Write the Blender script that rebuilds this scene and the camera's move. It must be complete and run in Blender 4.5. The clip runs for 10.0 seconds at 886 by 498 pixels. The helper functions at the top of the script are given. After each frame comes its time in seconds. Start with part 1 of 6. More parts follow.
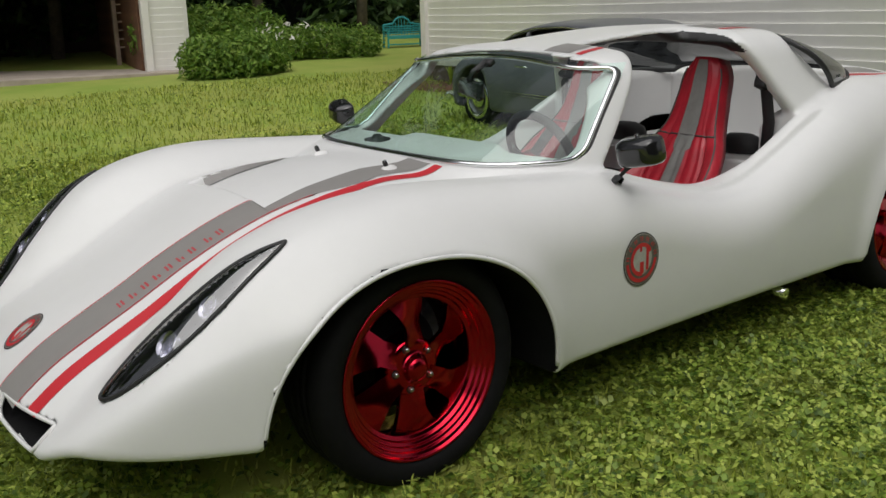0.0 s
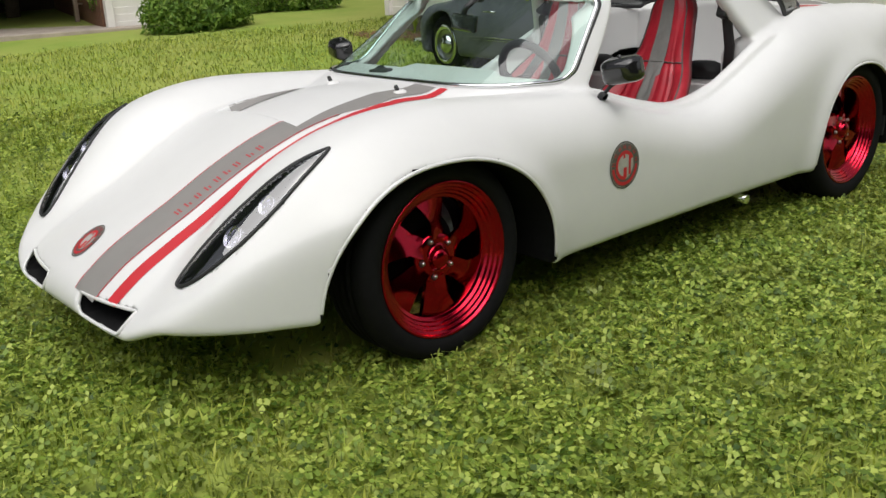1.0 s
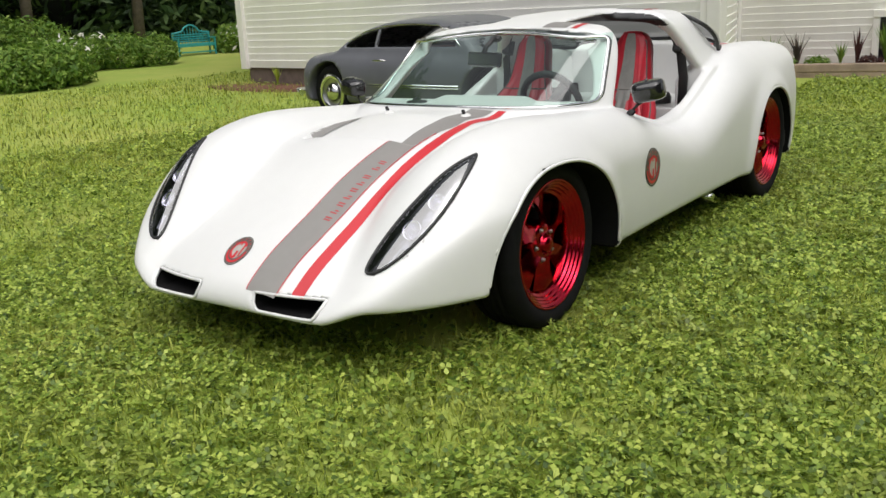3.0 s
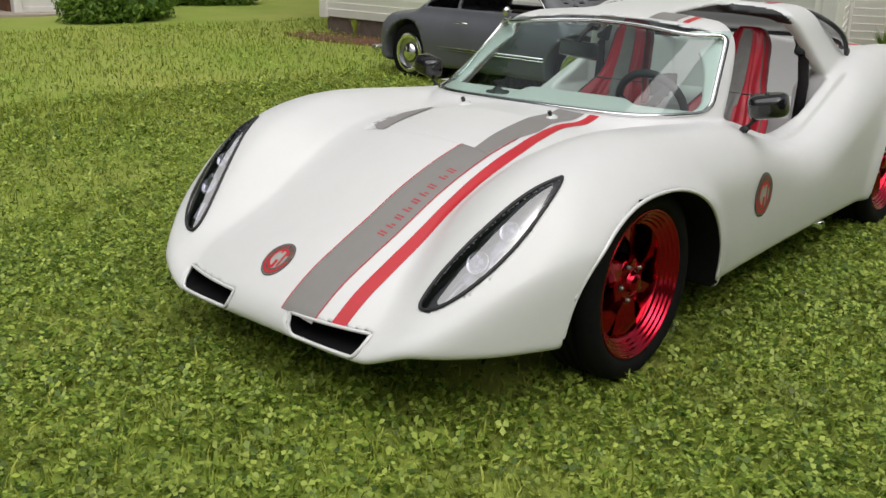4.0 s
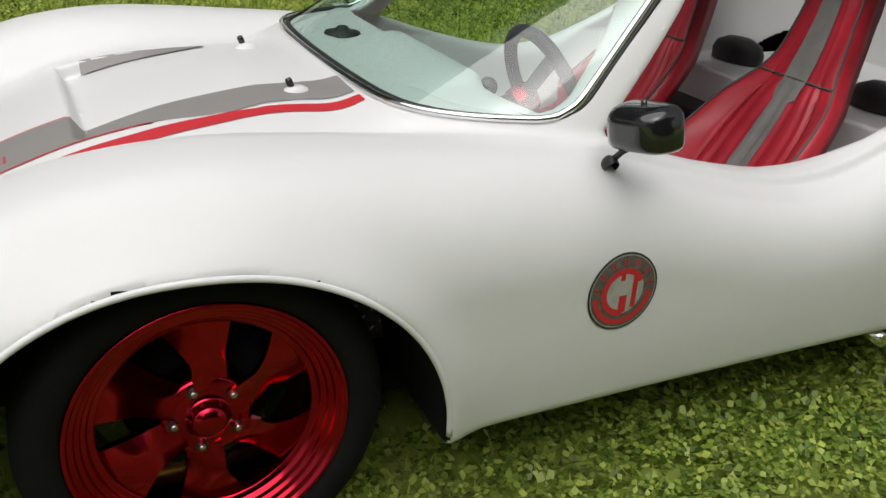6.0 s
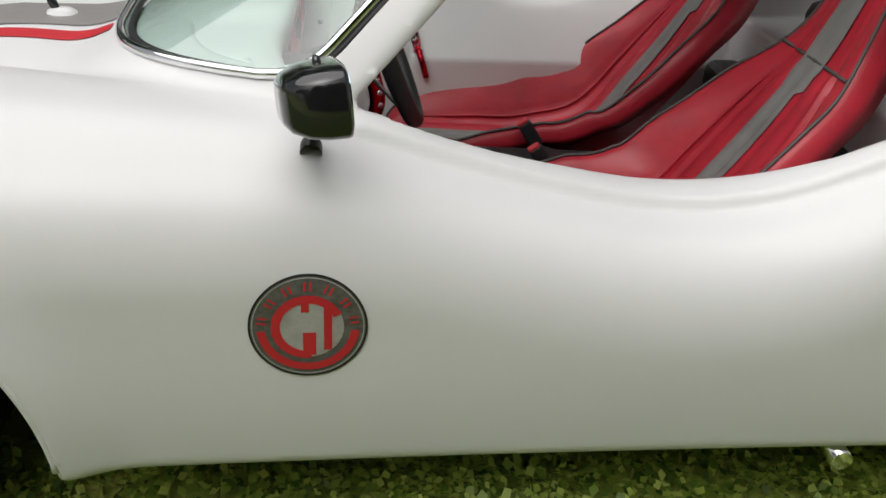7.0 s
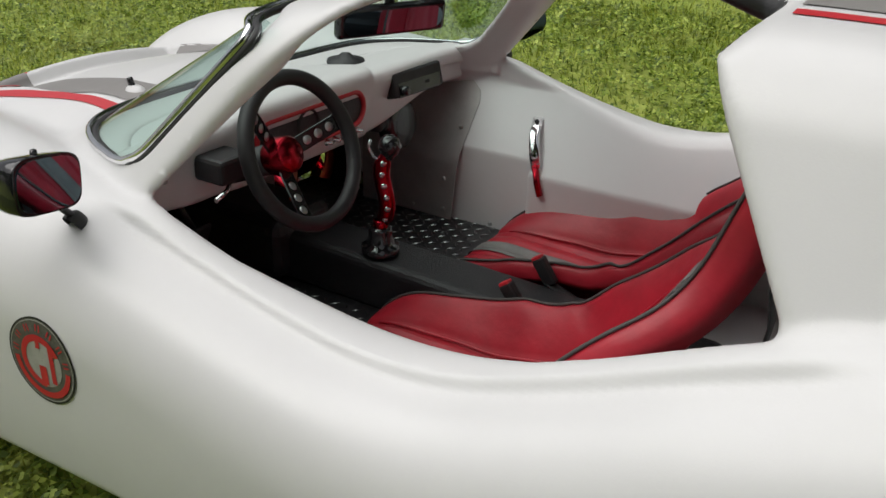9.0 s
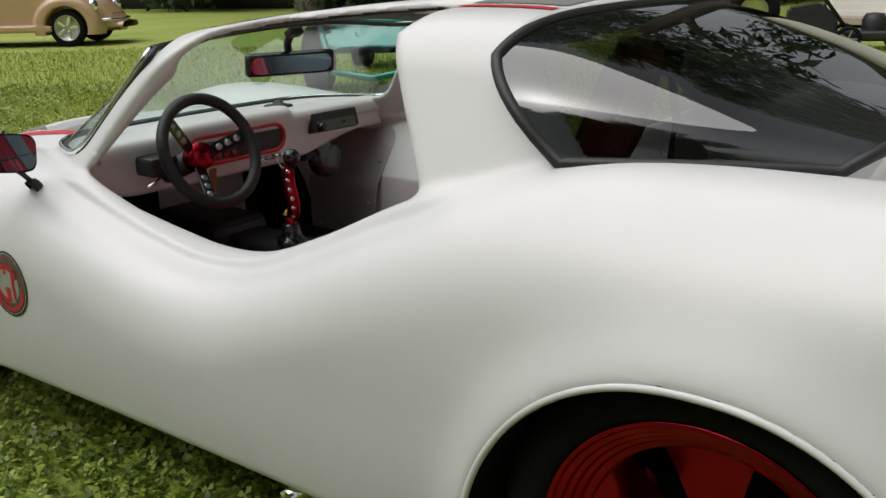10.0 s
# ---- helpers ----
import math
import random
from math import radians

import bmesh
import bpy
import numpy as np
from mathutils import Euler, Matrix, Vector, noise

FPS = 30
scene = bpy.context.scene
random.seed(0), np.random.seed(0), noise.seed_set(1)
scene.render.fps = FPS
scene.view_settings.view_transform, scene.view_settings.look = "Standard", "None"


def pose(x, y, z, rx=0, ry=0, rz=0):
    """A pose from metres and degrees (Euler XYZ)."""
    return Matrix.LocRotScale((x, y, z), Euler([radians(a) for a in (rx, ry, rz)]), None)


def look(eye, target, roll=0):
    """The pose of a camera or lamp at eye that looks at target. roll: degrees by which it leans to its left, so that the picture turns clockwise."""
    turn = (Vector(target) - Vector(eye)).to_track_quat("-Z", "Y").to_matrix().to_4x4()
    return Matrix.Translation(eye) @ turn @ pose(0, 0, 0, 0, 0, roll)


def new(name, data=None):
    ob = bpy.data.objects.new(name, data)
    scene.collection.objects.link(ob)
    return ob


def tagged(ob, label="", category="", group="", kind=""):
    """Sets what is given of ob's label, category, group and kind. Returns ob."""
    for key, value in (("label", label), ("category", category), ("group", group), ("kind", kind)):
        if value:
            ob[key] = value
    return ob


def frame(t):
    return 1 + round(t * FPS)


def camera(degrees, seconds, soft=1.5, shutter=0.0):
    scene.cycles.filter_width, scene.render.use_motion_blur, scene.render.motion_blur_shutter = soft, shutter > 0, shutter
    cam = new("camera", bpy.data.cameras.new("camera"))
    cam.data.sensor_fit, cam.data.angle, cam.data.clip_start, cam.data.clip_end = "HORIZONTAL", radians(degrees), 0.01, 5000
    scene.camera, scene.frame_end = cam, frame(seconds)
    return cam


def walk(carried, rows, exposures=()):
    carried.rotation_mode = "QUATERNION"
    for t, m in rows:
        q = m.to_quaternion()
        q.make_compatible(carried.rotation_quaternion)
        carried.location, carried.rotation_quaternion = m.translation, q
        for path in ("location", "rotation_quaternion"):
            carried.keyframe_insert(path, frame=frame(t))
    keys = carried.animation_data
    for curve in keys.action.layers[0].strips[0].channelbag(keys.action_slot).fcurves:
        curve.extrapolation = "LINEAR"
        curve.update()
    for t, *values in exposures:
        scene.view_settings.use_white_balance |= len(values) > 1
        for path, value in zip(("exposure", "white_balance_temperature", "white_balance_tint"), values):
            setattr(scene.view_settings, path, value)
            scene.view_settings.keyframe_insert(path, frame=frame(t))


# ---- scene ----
cam = camera(51.3, 10.0)
PATH = [
    (0, (-1.23, -2.496, 1.156), (-0.053, -0.961, 0.649), -1.5),
    (0.5, (-1.397, -2.575, 1.142), (-0.211, -1.069, 0.574), -2.0),
    (1, (-1.609, -2.699, 1.12), (-0.38, -1.241, 0.518), -2.5),
    (1.5, (-2.047, -2.82, 1.195), (-0.667, -1.505, 0.589), -2.1),
    (2, (-2.332, -2.692, 1.19), (-0.816, -1.518, 0.618), -1.0),
    (2.5, (-2.603, -2.59, 1.148), (-1.069, -1.418, 0.624), -1.6),
    (3, (-2.718, -2.344, 1.123), (-1.167, -1.189, 0.613), -2.9),
    (3.2, (-2.734, -2.237, 1.134), (-1.174, -1.094, 0.624), -3.0),
    (4.3, (-2.059, -1.998, 1.231), (-0.673, -0.711, 0.579), 2.7),
    (4.5, (-1.859, -1.971, 1.229), (-0.496, -0.674, 0.551), 3.1),
    (5, (-1.399, -2.032, 1.245), (-0.069, -0.741, 0.494), 3.7),
    (5.2, (-1.12, -2.082, 1.214), (0.137, -0.73, 0.445), 3.2),
    (6.3, (0.098, -2.008, 1.202), (0.696, -0.303, 0.344), 3.6),
    (6.5, (0.338, -1.962, 1.193), (0.791, -0.222, 0.316), 3.0),
    (7, (0.796, -1.859, 1.12), (0.999, -0.11, 0.172), 3.5),
    (7.5, (1.17, -1.705, 1.188), (1.036, -0.011, 0.133), 3.2),
    (8, (1.471, -1.652, 1.236), (0.952, -0.03, 0.187), 1.0),
    (8.5, (1.677, -1.544, 1.214), (0.963, 0.086, 0.301), 0.9),
    (9, (1.949, -1.581, 1.259), (1.0, -0.037, 0.412), 1.5),
    (9.5, (2.3, -1.746, 1.283), (1.213, -0.248, 0.523), 1.9),
    (10, (2.771, -1.825, 1.122), (1.602, -0.31, 0.54), -1.5),
]
EXPOSURE = [(0.0, 0.36), (1.0, 0.76), (1.5, 0.96), (2.0, 0.98), (2.5, 0.92), (3.0, 0.92), (4.5, 0.42), (5.2, 0.46), (6.5, 0.68), (7.5, 0.58), (8.5, 0.56), (9.5, 0.48), (10.0, 0.52)]
walk(cam, [(t, look(eye, target, roll)) for t, eye, target, roll in PATH], EXPOSURE)

# ---- world and light: a bright overcast sky ----
world = bpy.data.worlds.new("sky")
scene.world = world
world.use_nodes = True
wn = world.node_tree
for n in list(wn.nodes):
    wn.nodes.remove(n)
w_out = wn.nodes.new("ShaderNodeOutputWorld")
w_bg = wn.nodes.new("ShaderNodeBackground")
w_sky = wn.nodes.new("ShaderNodeTexSky")
w_sky.sky_type = "NISHITA"
w_sky.sun_disc = False
w_sky.sun_elevation = radians(52)
w_sky.sun_rotation = radians(200)
w_sky.altitude = 200
w_sky.air_density = 1.0
w_sky.dust_density = 5.0
w_sky.ozone_density = 1.0
w_hsv = wn.nodes.new("ShaderNodeHueSaturation")
w_hsv.inputs["Saturation"].default_value = 0.22
w_hsv.inputs["Value"].default_value = 1.0
w_bg.inputs["Strength"].default_value = 0.068
wn.links.new(w_sky.outputs[0], w_hsv.inputs["Color"])
wn.links.new(w_hsv.outputs[0], w_bg.inputs["Color"])
wn.links.new(w_bg.outputs[0], w_out.inputs["Surface"])
sun_data = bpy.data.lights.new("sun", "SUN")
sun_data.energy = 1.5
sun_data.angle = radians(75)
sun_data.color = (1.0, 0.98, 0.96)
sun_ob = new("sun", sun_data)
sun_ob.matrix_world = look((0, 0, 0), (0.34, 0.07, -1.05))


# ---- materials ----
def mat(name, color, rough=0.5, metal=0.0, spec=0.5, var=0.0, scale=20.0, bump=0.0, bump_scale=200.0, coat=0.0, color2=None, rough_var=0.0, detail=5.0):
    """A surface with two scales of variation: large stains in the colour, fine relief in the bump."""
    m = bpy.data.materials.new(name)
    m.use_nodes = True
    nt = m.node_tree
    b = nt.nodes["Principled BSDF"]
    b.inputs["Base Color"].default_value = (*color, 1)
    b.inputs["Roughness"].default_value = rough
    b.inputs["Metallic"].default_value = metal
    b.inputs["Specular IOR Level"].default_value = spec
    b.inputs["Coat Weight"].default_value = coat
    b.inputs["Coat Roughness"].default_value = 0.05
    tc = nt.nodes.new("ShaderNodeTexCoord")
    if var > 0 or color2:
        c2 = color2 or tuple(max(0.0, c * (1 - var)) for c in color)
        n1 = nt.nodes.new("ShaderNodeTexNoise")
        n1.inputs["Scale"].default_value = scale
        n1.inputs["Detail"].default_value = detail
        n1.inputs["Roughness"].default_value = 0.65
        ramp = nt.nodes.new("ShaderNodeMapRange")
        ramp.inputs["From Min"].default_value = 0.35
        ramp.inputs["From Max"].default_value = 0.68
        mix = nt.nodes.new("ShaderNodeMix")
        mix.data_type = "RGBA"
        mix.inputs["A"].default_value = (*color, 1)
        mix.inputs["B"].default_value = (*c2, 1)
        nt.links.new(tc.outputs["Object"], n1.inputs["Vector"])
        nt.links.new(n1.outputs["Fac"], ramp.inputs["Value"])
        nt.links.new(ramp.outputs["Result"], mix.inputs["Factor"])
        nt.links.new(mix.outputs["Result"], b.inputs["Base Color"])
        if rough_var > 0:
            rr = nt.nodes.new("ShaderNodeMapRange")
            rr.inputs["To Min"].default_value = max(0.02, rough - rough_var)
            rr.inputs["To Max"].default_value = min(1.0, rough + rough_var)
            nt.links.new(n1.outputs["Fac"], rr.inputs["Value"])
            nt.links.new(rr.outputs["Result"], b.inputs["Roughness"])
    if bump > 0:
        n2 = nt.nodes.new("ShaderNodeTexNoise")
        n2.inputs["Scale"].default_value = bump_scale
        n2.inputs["Detail"].default_value = 4
        bm_ = nt.nodes.new("ShaderNodeBump")
        bm_.inputs["Strength"].default_value = bump
        bm_.inputs["Distance"].default_value = 0.003
        nt.links.new(tc.outputs["Object"], n2.inputs["Vector"])
        nt.links.new(n2.outputs["Fac"], bm_.inputs["Height"])
        nt.links.new(bm_.outputs["Normal"], b.inputs["Normal"])
    return m


def glass_mat(name, color, rough=0.0, clear=0.85):
    """A thin pane: mostly see-through, with a Fresnel gloss."""
    m = bpy.data.materials.new(name)
    m.use_nodes = True
    nt = m.node_tree
    for n in list(nt.nodes):
        nt.nodes.remove(n)
    out = nt.nodes.new("ShaderNodeOutputMaterial")
    tr = nt.nodes.new("ShaderNodeBsdfTransparent")
    tr.inputs["Color"].default_value = (*color, 1)
    gl = nt.nodes.new("ShaderNodeBsdfGlossy")
    gl.inputs["Roughness"].default_value = rough
    fr = nt.nodes.new("ShaderNodeLayerWeight")
    fr.inputs["Blend"].default_value = 0.5
    pw = nt.nodes.new("ShaderNodeMath")
    pw.operation = "POWER"
    pw.inputs[1].default_value = 4.5
    mr = nt.nodes.new("ShaderNodeMapRange")
    mr.inputs["To Min"].default_value = 1.0 - clear
    mr.inputs["To Max"].default_value = 1.0
    mix = nt.nodes.new("ShaderNodeMixShader")
    nt.links.new(fr.outputs["Facing"], pw.inputs[0])
    nt.links.new(pw.outputs[0], mr.inputs["Value"])
    nt.links.new(mr.outputs["Result"], mix.inputs[0])
    nt.links.new(tr.outputs[0], mix.inputs[1])
    nt.links.new(gl.outputs[0], mix.inputs[2])
    nt.links.new(mix.outputs[0], out.inputs["Surface"])
    return m


M_PAINT = mat("white_satin_paint", (0.69, 0.69, 0.685), 0.36, var=0.03, scale=6, coat=0.25, bump=0.05, bump_scale=350)
M_PAINT.node_tree.nodes["Principled BSDF"].inputs["Coat Roughness"].default_value = 0.28
M_UNDER = mat("black_undercoat_and_shade", (0.008, 0.008, 0.0085), 0.9, spec=0.15, var=0.3, scale=30, bump=0.4, bump_scale=150)
M_GREY = mat("grey_vinyl_stripe", (0.235, 0.225, 0.215), 0.45, var=0.06, scale=15)
M_RED = mat("red_vinyl_stripe", (0.52, 0.022, 0.032), 0.42, var=0.08, scale=15)
M_CHROME = mat("chrome", (0.85, 0.85, 0.86), 0.06, 1.0, var=0.1, scale=30, rough_var=0.04)
M_BLACK = mat("gloss_black_plastic", (0.012, 0.012, 0.013), 0.12, var=0.3, scale=30, coat=0.5)
M_BLACKM = mat("matt_black_plastic", (0.018, 0.018, 0.019), 0.5, var=0.3, scale=40, bump=0.2, bump_scale=300)
M_RUBBER = mat("tyre_rubber", (0.007, 0.007, 0.0075), 0.8, spec=0.15, var=0.35, scale=25, bump=0.15, bump_scale=250)
M_REDMET = mat("candy_red_anodised", (0.50, 0.008, 0.030), 0.16, 1.0, var=0.2, scale=12, coat=0.25, rough_var=0.06)
M_STEEL = mat("brushed_steel", (0.55, 0.55, 0.55), 0.3, 1.0, var=0.2, scale=60)
M_GLASS = glass_mat("windscreen_glass", (0.74, 0.90, 0.84), 0.0, 0.87)
M_GLASSD = glass_mat("smoked_glass", (0.10, 0.11, 0.11), 0.0, 0.84)
M_LENS = glass_mat("clear_lens", (0.74, 0.74, 0.80), 0.02, 0.76)


# ---- helpers ----
def smooth_all(me):
    me.polygons.foreach_set("use_smooth", [True] * len(me.polygons))


def mesh_from(name, verts, faces, smooth=True):
    me = bpy.data.meshes.new(name)
    me.from_pydata([tuple(map(float, v)) for v in verts], [], [tuple(map(int, f)) for f in faces])
    me.update()
    if smooth:
        smooth_all(me)
    return me


def part(name, data, material, parent=None, label="", smooth=None):
    """Links a mesh or bmesh as one object, under a thing or a part when one is given."""
    if isinstance(data, bmesh.types.BMesh):
        me = bpy.data.meshes.new(name)
        data.normal_update()
        data.to_mesh(me)
        data.free()
    else:
        me = data
    if material is not None and not me.materials:
        me.materials.append(material)
    if smooth is True:
        smooth_all(me)
    ob = new(name, me)
    if parent is not None:
        ob.parent = parent
    if label:
        tagged(ob, label=label)
    return ob


def thing(name, label, category, group="", at=(0, 0, 0), rz=0.0):
    e = new(name)
    e.empty_display_size = 0.1
    e.matrix_world = pose(*at, 0, 0, rz)
    return tagged(e, label=label, category=category, group=group)


def bm_box(bm, size, m=None, bevel=0.0, seg=2):
    """A box of the given size about the origin, moved by m, with rounded edges."""
    r = bmesh.ops.create_cube(bm, size=1.0)
    vs = r["verts"]
    bmesh.ops.scale(bm, vec=size, verts=vs)
    if bevel > 0:
        es = list({e for v in vs for e in v.link_edges})
        rr = bmesh.ops.bevel(bm, geom=es, offset=bevel, segments=seg, profile=0.5, affect="EDGES")
        vs = list({v for f in rr["faces"] for v in f.verts} | {v for v in vs if v.is_valid})
    if m is not None:
        bmesh.ops.transform(bm, matrix=m, verts=vs)
    return vs


def box(size, at=(0, 0, 0), rot=(0, 0, 0), bevel=0.004, seg=2):
    bm = bmesh.new()
    bm_box(bm, size, pose(*at, *rot), bevel, seg)
    return bm


def bm_tube(bm, pts, radius, seg=10, closed=False, cap=True, flat=1.0, up=None):
    """A tube along points; radius is a number or one per point; flat squeezes it across."""
    pts = [Vector(p) for p in pts]
    n = len(pts)
    rings = []
    prev = None
    for i, p in enumerate(pts):
        a = pts[(i - 1) % n] if (closed or i > 0) else p
        b = pts[(i + 1) % n] if (closed or i < n - 1) else p
        tan = (b - a).normalized()
        if up is not None:
            side = tan.cross(Vector(up)).normalized()
        elif prev is None:
            ref = Vector((0, 0, 1)) if abs(tan.z) < 0.9 else Vector((1, 0, 0))
            side = tan.cross(ref).normalized()
        else:
            side = (prev - tan * prev.dot(tan)).normalized()
        prev = side
        other = side.cross(tan)
        r = radius[i] if isinstance(radius, (list, tuple)) else radius
        rings.append([bm.verts.new(p + side * (r * math.cos(2 * math.pi * k / seg)) + other * (r * flat * math.sin(2 * math.pi * k / seg))) for k in range(seg)])
    for i in range(n if closed else n - 1):
        ra, rb = rings[i], rings[(i + 1) % n]
        for k in range(seg):
            f = bm.faces.new((ra[k], ra[(k + 1) % seg], rb[(k + 1) % seg], rb[k]))
            f.smooth = True
    if cap and not closed:
        bm.faces.new(rings[0])
        bm.faces.new(list(reversed(rings[-1])))


def tube(pts, radius, seg=10, closed=False, flat=1.0, up=None):
    bm = bmesh.new()
    bm_tube(bm, pts, radius, seg, closed, True, flat, up)
    bmesh.ops.recalc_face_normals(bm, faces=bm.faces[:])
    return bm


def bm_lathe(bm, profile, seg=48, m=None, closed=False):
    """Turns (radius, height) rows about z, then moves the result by m."""
    m = m or Matrix()
    rings = []
    for r, h in profile:
        if r < 1e-6:
            rings.append([bm.verts.new(m @ Vector((0, 0, h)))])
        else:
            rings.append([bm.verts.new(m @ Vector((r * math.cos(2 * math.pi * k / seg), r * math.sin(2 * math.pi * k / seg), h))) for k in range(seg)])
    pairs = list(zip(rings[:-1], rings[1:]))
    if closed:
        pairs.append((rings[-1], rings[0]))
    for ra, rb in pairs:
        for k in range(seg):
            q = [ra[k % len(ra)], ra[(k + 1) % len(ra)], rb[(k + 1) % len(rb)], rb[k % len(rb)]]
            q = list(dict.fromkeys(q))
            if len(q) > 2:
                f = bm.faces.new(q)
                f.smooth = True


def lathe(profile, seg=48, m=None, closed=False):
    bm = bmesh.new()
    bm_lathe(bm, profile, seg, m, closed)
    bmesh.ops.recalc_face_normals(bm, faces=bm.faces[:])
    return bm


def prism(outline, thick, m=None, bevel=0.0, seg=2):
    """A flat outline in xy, extruded along z by thick and moved by m."""
    bm = bmesh.new()
    vs = [bm.verts.new((x, y, 0)) for x, y in outline]
    f = bm.faces.new(vs)
    r = bmesh.ops.extrude_face_region(bm, geom=[f])
    top = [v for v in r["geom"] if isinstance(v, bmesh.types.BMVert)]
    bmesh.ops.translate(bm, vec=(0, 0, thick), verts=top)
    if bevel > 0:
        bmesh.ops.bevel(bm, geom=[e for e in bm.edges], offset=bevel, segments=seg, affect="EDGES")
    bmesh.ops.recalc_face_normals(bm, faces=bm.faces[:])
    if m is not None:
        bmesh.ops.transform(bm, matrix=m, verts=bm.verts[:])
    return bm


def slab(rows, drop):
    """A plate with the face given by rows of points, its back moved by drop, and sharp edges."""
    bm = bmesh.new()
    n, m = len(rows), len(rows[0])
    drop = Vector(drop)
    top = [[bm.verts.new(p) for p in row] for row in rows]
    low = [[bm.verts.new(Vector(p) + drop) for p in row] for row in rows]
    for i in range(n - 1):
        for j in range(m - 1):
            for g in (top, low):
                bm.faces.new((g[i][j], g[i + 1][j], g[i + 1][j + 1], g[i][j + 1])).smooth = True
    rim = [rows[0][j] for j in range(m)] + [rows[i][-1] for i in range(1, n)] + [rows[-1][j] for j in range(m - 2, -1, -1)] + [rows[i][0] for i in range(n - 2, 0, -1)]
    ra = [bm.verts.new(p) for p in rim]
    rb = [bm.verts.new(Vector(p) + drop) for p in rim]
    for k in range(len(rim)):
        q = (k + 1) % len(rim)
        bm.faces.new((ra[k], ra[q], rb[q], rb[k]))
    bmesh.ops.recalc_face_normals(bm, faces=bm.faces[:])
    return bm


def curve(xs, ys):
    """A smooth function through the given rows (Catmull-Rom with clamped ends)."""
    xs, ys = np.array(xs, float), np.array(ys, float)
    d = np.gradient(ys, xs)

    def fn(x):
        x = np.clip(x, xs[0], xs[-1])
        i = np.clip(np.searchsorted(xs, x) - 1, 0, len(xs) - 2)
        h = xs[i + 1] - xs[i]
        t = (x - xs[i]) / h
        return (2 * t**3 - 3 * t**2 + 1) * ys[i] + (t**3 - 2 * t**2 + t) * h * d[i] + (-2 * t**3 + 3 * t**2) * ys[i + 1] + (t**3 - t**2) * h * d[i + 1]

    return fn


def smin(a, b, k):
    h = np.clip(0.5 + 0.5 * (b - a) / k, 0, 1)
    return b * (1 - h) + a * h - k * h * (1 - h)


def smax(a, b, k):
    return -smin(-a, -b, k)


def step(a, b, x):
    t = np.clip((x - a) / (b - a), 0, 1)
    return t * t * (3 - 2 * t)


def skin(fn, lo, hi, h, mirror=True):
    """The surface fn = 0 as quads, on a grid of size h (surface nets), with the vertices drawn onto the surface.
    With mirror, only y < 0 is worked out and the rest is its reflection."""
    ax = [np.arange(lo[n], hi[n] + h * 0.5, h) for n in range(3)]
    if mirror:
        ax[1] = np.arange(h * 0.5, lo[1] - h, -h)[::-1]
    X, Y, Z = np.meshgrid(*ax, indexing="ij")
    rough = fn(X[1::4, 1::4, 1::4], Y[1::4, 1::4, 1::4], Z[1::4, 1::4, 1::4])
    F = rough.repeat(4, 0).repeat(4, 1).repeat(4, 2)
    F = np.pad(F, [(0, max(0, X.shape[n] - F.shape[n])) for n in range(3)], mode="edge")[: X.shape[0], : X.shape[1], : X.shape[2]].copy()
    near = np.abs(F) < 0.075
    F[near] = fn(X[near], Y[near], Z[near])
    s = F > 0
    c = np.zeros(tuple(n - 1 for n in s.shape), np.int8)
    for i in (0, 1):
        for j in (0, 1):
            for k in (0, 1):
                c += s[i:s.shape[0] - 1 + i, j:s.shape[1] - 1 + j, k:s.shape[2] - 1 + k]
    live = (c > 0) & (c < 8)
    idx = -np.ones(live.shape, np.int64)
    ijk = np.argwhere(live)
    idx[live] = np.arange(len(ijk))
    P = np.stack([ax[n][ijk[:, n]] + h / 2 for n in range(3)], 1)
    C = P.copy()
    for _ in range(3):
        f0 = fn(*P.T)
        e = h * 0.05
        g = np.stack([(fn(*(P + e * np.eye(3)[n]).T) - fn(*(P - e * np.eye(3)[n]).T)) / (2 * e) for n in range(3)], 1)
        st = -(f0 / np.maximum((g**2).sum(1), 0.05))[:, None] * g
        ln = np.linalg.norm(st, axis=1, keepdims=True)
        P = P + st * np.minimum(1, h * 0.6 / np.maximum(ln, 1e-9))
        P = np.clip(P, C - h * 0.85, C + h * 0.85)
    quads = []
    for axis in range(3):
        o1, o2 = [n for n in range(3) if n != axis]
        a = [slice(None)] * 3
        b = [slice(None)] * 3
        a[axis], b[axis] = slice(None, -1), slice(1, None)
        ch = s[tuple(a)] != s[tuple(b)]
        e = np.argwhere(ch)
        ok = (e[:, o1] > 0) & (e[:, o2] > 0) & (e[:, o1] < live.shape[o1]) & (e[:, o2] < live.shape[o2])
        e = e[ok]
        way = s[tuple(a)][tuple(e.T)]
        q = []
        for d1, d2 in ((-1, -1), (0, -1), (0, 0), (-1, 0)):
            w = e.copy()
            w[:, o1] += d1
            w[:, o2] += d2
            q.append(idx[tuple(w.T)])
        q = np.stack(q, 1)
        flip = way if axis != 1 else ~way
        q[~flip] = q[~flip][:, ::-1]
        quads.append(q)
    Q = np.concatenate(quads)
    if mirror:
        P[np.abs(P[:, 1]) < h * 0.3, 1] = 0
        n = len(P)
        on = P[:, 1] == 0
        other = np.where(on, np.arange(n), np.arange(n) + n)
        R = P * np.array([1, -1, 1])
        mq = other[Q][:, ::-1]
        keep = ~(on[Q].all(1))
        P, Q = np.concatenate([P, R]), np.concatenate([Q, mq[keep]])
        used = np.unique(Q)
        new_index = -np.ones(len(P), np.int64)
        new_index[used] = np.arange(len(used))
        P, Q = P[used], new_index[Q]
    return P, Q


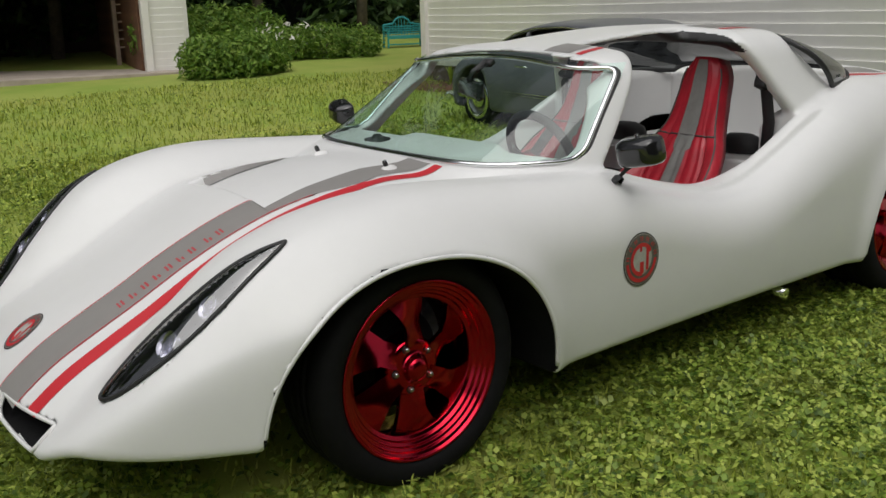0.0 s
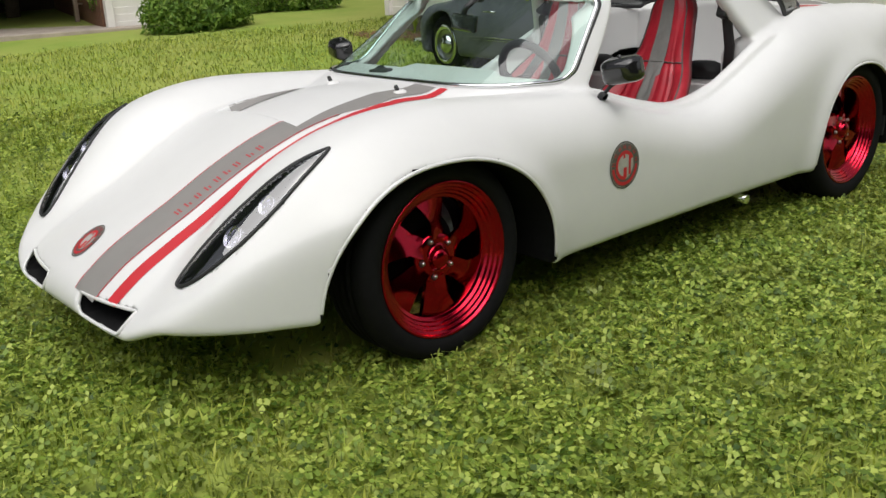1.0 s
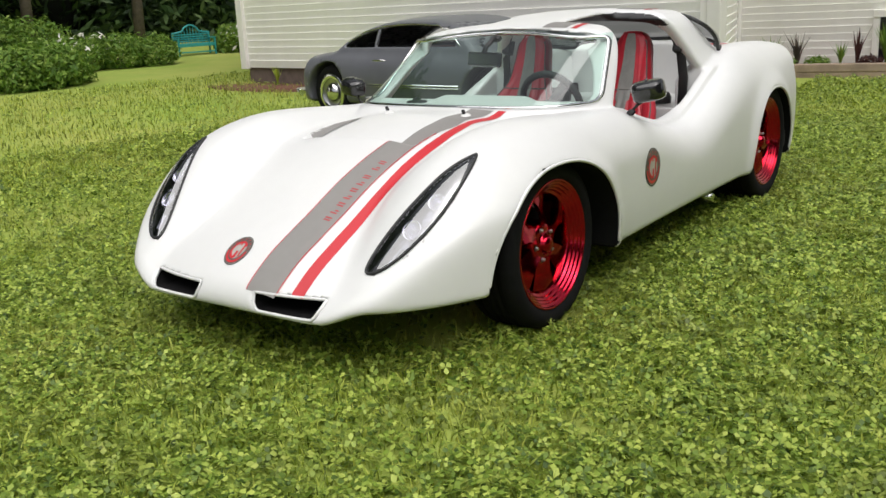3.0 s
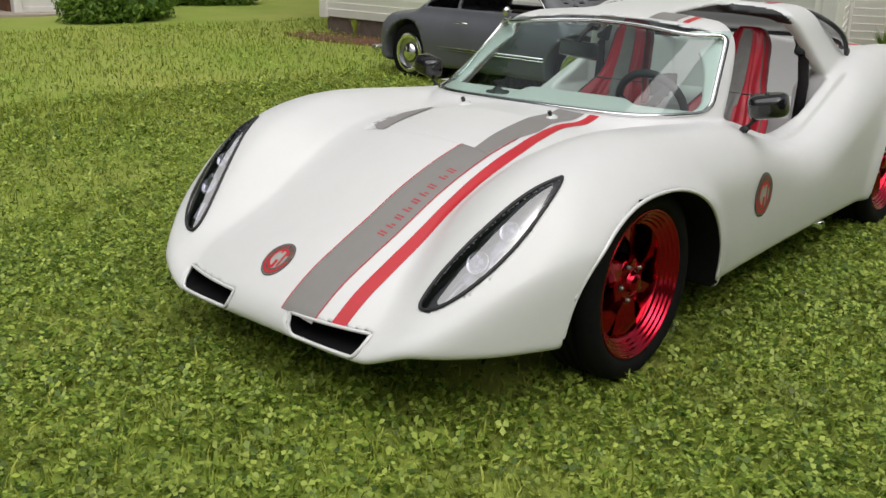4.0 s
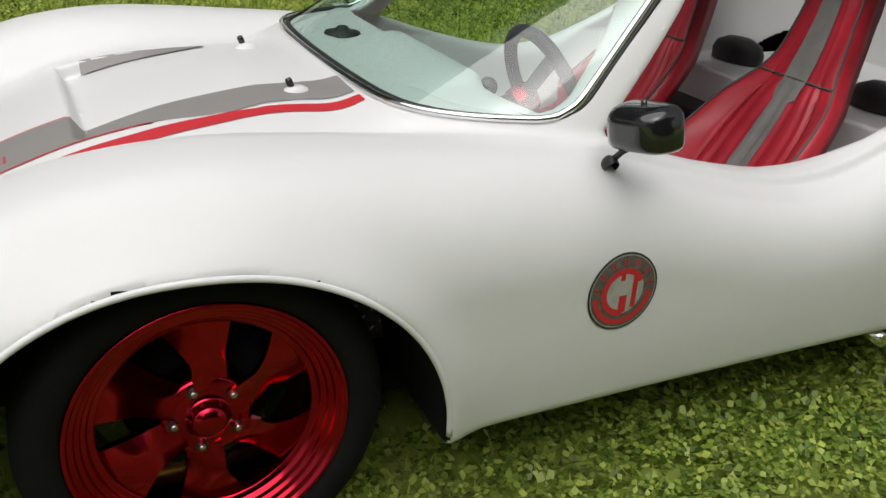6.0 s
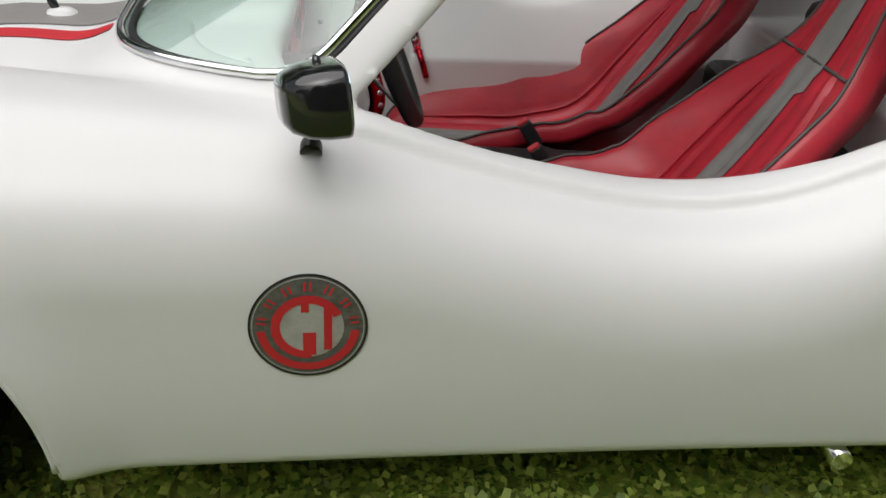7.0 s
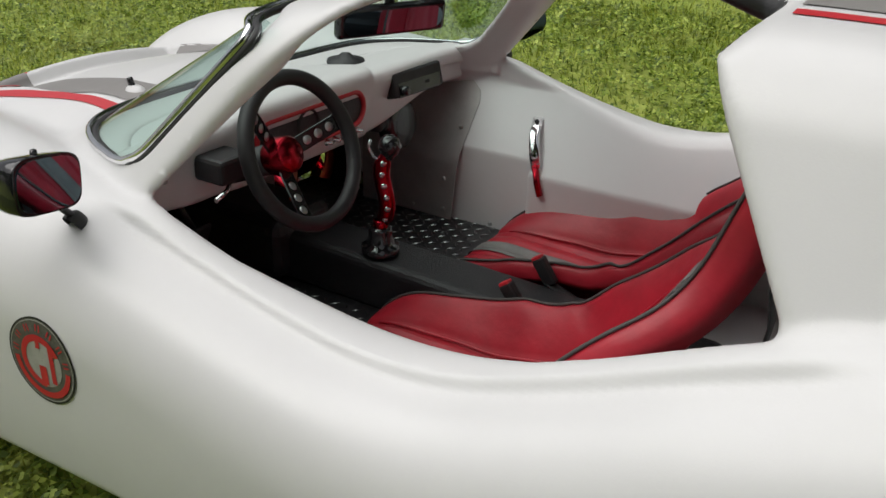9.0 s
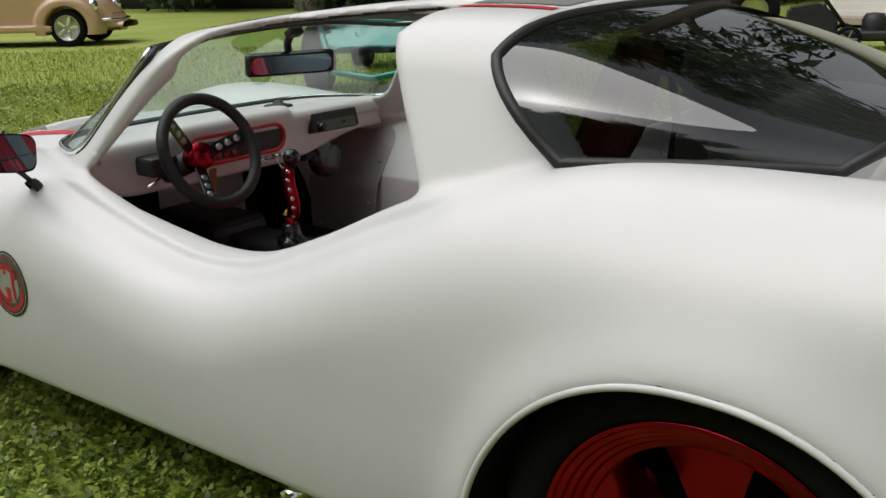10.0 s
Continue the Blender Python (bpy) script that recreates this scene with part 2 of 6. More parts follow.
def fast_mesh(name, P, Q, smooth=True):
    """A mesh from arrays of vertices and of faces with equal corner counts."""
    me = bpy.data.meshes.new(name)
    k = Q.shape[1]
    me.vertices.add(len(P))
    me.vertices.foreach_set("co", np.ascontiguousarray(P, np.float32).ravel())
    me.loops.add(Q.size)
    me.loops.foreach_set("vertex_index", np.ascontiguousarray(Q, np.int32).ravel())
    me.polygons.add(len(Q))
    me.polygons.foreach_set("loop_start", np.arange(0, Q.size, k, dtype=np.int32))
    me.polygons.foreach_set("loop_total", np.full(len(Q), k, np.int32))
    me.update(calc_edges=True)
    me.validate()
    if smooth:
        smooth_all(me)
    return me


# ---- the kit car: shape of its body ----
# x runs to the rear (front axle 0, rear axle 2.40), y to the car's right, z up.
YC = -0.03  # the car's middle plane
HOOD = curve([-0.90, -0.82, -0.72, -0.60, -0.513, -0.369, -0.234, -0.147, 0.0, 0.15, 0.30, 0.45, 0.62, 0.9, 1.4, 1.8, 2.1, 2.5, 2.9, 3.3],
             [0.190, 0.268, 0.352, 0.424, 0.472, 0.557, 0.627, 0.662, 0.693, 0.704, 0.706, 0.706, 0.70, 0.66, 0.56, 0.70, 0.82, 0.865, 0.85, 0.82])
FENDER = curve([-0.90, -0.80, -0.70, -0.60, -0.50, -0.38, -0.26, -0.10, 0.04, 0.20, 0.37, 0.55, 0.78, 0.95, 1.10, 1.25, 1.40, 1.58, 1.77, 1.95, 2.11, 2.30, 2.46, 2.70, 2.90, 3.10, 3.3],
               [0.19, 0.252, 0.335, 0.434, 0.526, 0.620, 0.675, 0.713, 0.724, 0.719, 0.707, 0.694, 0.674, 0.624, 0.586, 0.562, 0.572, 0.636, 0.724, 0.796, 0.834, 0.846, 0.846, 0.840, 0.828, 0.808, 0.78])
RIDGE = curve([-0.9, -0.5, -0.2, 0.3, 0.7, 1.2, 1.8, 2.2, 2.8, 3.3], [0.51, 0.55, 0.57, 0.59, 0.61, 0.63, 0.6, 0.57, 0.53, 0.49])
WIDTH = curve([-0.9, -0.6, -0.4, -0.1, 0.2, 0.45, 0.75, 1.1, 1.5, 1.9, 2.2, 2.5, 2.8, 3.05, 3.3], [0.71, 0.77, 0.808, 0.825, 0.826, 0.82, 0.81, 0.802, 0.798, 0.798, 0.795, 0.79, 0.77, 0.73, 0.65])


def arch_in(x, z, xc, rx, rz, z0):
    """How far a point lies inside a wheel arch."""
    up = np.maximum(z - z0, 0)
    q = (np.abs((x - xc) / rx) ** 2.2 + (up / rz) ** 2.2) ** (1 / 2.2)
    return (1 - q) * min(rx, rz)


def arches(x, z):
    return np.maximum(arch_in(x, z, -0.02, 0.418, 0.402, 0.19), arch_in(x, z, 2.383, 0.358, 0.42, 0.19))


def screen_x(a, z):
    """Where the windscreen stands at a distance a from the middle and a height z."""
    u = a / screen_side(z)
    return 0.405 + 1.75 * (z - 0.705) + (0.316 - 0.81 * (np.clip(z, 0.6, 1.05) - 0.71)) * (0.12 * u**2 + 0.88 * u**8)


def screen_side(z):
    """Half width of the windscreen at a height."""
    return 0.588 - 0.29 * (z - 0.71)


def screen_open(x, a, z):
    """Positive inside the opening of the windscreen."""
    side = (0.858 + 0.948 * (z - 0.85) - x) / 1.4
    return smin(smin(side, z - 0.712, 0.045), ROOF(x) - 0.13 * a * a - 0.016 - z, 0.030)


LAMP_A, LAMP_B = np.array([-0.688, 0.508]), np.array([-0.288, 0.656])


def lamp_in(x, a):
    """How far a point of the plan lies inside the outline of a headlamp."""
    way = LAMP_B - LAMP_A
    ln = np.hypot(*way)
    d = way / ln
    u = ((x - LAMP_A[0]) * d[0] + (a - LAMP_A[1]) * d[1]) / ln
    v = -(x - LAMP_A[0]) * d[1] + (a - LAMP_A[1]) * d[0]
    uc = np.clip(u, 0, 1)
    h = 0.128 * uc**0.5 * (1 - uc) ** 0.80
    bow = -0.034 * np.sin(np.pi * uc) ** 0.7
    return h - np.abs(v + bow) - 0.3 * np.abs(u - uc)


def intake_in(x, a, z):
    """How far a point lies inside an air intake of the nose, wider at its top."""
    return smin(smin(0.146 - 0.35 * np.maximum(0.266 - z, 0) - np.abs(a - 0.266), 0.029 - np.abs(z - 0.237), 0.020), -0.60 - x, 0.01)


def body_top(x, a):
    hood = HOOD(x) - 0.31 * a * a
    off = a - RIDGE(x)
    fend = FENDER(x) - np.where(off < 0, 2.6, 1.15) * off**2
    top = smax(hood, fend, 0.04)
    well = 0.040 * np.clip(1 - (x + 0.115) / 0.345, 0, 1) * step(-0.136, -0.104, x)
    top = top - well * step(0.284, 0.268, a)
    return top


def body(x, y, z, lamps=True, cuts=True):
    """Positive inside the lower body; without cuts, inside its outer form alone."""
    a = np.abs(y - YC)
    top = body_top(x, a)
    arch = arches(x, z)
    side = WIDTH(x) - 0.55 * np.maximum(z - 0.48, 0) ** 2 - 0.45 * np.maximum(0.40 - z, 0) ** 2 + 0.024 * np.exp(-(np.maximum(-arch, 0) / 0.055) ** 2)
    f = smin(top - z, side - a, 0.15 - 0.07 * step(2.3, 2.9, x))
    nose = -0.832 + 0.45 * np.maximum((a - 0.28) / 0.54, 0) ** 2.9
    f = smin(f, x - nose, 0.045)
    floor_z = 0.196 - 0.003 * step(0.47, 0.40, a) * step(-0.42, -0.55, x) + 0.040 * step(0.40, 0.56, a) * step(-0.2, -0.42, x)
    f = smin(f, z - floor_z, 0.03)
    f = smin(f, 3.15 - 0.22 * a * a - 0.10 * np.maximum(0.55 - z, 0) - x, 0.07)
    f = f + (0.014 * step(0.664, 0.650, a) - 0.008 * np.exp(-(((a - 0.680) / 0.040) ** 2))) * step(0.70, 0.84, x) * step(1.93, 1.83, x) * step(0.42, 0.5, z)
    if not cuts:
        return f
    intake = intake_in(x, a, z)
    f = smin(f, -intake, 0.010)
    f = smin(f, -np.minimum(arch, a - 0.44), 0.014)
    if lamps:
        f = smin(f, -np.minimum(lamp_in(x, a) - 0.004, z - (top - 0.07)), 0.014)
    inner = 0.604 - 0.6 * np.clip(0.62 - z, 0, 0.2)
    pit = np.minimum(np.minimum(x - (screen_x(a, 0.705) + 0.03), 1.80 - x), np.minimum(inner - a, z - 0.224))
    toe = np.minimum(np.minimum(x - 0.44, 0.95 - x), np.minimum(np.minimum(inner - a, z - 0.224), top - 0.035 - z))
    foot = np.minimum(np.minimum(x - 0.12, 0.95 - x), np.minimum(np.minimum(0.505 - a, z - 0.224), top - 0.035 - z))
    boot = np.minimum(np.minimum(x - 1.70, 2.46 - x), np.minimum(0.47 - a, z - 0.56))
    cut = np.maximum(np.maximum(pit, np.maximum(foot, toe)), boot)
    return smin(f, -cut, 0.022)


ROOF = curve([0.7, 0.9, 1.0, 1.15, 1.4, 1.7, 1.9, 2.1], [0.960, 1.004, 1.020, 1.036, 1.056, 1.068, 1.064, 1.04])


def cabin_hull(x, a, z, t):
    """Positive inside the cabin's outer form, drawn in by t."""
    f = smin(ROOF(x) - 0.13 * a * a - z - t, (0.634 - 0.48 * (z - 0.72) - a) * 0.9 - t, 0.085)
    return smin(f, (x - screen_x(a, z)) / 2.4 - t, 0.03)


def canopy(x, y, z):
    """Positive inside the shell of the cabin: pillars, header, spine and hoop."""
    a = np.abs(y - YC)

    def hull(t):
        return cabin_hull(x, a, z, t)

    back = np.where(z < 0.985, 2.130 - 1.00 * (z - 0.777), 1.923) + 0.10 * np.clip(0.42 - a, 0, 0.2)
    f = smin(np.minimum(hull(0.0), z - 0.60), back - x, 0.02)
    f = np.minimum(f, -hull(0.024 + 0.034 * step(0.07, -0.03, x - (0.815 + 0.94 * (z - 0.70))) * step(0.96, 0.89, z) + 0.036 * step(1.52, 1.66, x)))
    glass = np.minimum(screen_open(x, a, z), screen_x(a, z) + 0.24 - x)
    f = smin(f, -glass, 0.02)
    door = smin(smin(x - (0.815 + 0.94 * (z - 0.70)), 1.836 - 0.62 * (z - 0.70) + 1.4 * np.maximum(z - 1.01, 0) - x, 0.03), a - 0.20, 0.05)
    return smin(f, -np.minimum(door, z - 0.5), 0.034)


def car_shape(x, y, z):
    return smax(body(x, y, z), canopy(x, y, z), 0.02)


def march(fn, at, way):
    """Follows lines from the points at along way to where they first enter the shape fn."""
    at = [np.array(v, float) for v in np.broadcast_arrays(*at)]
    d = np.zeros(at[0].shape)
    for _ in range(60):
        f = fn(*[p + w * d for p, w in zip(at, way)])
        go = f < 0
        if not go.any():
            break
        d = np.where(go, d + np.clip(-0.55 * f, 0.0015, 0.05), d)
    lo, hi = d - 0.06, d
    lo = np.maximum(lo, 0)
    for _ in range(14):
        m = (lo + hi) / 2
        inside = fn(*[p + w * m for p, w in zip(at, way)]) > 0
        hi, lo = np.where(inside, m, hi), np.where(inside, lo, m)
    return hi


def hit_down(x, y, start, fn=car_shape):
    """Heights at which lines straight down from start first meet the body."""
    x, y = np.asarray(x, float), np.asarray(y, float)
    return start - march(fn, (x, y, np.full(x.shape, start)), (0, 0, -1))


def hit_side(x, z, start=-0.95, fn=body):
    """y of the car's left flank at the given places."""
    x, z = np.asarray(x, float), np.asarray(z, float)
    return start + march(fn, (x, np.full(x.shape, start), z), (0, 1, 0))


car = thing("kit_car", "white low fibreglass sports car with red wheels on a lawn", "car")
P, Q = skin(lambda x, y, z: car_shape(x, y + YC, z), (-0.88, -0.90, 0.12), (3.22, 0.0, 1.12), 0.0090)
P[:, 1] += YC
shell = fast_mesh("body", P, Q)
shell.materials.append(M_PAINT)
shell.materials.append(M_UNDER)
shell.materials.append(M_BLACKM)
mid = P[Q].mean(1)
side_a = np.abs(mid[:, 1] - YC)
deep = body(mid[:, 0], mid[:, 1], mid[:, 2], cuts=False) > 0.0035
# Wheel wells go black: undercoat, plus the shade inside put into the colour.
dark = deep & (arches(mid[:, 0], mid[:, 2]) > -0.012) & (side_a > 0.43) & (mid[:, 2] < 0.66)
dark |= deep & (intake_in(mid[:, 0], side_a, mid[:, 2]) > -0.001)
dark |= (lamp_in(mid[:, 0], side_a) > -0.004) & (mid[:, 2] < body_top(mid[:, 0], side_a) - 0.005) & (mid[:, 0] < -0.2) & (mid[:, 2] > 0.3)
# The driver's footwell takes the same black, for its dark carpet.
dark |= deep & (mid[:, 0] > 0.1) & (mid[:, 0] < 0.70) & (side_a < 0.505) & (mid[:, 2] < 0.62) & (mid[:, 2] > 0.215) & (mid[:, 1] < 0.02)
lining = (cabin_hull(mid[:, 0], side_a, mid[:, 2], 0.016) > 0) & (mid[:, 0] > 0.98) & (mid[:, 0] < 1.90) & (mid[:, 2] > 0.975)
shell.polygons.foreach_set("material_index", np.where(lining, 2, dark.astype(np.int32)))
part("body", shell, None, car, "white satin fibreglass body")


def arch_lip(xc, rx, rz, z0, sgn):
    """The rolled edge of a wheel arch."""
    pts = []
    for th in np.linspace(-0.10, math.pi + 0.10, 90):
        c, q = math.cos(th), max(math.sin(th), 0.0)
        x = xc + (rx + 0.003) * math.copysign(abs(c) ** (2 / 2.2), c)
        z = z0 + (rz + 0.003) * q ** (2 / 2.2) + min(math.sin(th), 0.0) * 0.10
        y = float(hit_side(np.array([x]), np.array([max(z, 0.23)]), fn=lambda u, v, w: body(u, v, w, cuts=False))[0])
        if z + 0.012 > 0.218:
            pts.append((x, YC + sgn * (abs(y - YC) - 0.0055), z + 0.012))
    return part("arch_lip", tube(pts, 0.006, 8), M_PAINT, car)


def nose_point(a, z, sgn):
    """The front of the nose at a distance from the middle and a height, drawn in by a little."""
    d = march(lambda u, v, w: body(u, v, w, cuts=False), (np.array([-1.0]), np.array([YC + sgn * a]), np.array([z])), (1, 0, 0))
    return (-1.0 + float(d[0]) + 0.004, YC + sgn * a, z)


def intake_lip(sgn):
    """The rolled white edge round an air intake."""
    top, low = [], []
    for a in np.linspace(0.128, 0.404, 30):
        top.append(nose_point(a, 0.2655, sgn))
    for a in np.linspace(0.398, 0.136, 30):
        q = min(1.0, min(a - 0.130, 0.404 - a) / 0.030)
        low.append(nose_point(a, 0.2555 - 0.047 * math.sin(0.5 * math.pi * q) ** 0.7, sgn))
    return part("intake_lip", tube(top + low, 0.0055, 8, True), M_PAINT, car)


for sgn in (-1, 1):
    intake_lip(sgn)
    arch_lip(-0.02, 0.418, 0.390, 0.19, sgn)
    arch_lip(2.383, 0.358, 0.408, 0.19, sgn)


def ribbon(name, xs, y_a, y_b, start, material, label, lift=0.0018, nx=60, ny=6, fn=car_shape):
    """A vinyl stripe laid on the body between two curves of y."""
    x = np.linspace(*xs, nx)[:, None] * np.ones((1, ny))
    s = np.linspace(0, 1, ny)[None, :]
    y = y_a(x[:, :1]) * (1 - s) + y_b(x[:, :1]) * s
    z = hit_down(x, y, start, fn) + lift
    V = np.stack([x, y, z], -1).reshape(-1, 3)
    F = [(i * ny + j, (i + 1) * ny + j, (i + 1) * ny + j + 1, i * ny + j + 1) for i in range(nx - 1) for j in range(ny - 1)]
    me = mesh_from(name, V, [f[::-1] for f in F])
    return part(name, me, material, car, label)


# ---- stripes and badges on the body ----
def plain_body(x, y, z):
    return body(x, y, z, lamps=False)


def whole_hood(x, y, z):
    """The hood as far as the windscreen, with no openings in it."""
    return smax(body(x, y, z, cuts=False), canopy(x, y, z), 0.02)


G_IN = curve([-0.83, -0.70, -0.54, -0.37, -0.24, -0.14, 0.06, 0.26, 0.45], [-0.125, -0.137, -0.150, -0.168, -0.190, -0.205, -0.198, -0.195, -0.190])
G_OUT = curve([-0.83, -0.54, -0.37, -0.13, 0.12, 0.30, 0.45], [-0.250, -0.276, -0.292, -0.318, -0.302, -0.285, -0.310])
R_IN = curve([-0.83, -0.67, -0.50, -0.30, -0.10, 0.08, 0.25, 0.45], [-0.306, -0.317, -0.328, -0.341, -0.350, -0.328, -0.302, -0.330])
R_OUT = curve([-0.83, -0.67, -0.50, -0.30, -0.10, 0.08, 0.25, 0.45], [-0.352, -0.362, -0.371, -0.382, -0.390, -0.364, -0.334, -0.368])
ribbon("hood_stripe", (-0.812, 0.412), G_IN, G_OUT, 0.80, M_GREY, "grey vinyl hood stripe", nx=150, ny=14, fn=whole_hood)
ribbon("hood_stripe_red", (-0.790, 0.414), R_IN, R_OUT, 0.80, M_RED, "red vinyl hood stripe", nx=150, ny=6, fn=whole_hood)
ribbon("pinstripe", (-0.812, -0.13), lambda x: G_IN(x) + 0.004, G_IN, 0.80, M_RED, "thin red pinstripe", nx=70, ny=2, lift=0.0022, fn=whole_hood)
ribbon("pinstripe", (-0.806, 0.0), G_OUT, lambda x: G_OUT(x) - 0.004, 0.80, M_RED, "thin red pinstripe", nx=80, ny=2, lift=0.0022, fn=whole_hood)
M_LETTER = mat("faded_red_lettering", (0.46, 0.055, 0.065), 0.5, var=0.2, scale=60)
for k in range(9):
    xa = -0.535 + 0.032 * k + (0.012 if k > 6 else 0)
    for q in range(2):
        ribbon("lettering_bar", (xa + 0.010 * q, xa + 0.010 * q + 0.005), lambda x: G_OUT(x) + 0.052 - 0.012 * (k % 2) * q, lambda x: G_OUT(x) + 0.024, 0.80, M_LETTER, "", nx=3, ny=3, lift=0.003)
scx = np.linspace(-0.074, 0.215, 40)
sc_top, sc_low = np.full(40, YC + 0.288), np.full(40, YC + 0.262)
z_top, z_low = hit_down(scx, sc_top, 0.80), hit_down(scx, sc_low, 0.80)
V = [(x, ya - 0.003, za + 0.001) for x, ya, za in zip(scx, sc_top, z_top)] + [(x, ya - 0.004, za + 0.004) for x, ya, za in zip(scx, sc_low, z_low)]
part("scoop_side", mesh_from("scoop_side", V, [(k, k + 1, k + 41, k + 40) for k in range(39)]), M_GREY, car, "grey vinyl side of the hood scoop")
for xs, st in (((0.965, 1.075), 1.15), ((1.705, 1.915), 1.15), ((2.62, 3.0), 1.0)):
    for name, m, ya, yb in (("roof_stripe", M_GREY, -0.215, -0.335), ("roof_stripe_red", M_RED, -0.360, -0.386)):
        fn_a, fn_b = (lambda x, v=ya: np.full_like(x, v)), (lambda x, v=yb: np.full_like(x, v))
        ribbon(name, xs, fn_a, fn_b, st, m, "grey vinyl stripe" if m is M_GREY else "red vinyl stripe", nx=24, ny=6)

M_BADGE = mat("badge_dark_grey", (0.075, 0.07, 0.062), 0.35, color2=(0.14, 0.135, 0.12), scale=90)
M_BADGEL = mat("badge_pale_grey", (0.30, 0.30, 0.27), 0.4, color2=(0.42, 0.42, 0.39), scale=25)


def ring_outline(r0, r1, a0, a1, n):
    a = np.radians(np.linspace(a0, a1, n))
    return [(r0 * math.cos(v), r0 * math.sin(v)) for v in a], [(r1 * math.cos(v), r1 * math.sin(v)) for v in a]


def badge_piece(name, rows_a, rows_b, place, lift, material, parent, label=""):
    """A thin vinyl piece between two rows of flat points, laid on a surface by place(u, v, lift)."""
    n = len(rows_a)
    ra, rb = np.array(rows_a), np.array(rows_b)
    m = 2 + int(np.hypot(*(ra - rb).T).max() / 0.010)
    V = place(*np.concatenate([ra + (rb - ra) * t for t in np.linspace(0, 1, m)]).T, lift)
    F = [(k * n + i, k * n + i + 1, k * n + n + i + 1, k * n + n + i) for k in range(m - 1) for i in range(n - 1)]
    bm = bmesh.new()
    vs = [bm.verts.new(v) for v in V]
    for f in F:
        bm.faces.new([vs[i] for i in f])
    bmesh.ops.recalc_face_normals(bm, faces=bm.faces[:])
    return part(name, bm, material, parent, label)


def bar(u0, v0, u1, v1, w, n=4):
    d = np.array([u1 - u0, v1 - v0])
    nrm = np.array([-d[1], d[0]]) / np.hypot(*d) * w / 2
    s = np.linspace(0, 1, n)[:, None]
    line = np.array([u0, v0]) + s * d
    return [tuple(p) for p in line + nrm], [tuple(p) for p in line - nrm]


def badge(place, R, name):
    disc = badge_piece(name, *ring_outline(0.0005, R, 0, 360, 49), place, 0.0016, M_BADGE, car, "round dark grey and red badge")
    badge_piece("rim", *ring_outline(R * 0.965, R, 0, 360, 49), place, 0.0024, M_BLACKM, disc)
    badge_piece("inner_line", *ring_outline(R * 0.925, R * 0.945, 0, 360, 49), place, 0.0026, M_BADGEL, disc)
    badge_piece("centre", *ring_outline(0.0005, R * 0.60, 0, 360, 37), place, 0.0024, M_BADGEL, disc)
    badge_piece("lower_arc", *ring_outline(R * 0.72, R * 0.86, 185, 355, 30), place, 0.0030, M_RED, disc)
    badge_piece("open_ring", *ring_outline(R * 0.47, R * 0.62, 62, 275, 36), place, 0.0032, M_RED, disc)
    badge_piece("open_ring", *ring_outline(R * 0.47, R * 0.62, 25, 82, 12), place, 0.0032, M_RED, disc)
    for b in (bar(-0.05 * R, 0.60 * R, -0.05 * R, 0.30 * R, 0.13 * R), bar(0.02 * R, -0.10 * R, 0.02 * R, -0.55 * R, 0.22 * R), bar(0.33 * R, 0.45 * R, 0.33 * R, -0.45 * R, 0.14 * R)):
        badge_piece("centre_bar", *b, place, 0.0034, M_RED, disc)
    for ang in (170, 143, 116, 90, 64, 37, 10):
        c, s = math.cos(radians(ang)), math.sin(radians(ang))
        for o in (-0.05, 0.05):
            badge_piece("bar", *bar(0.70 * R * c - o * R * s, 0.70 * R * s + o * R * c, 0.86 * R * c - o * R * s, 0.86 * R * s + o * R * c, 0.035 * R, 2), place, 0.0030, M_RED, disc)


def on_flank(u, v, lift):
    x, z = 0.744 + u, 0.452 + v
    return np.stack([x, hit_side(x, z) - lift, z], 1)


def on_hood(u, v, lift):
    x, y = -0.708 + v, 0.010 - u
    z = hit_down(x, y, 0.55, plain_body)
    return np.stack([x - lift * 0.55, y, z + lift * 0.8], 1)


badge(on_flank, 0.0775, "door_badge")
badge(on_hood, 0.052, "hood_badge")


# ---- headlamps ----
def lamp_point(u, v, lift, sgn):
    way = LAMP_B - LAMP_A
    d = way / np.hypot(*way)
    h = 0.128 * u**0.5 * (1 - u) ** 0.80
    p = LAMP_A + way * u + np.array([-d[1], d[0]]) * (v * h + 0.034 * math.sin(math.pi * u) ** 0.7)
    return p[0], p[1]


def lamp_patch(name, sgn, lift, dome, material, parent, nu=40, nv=12, grow=1.0):
    us = (1 - np.cos(np.linspace(0.02, np.pi - 0.02, nu))) / 2
    vs = np.linspace(-1, 1, nv)
    pts = np.array([[lamp_point(u, v * grow, 0, sgn) for v in vs] for u in us])
    z = hit_down(pts[..., 0], YC + pts[..., 1], 0.80, plain_body)
    up = lift + dome * (1 - vs[None, :] ** 2) * np.sin(np.pi * us)[:, None] ** 0.6
    V = np.stack([pts[..., 0] - up * 0.5, YC + sgn * (pts[..., 1] + up * 0.2), z + up * 0.8], -1).reshape(-1, 3)
    F = [(i * nv + j, i * nv + j + 1, (i + 1) * nv + j + 1, (i + 1) * nv + j) for i in range(nu - 1) for j in range(nv - 1)]
    if sgn < 0:
        F = [f[::-1] for f in F]
    return part(name, mesh_from(name, V, F), material, parent)


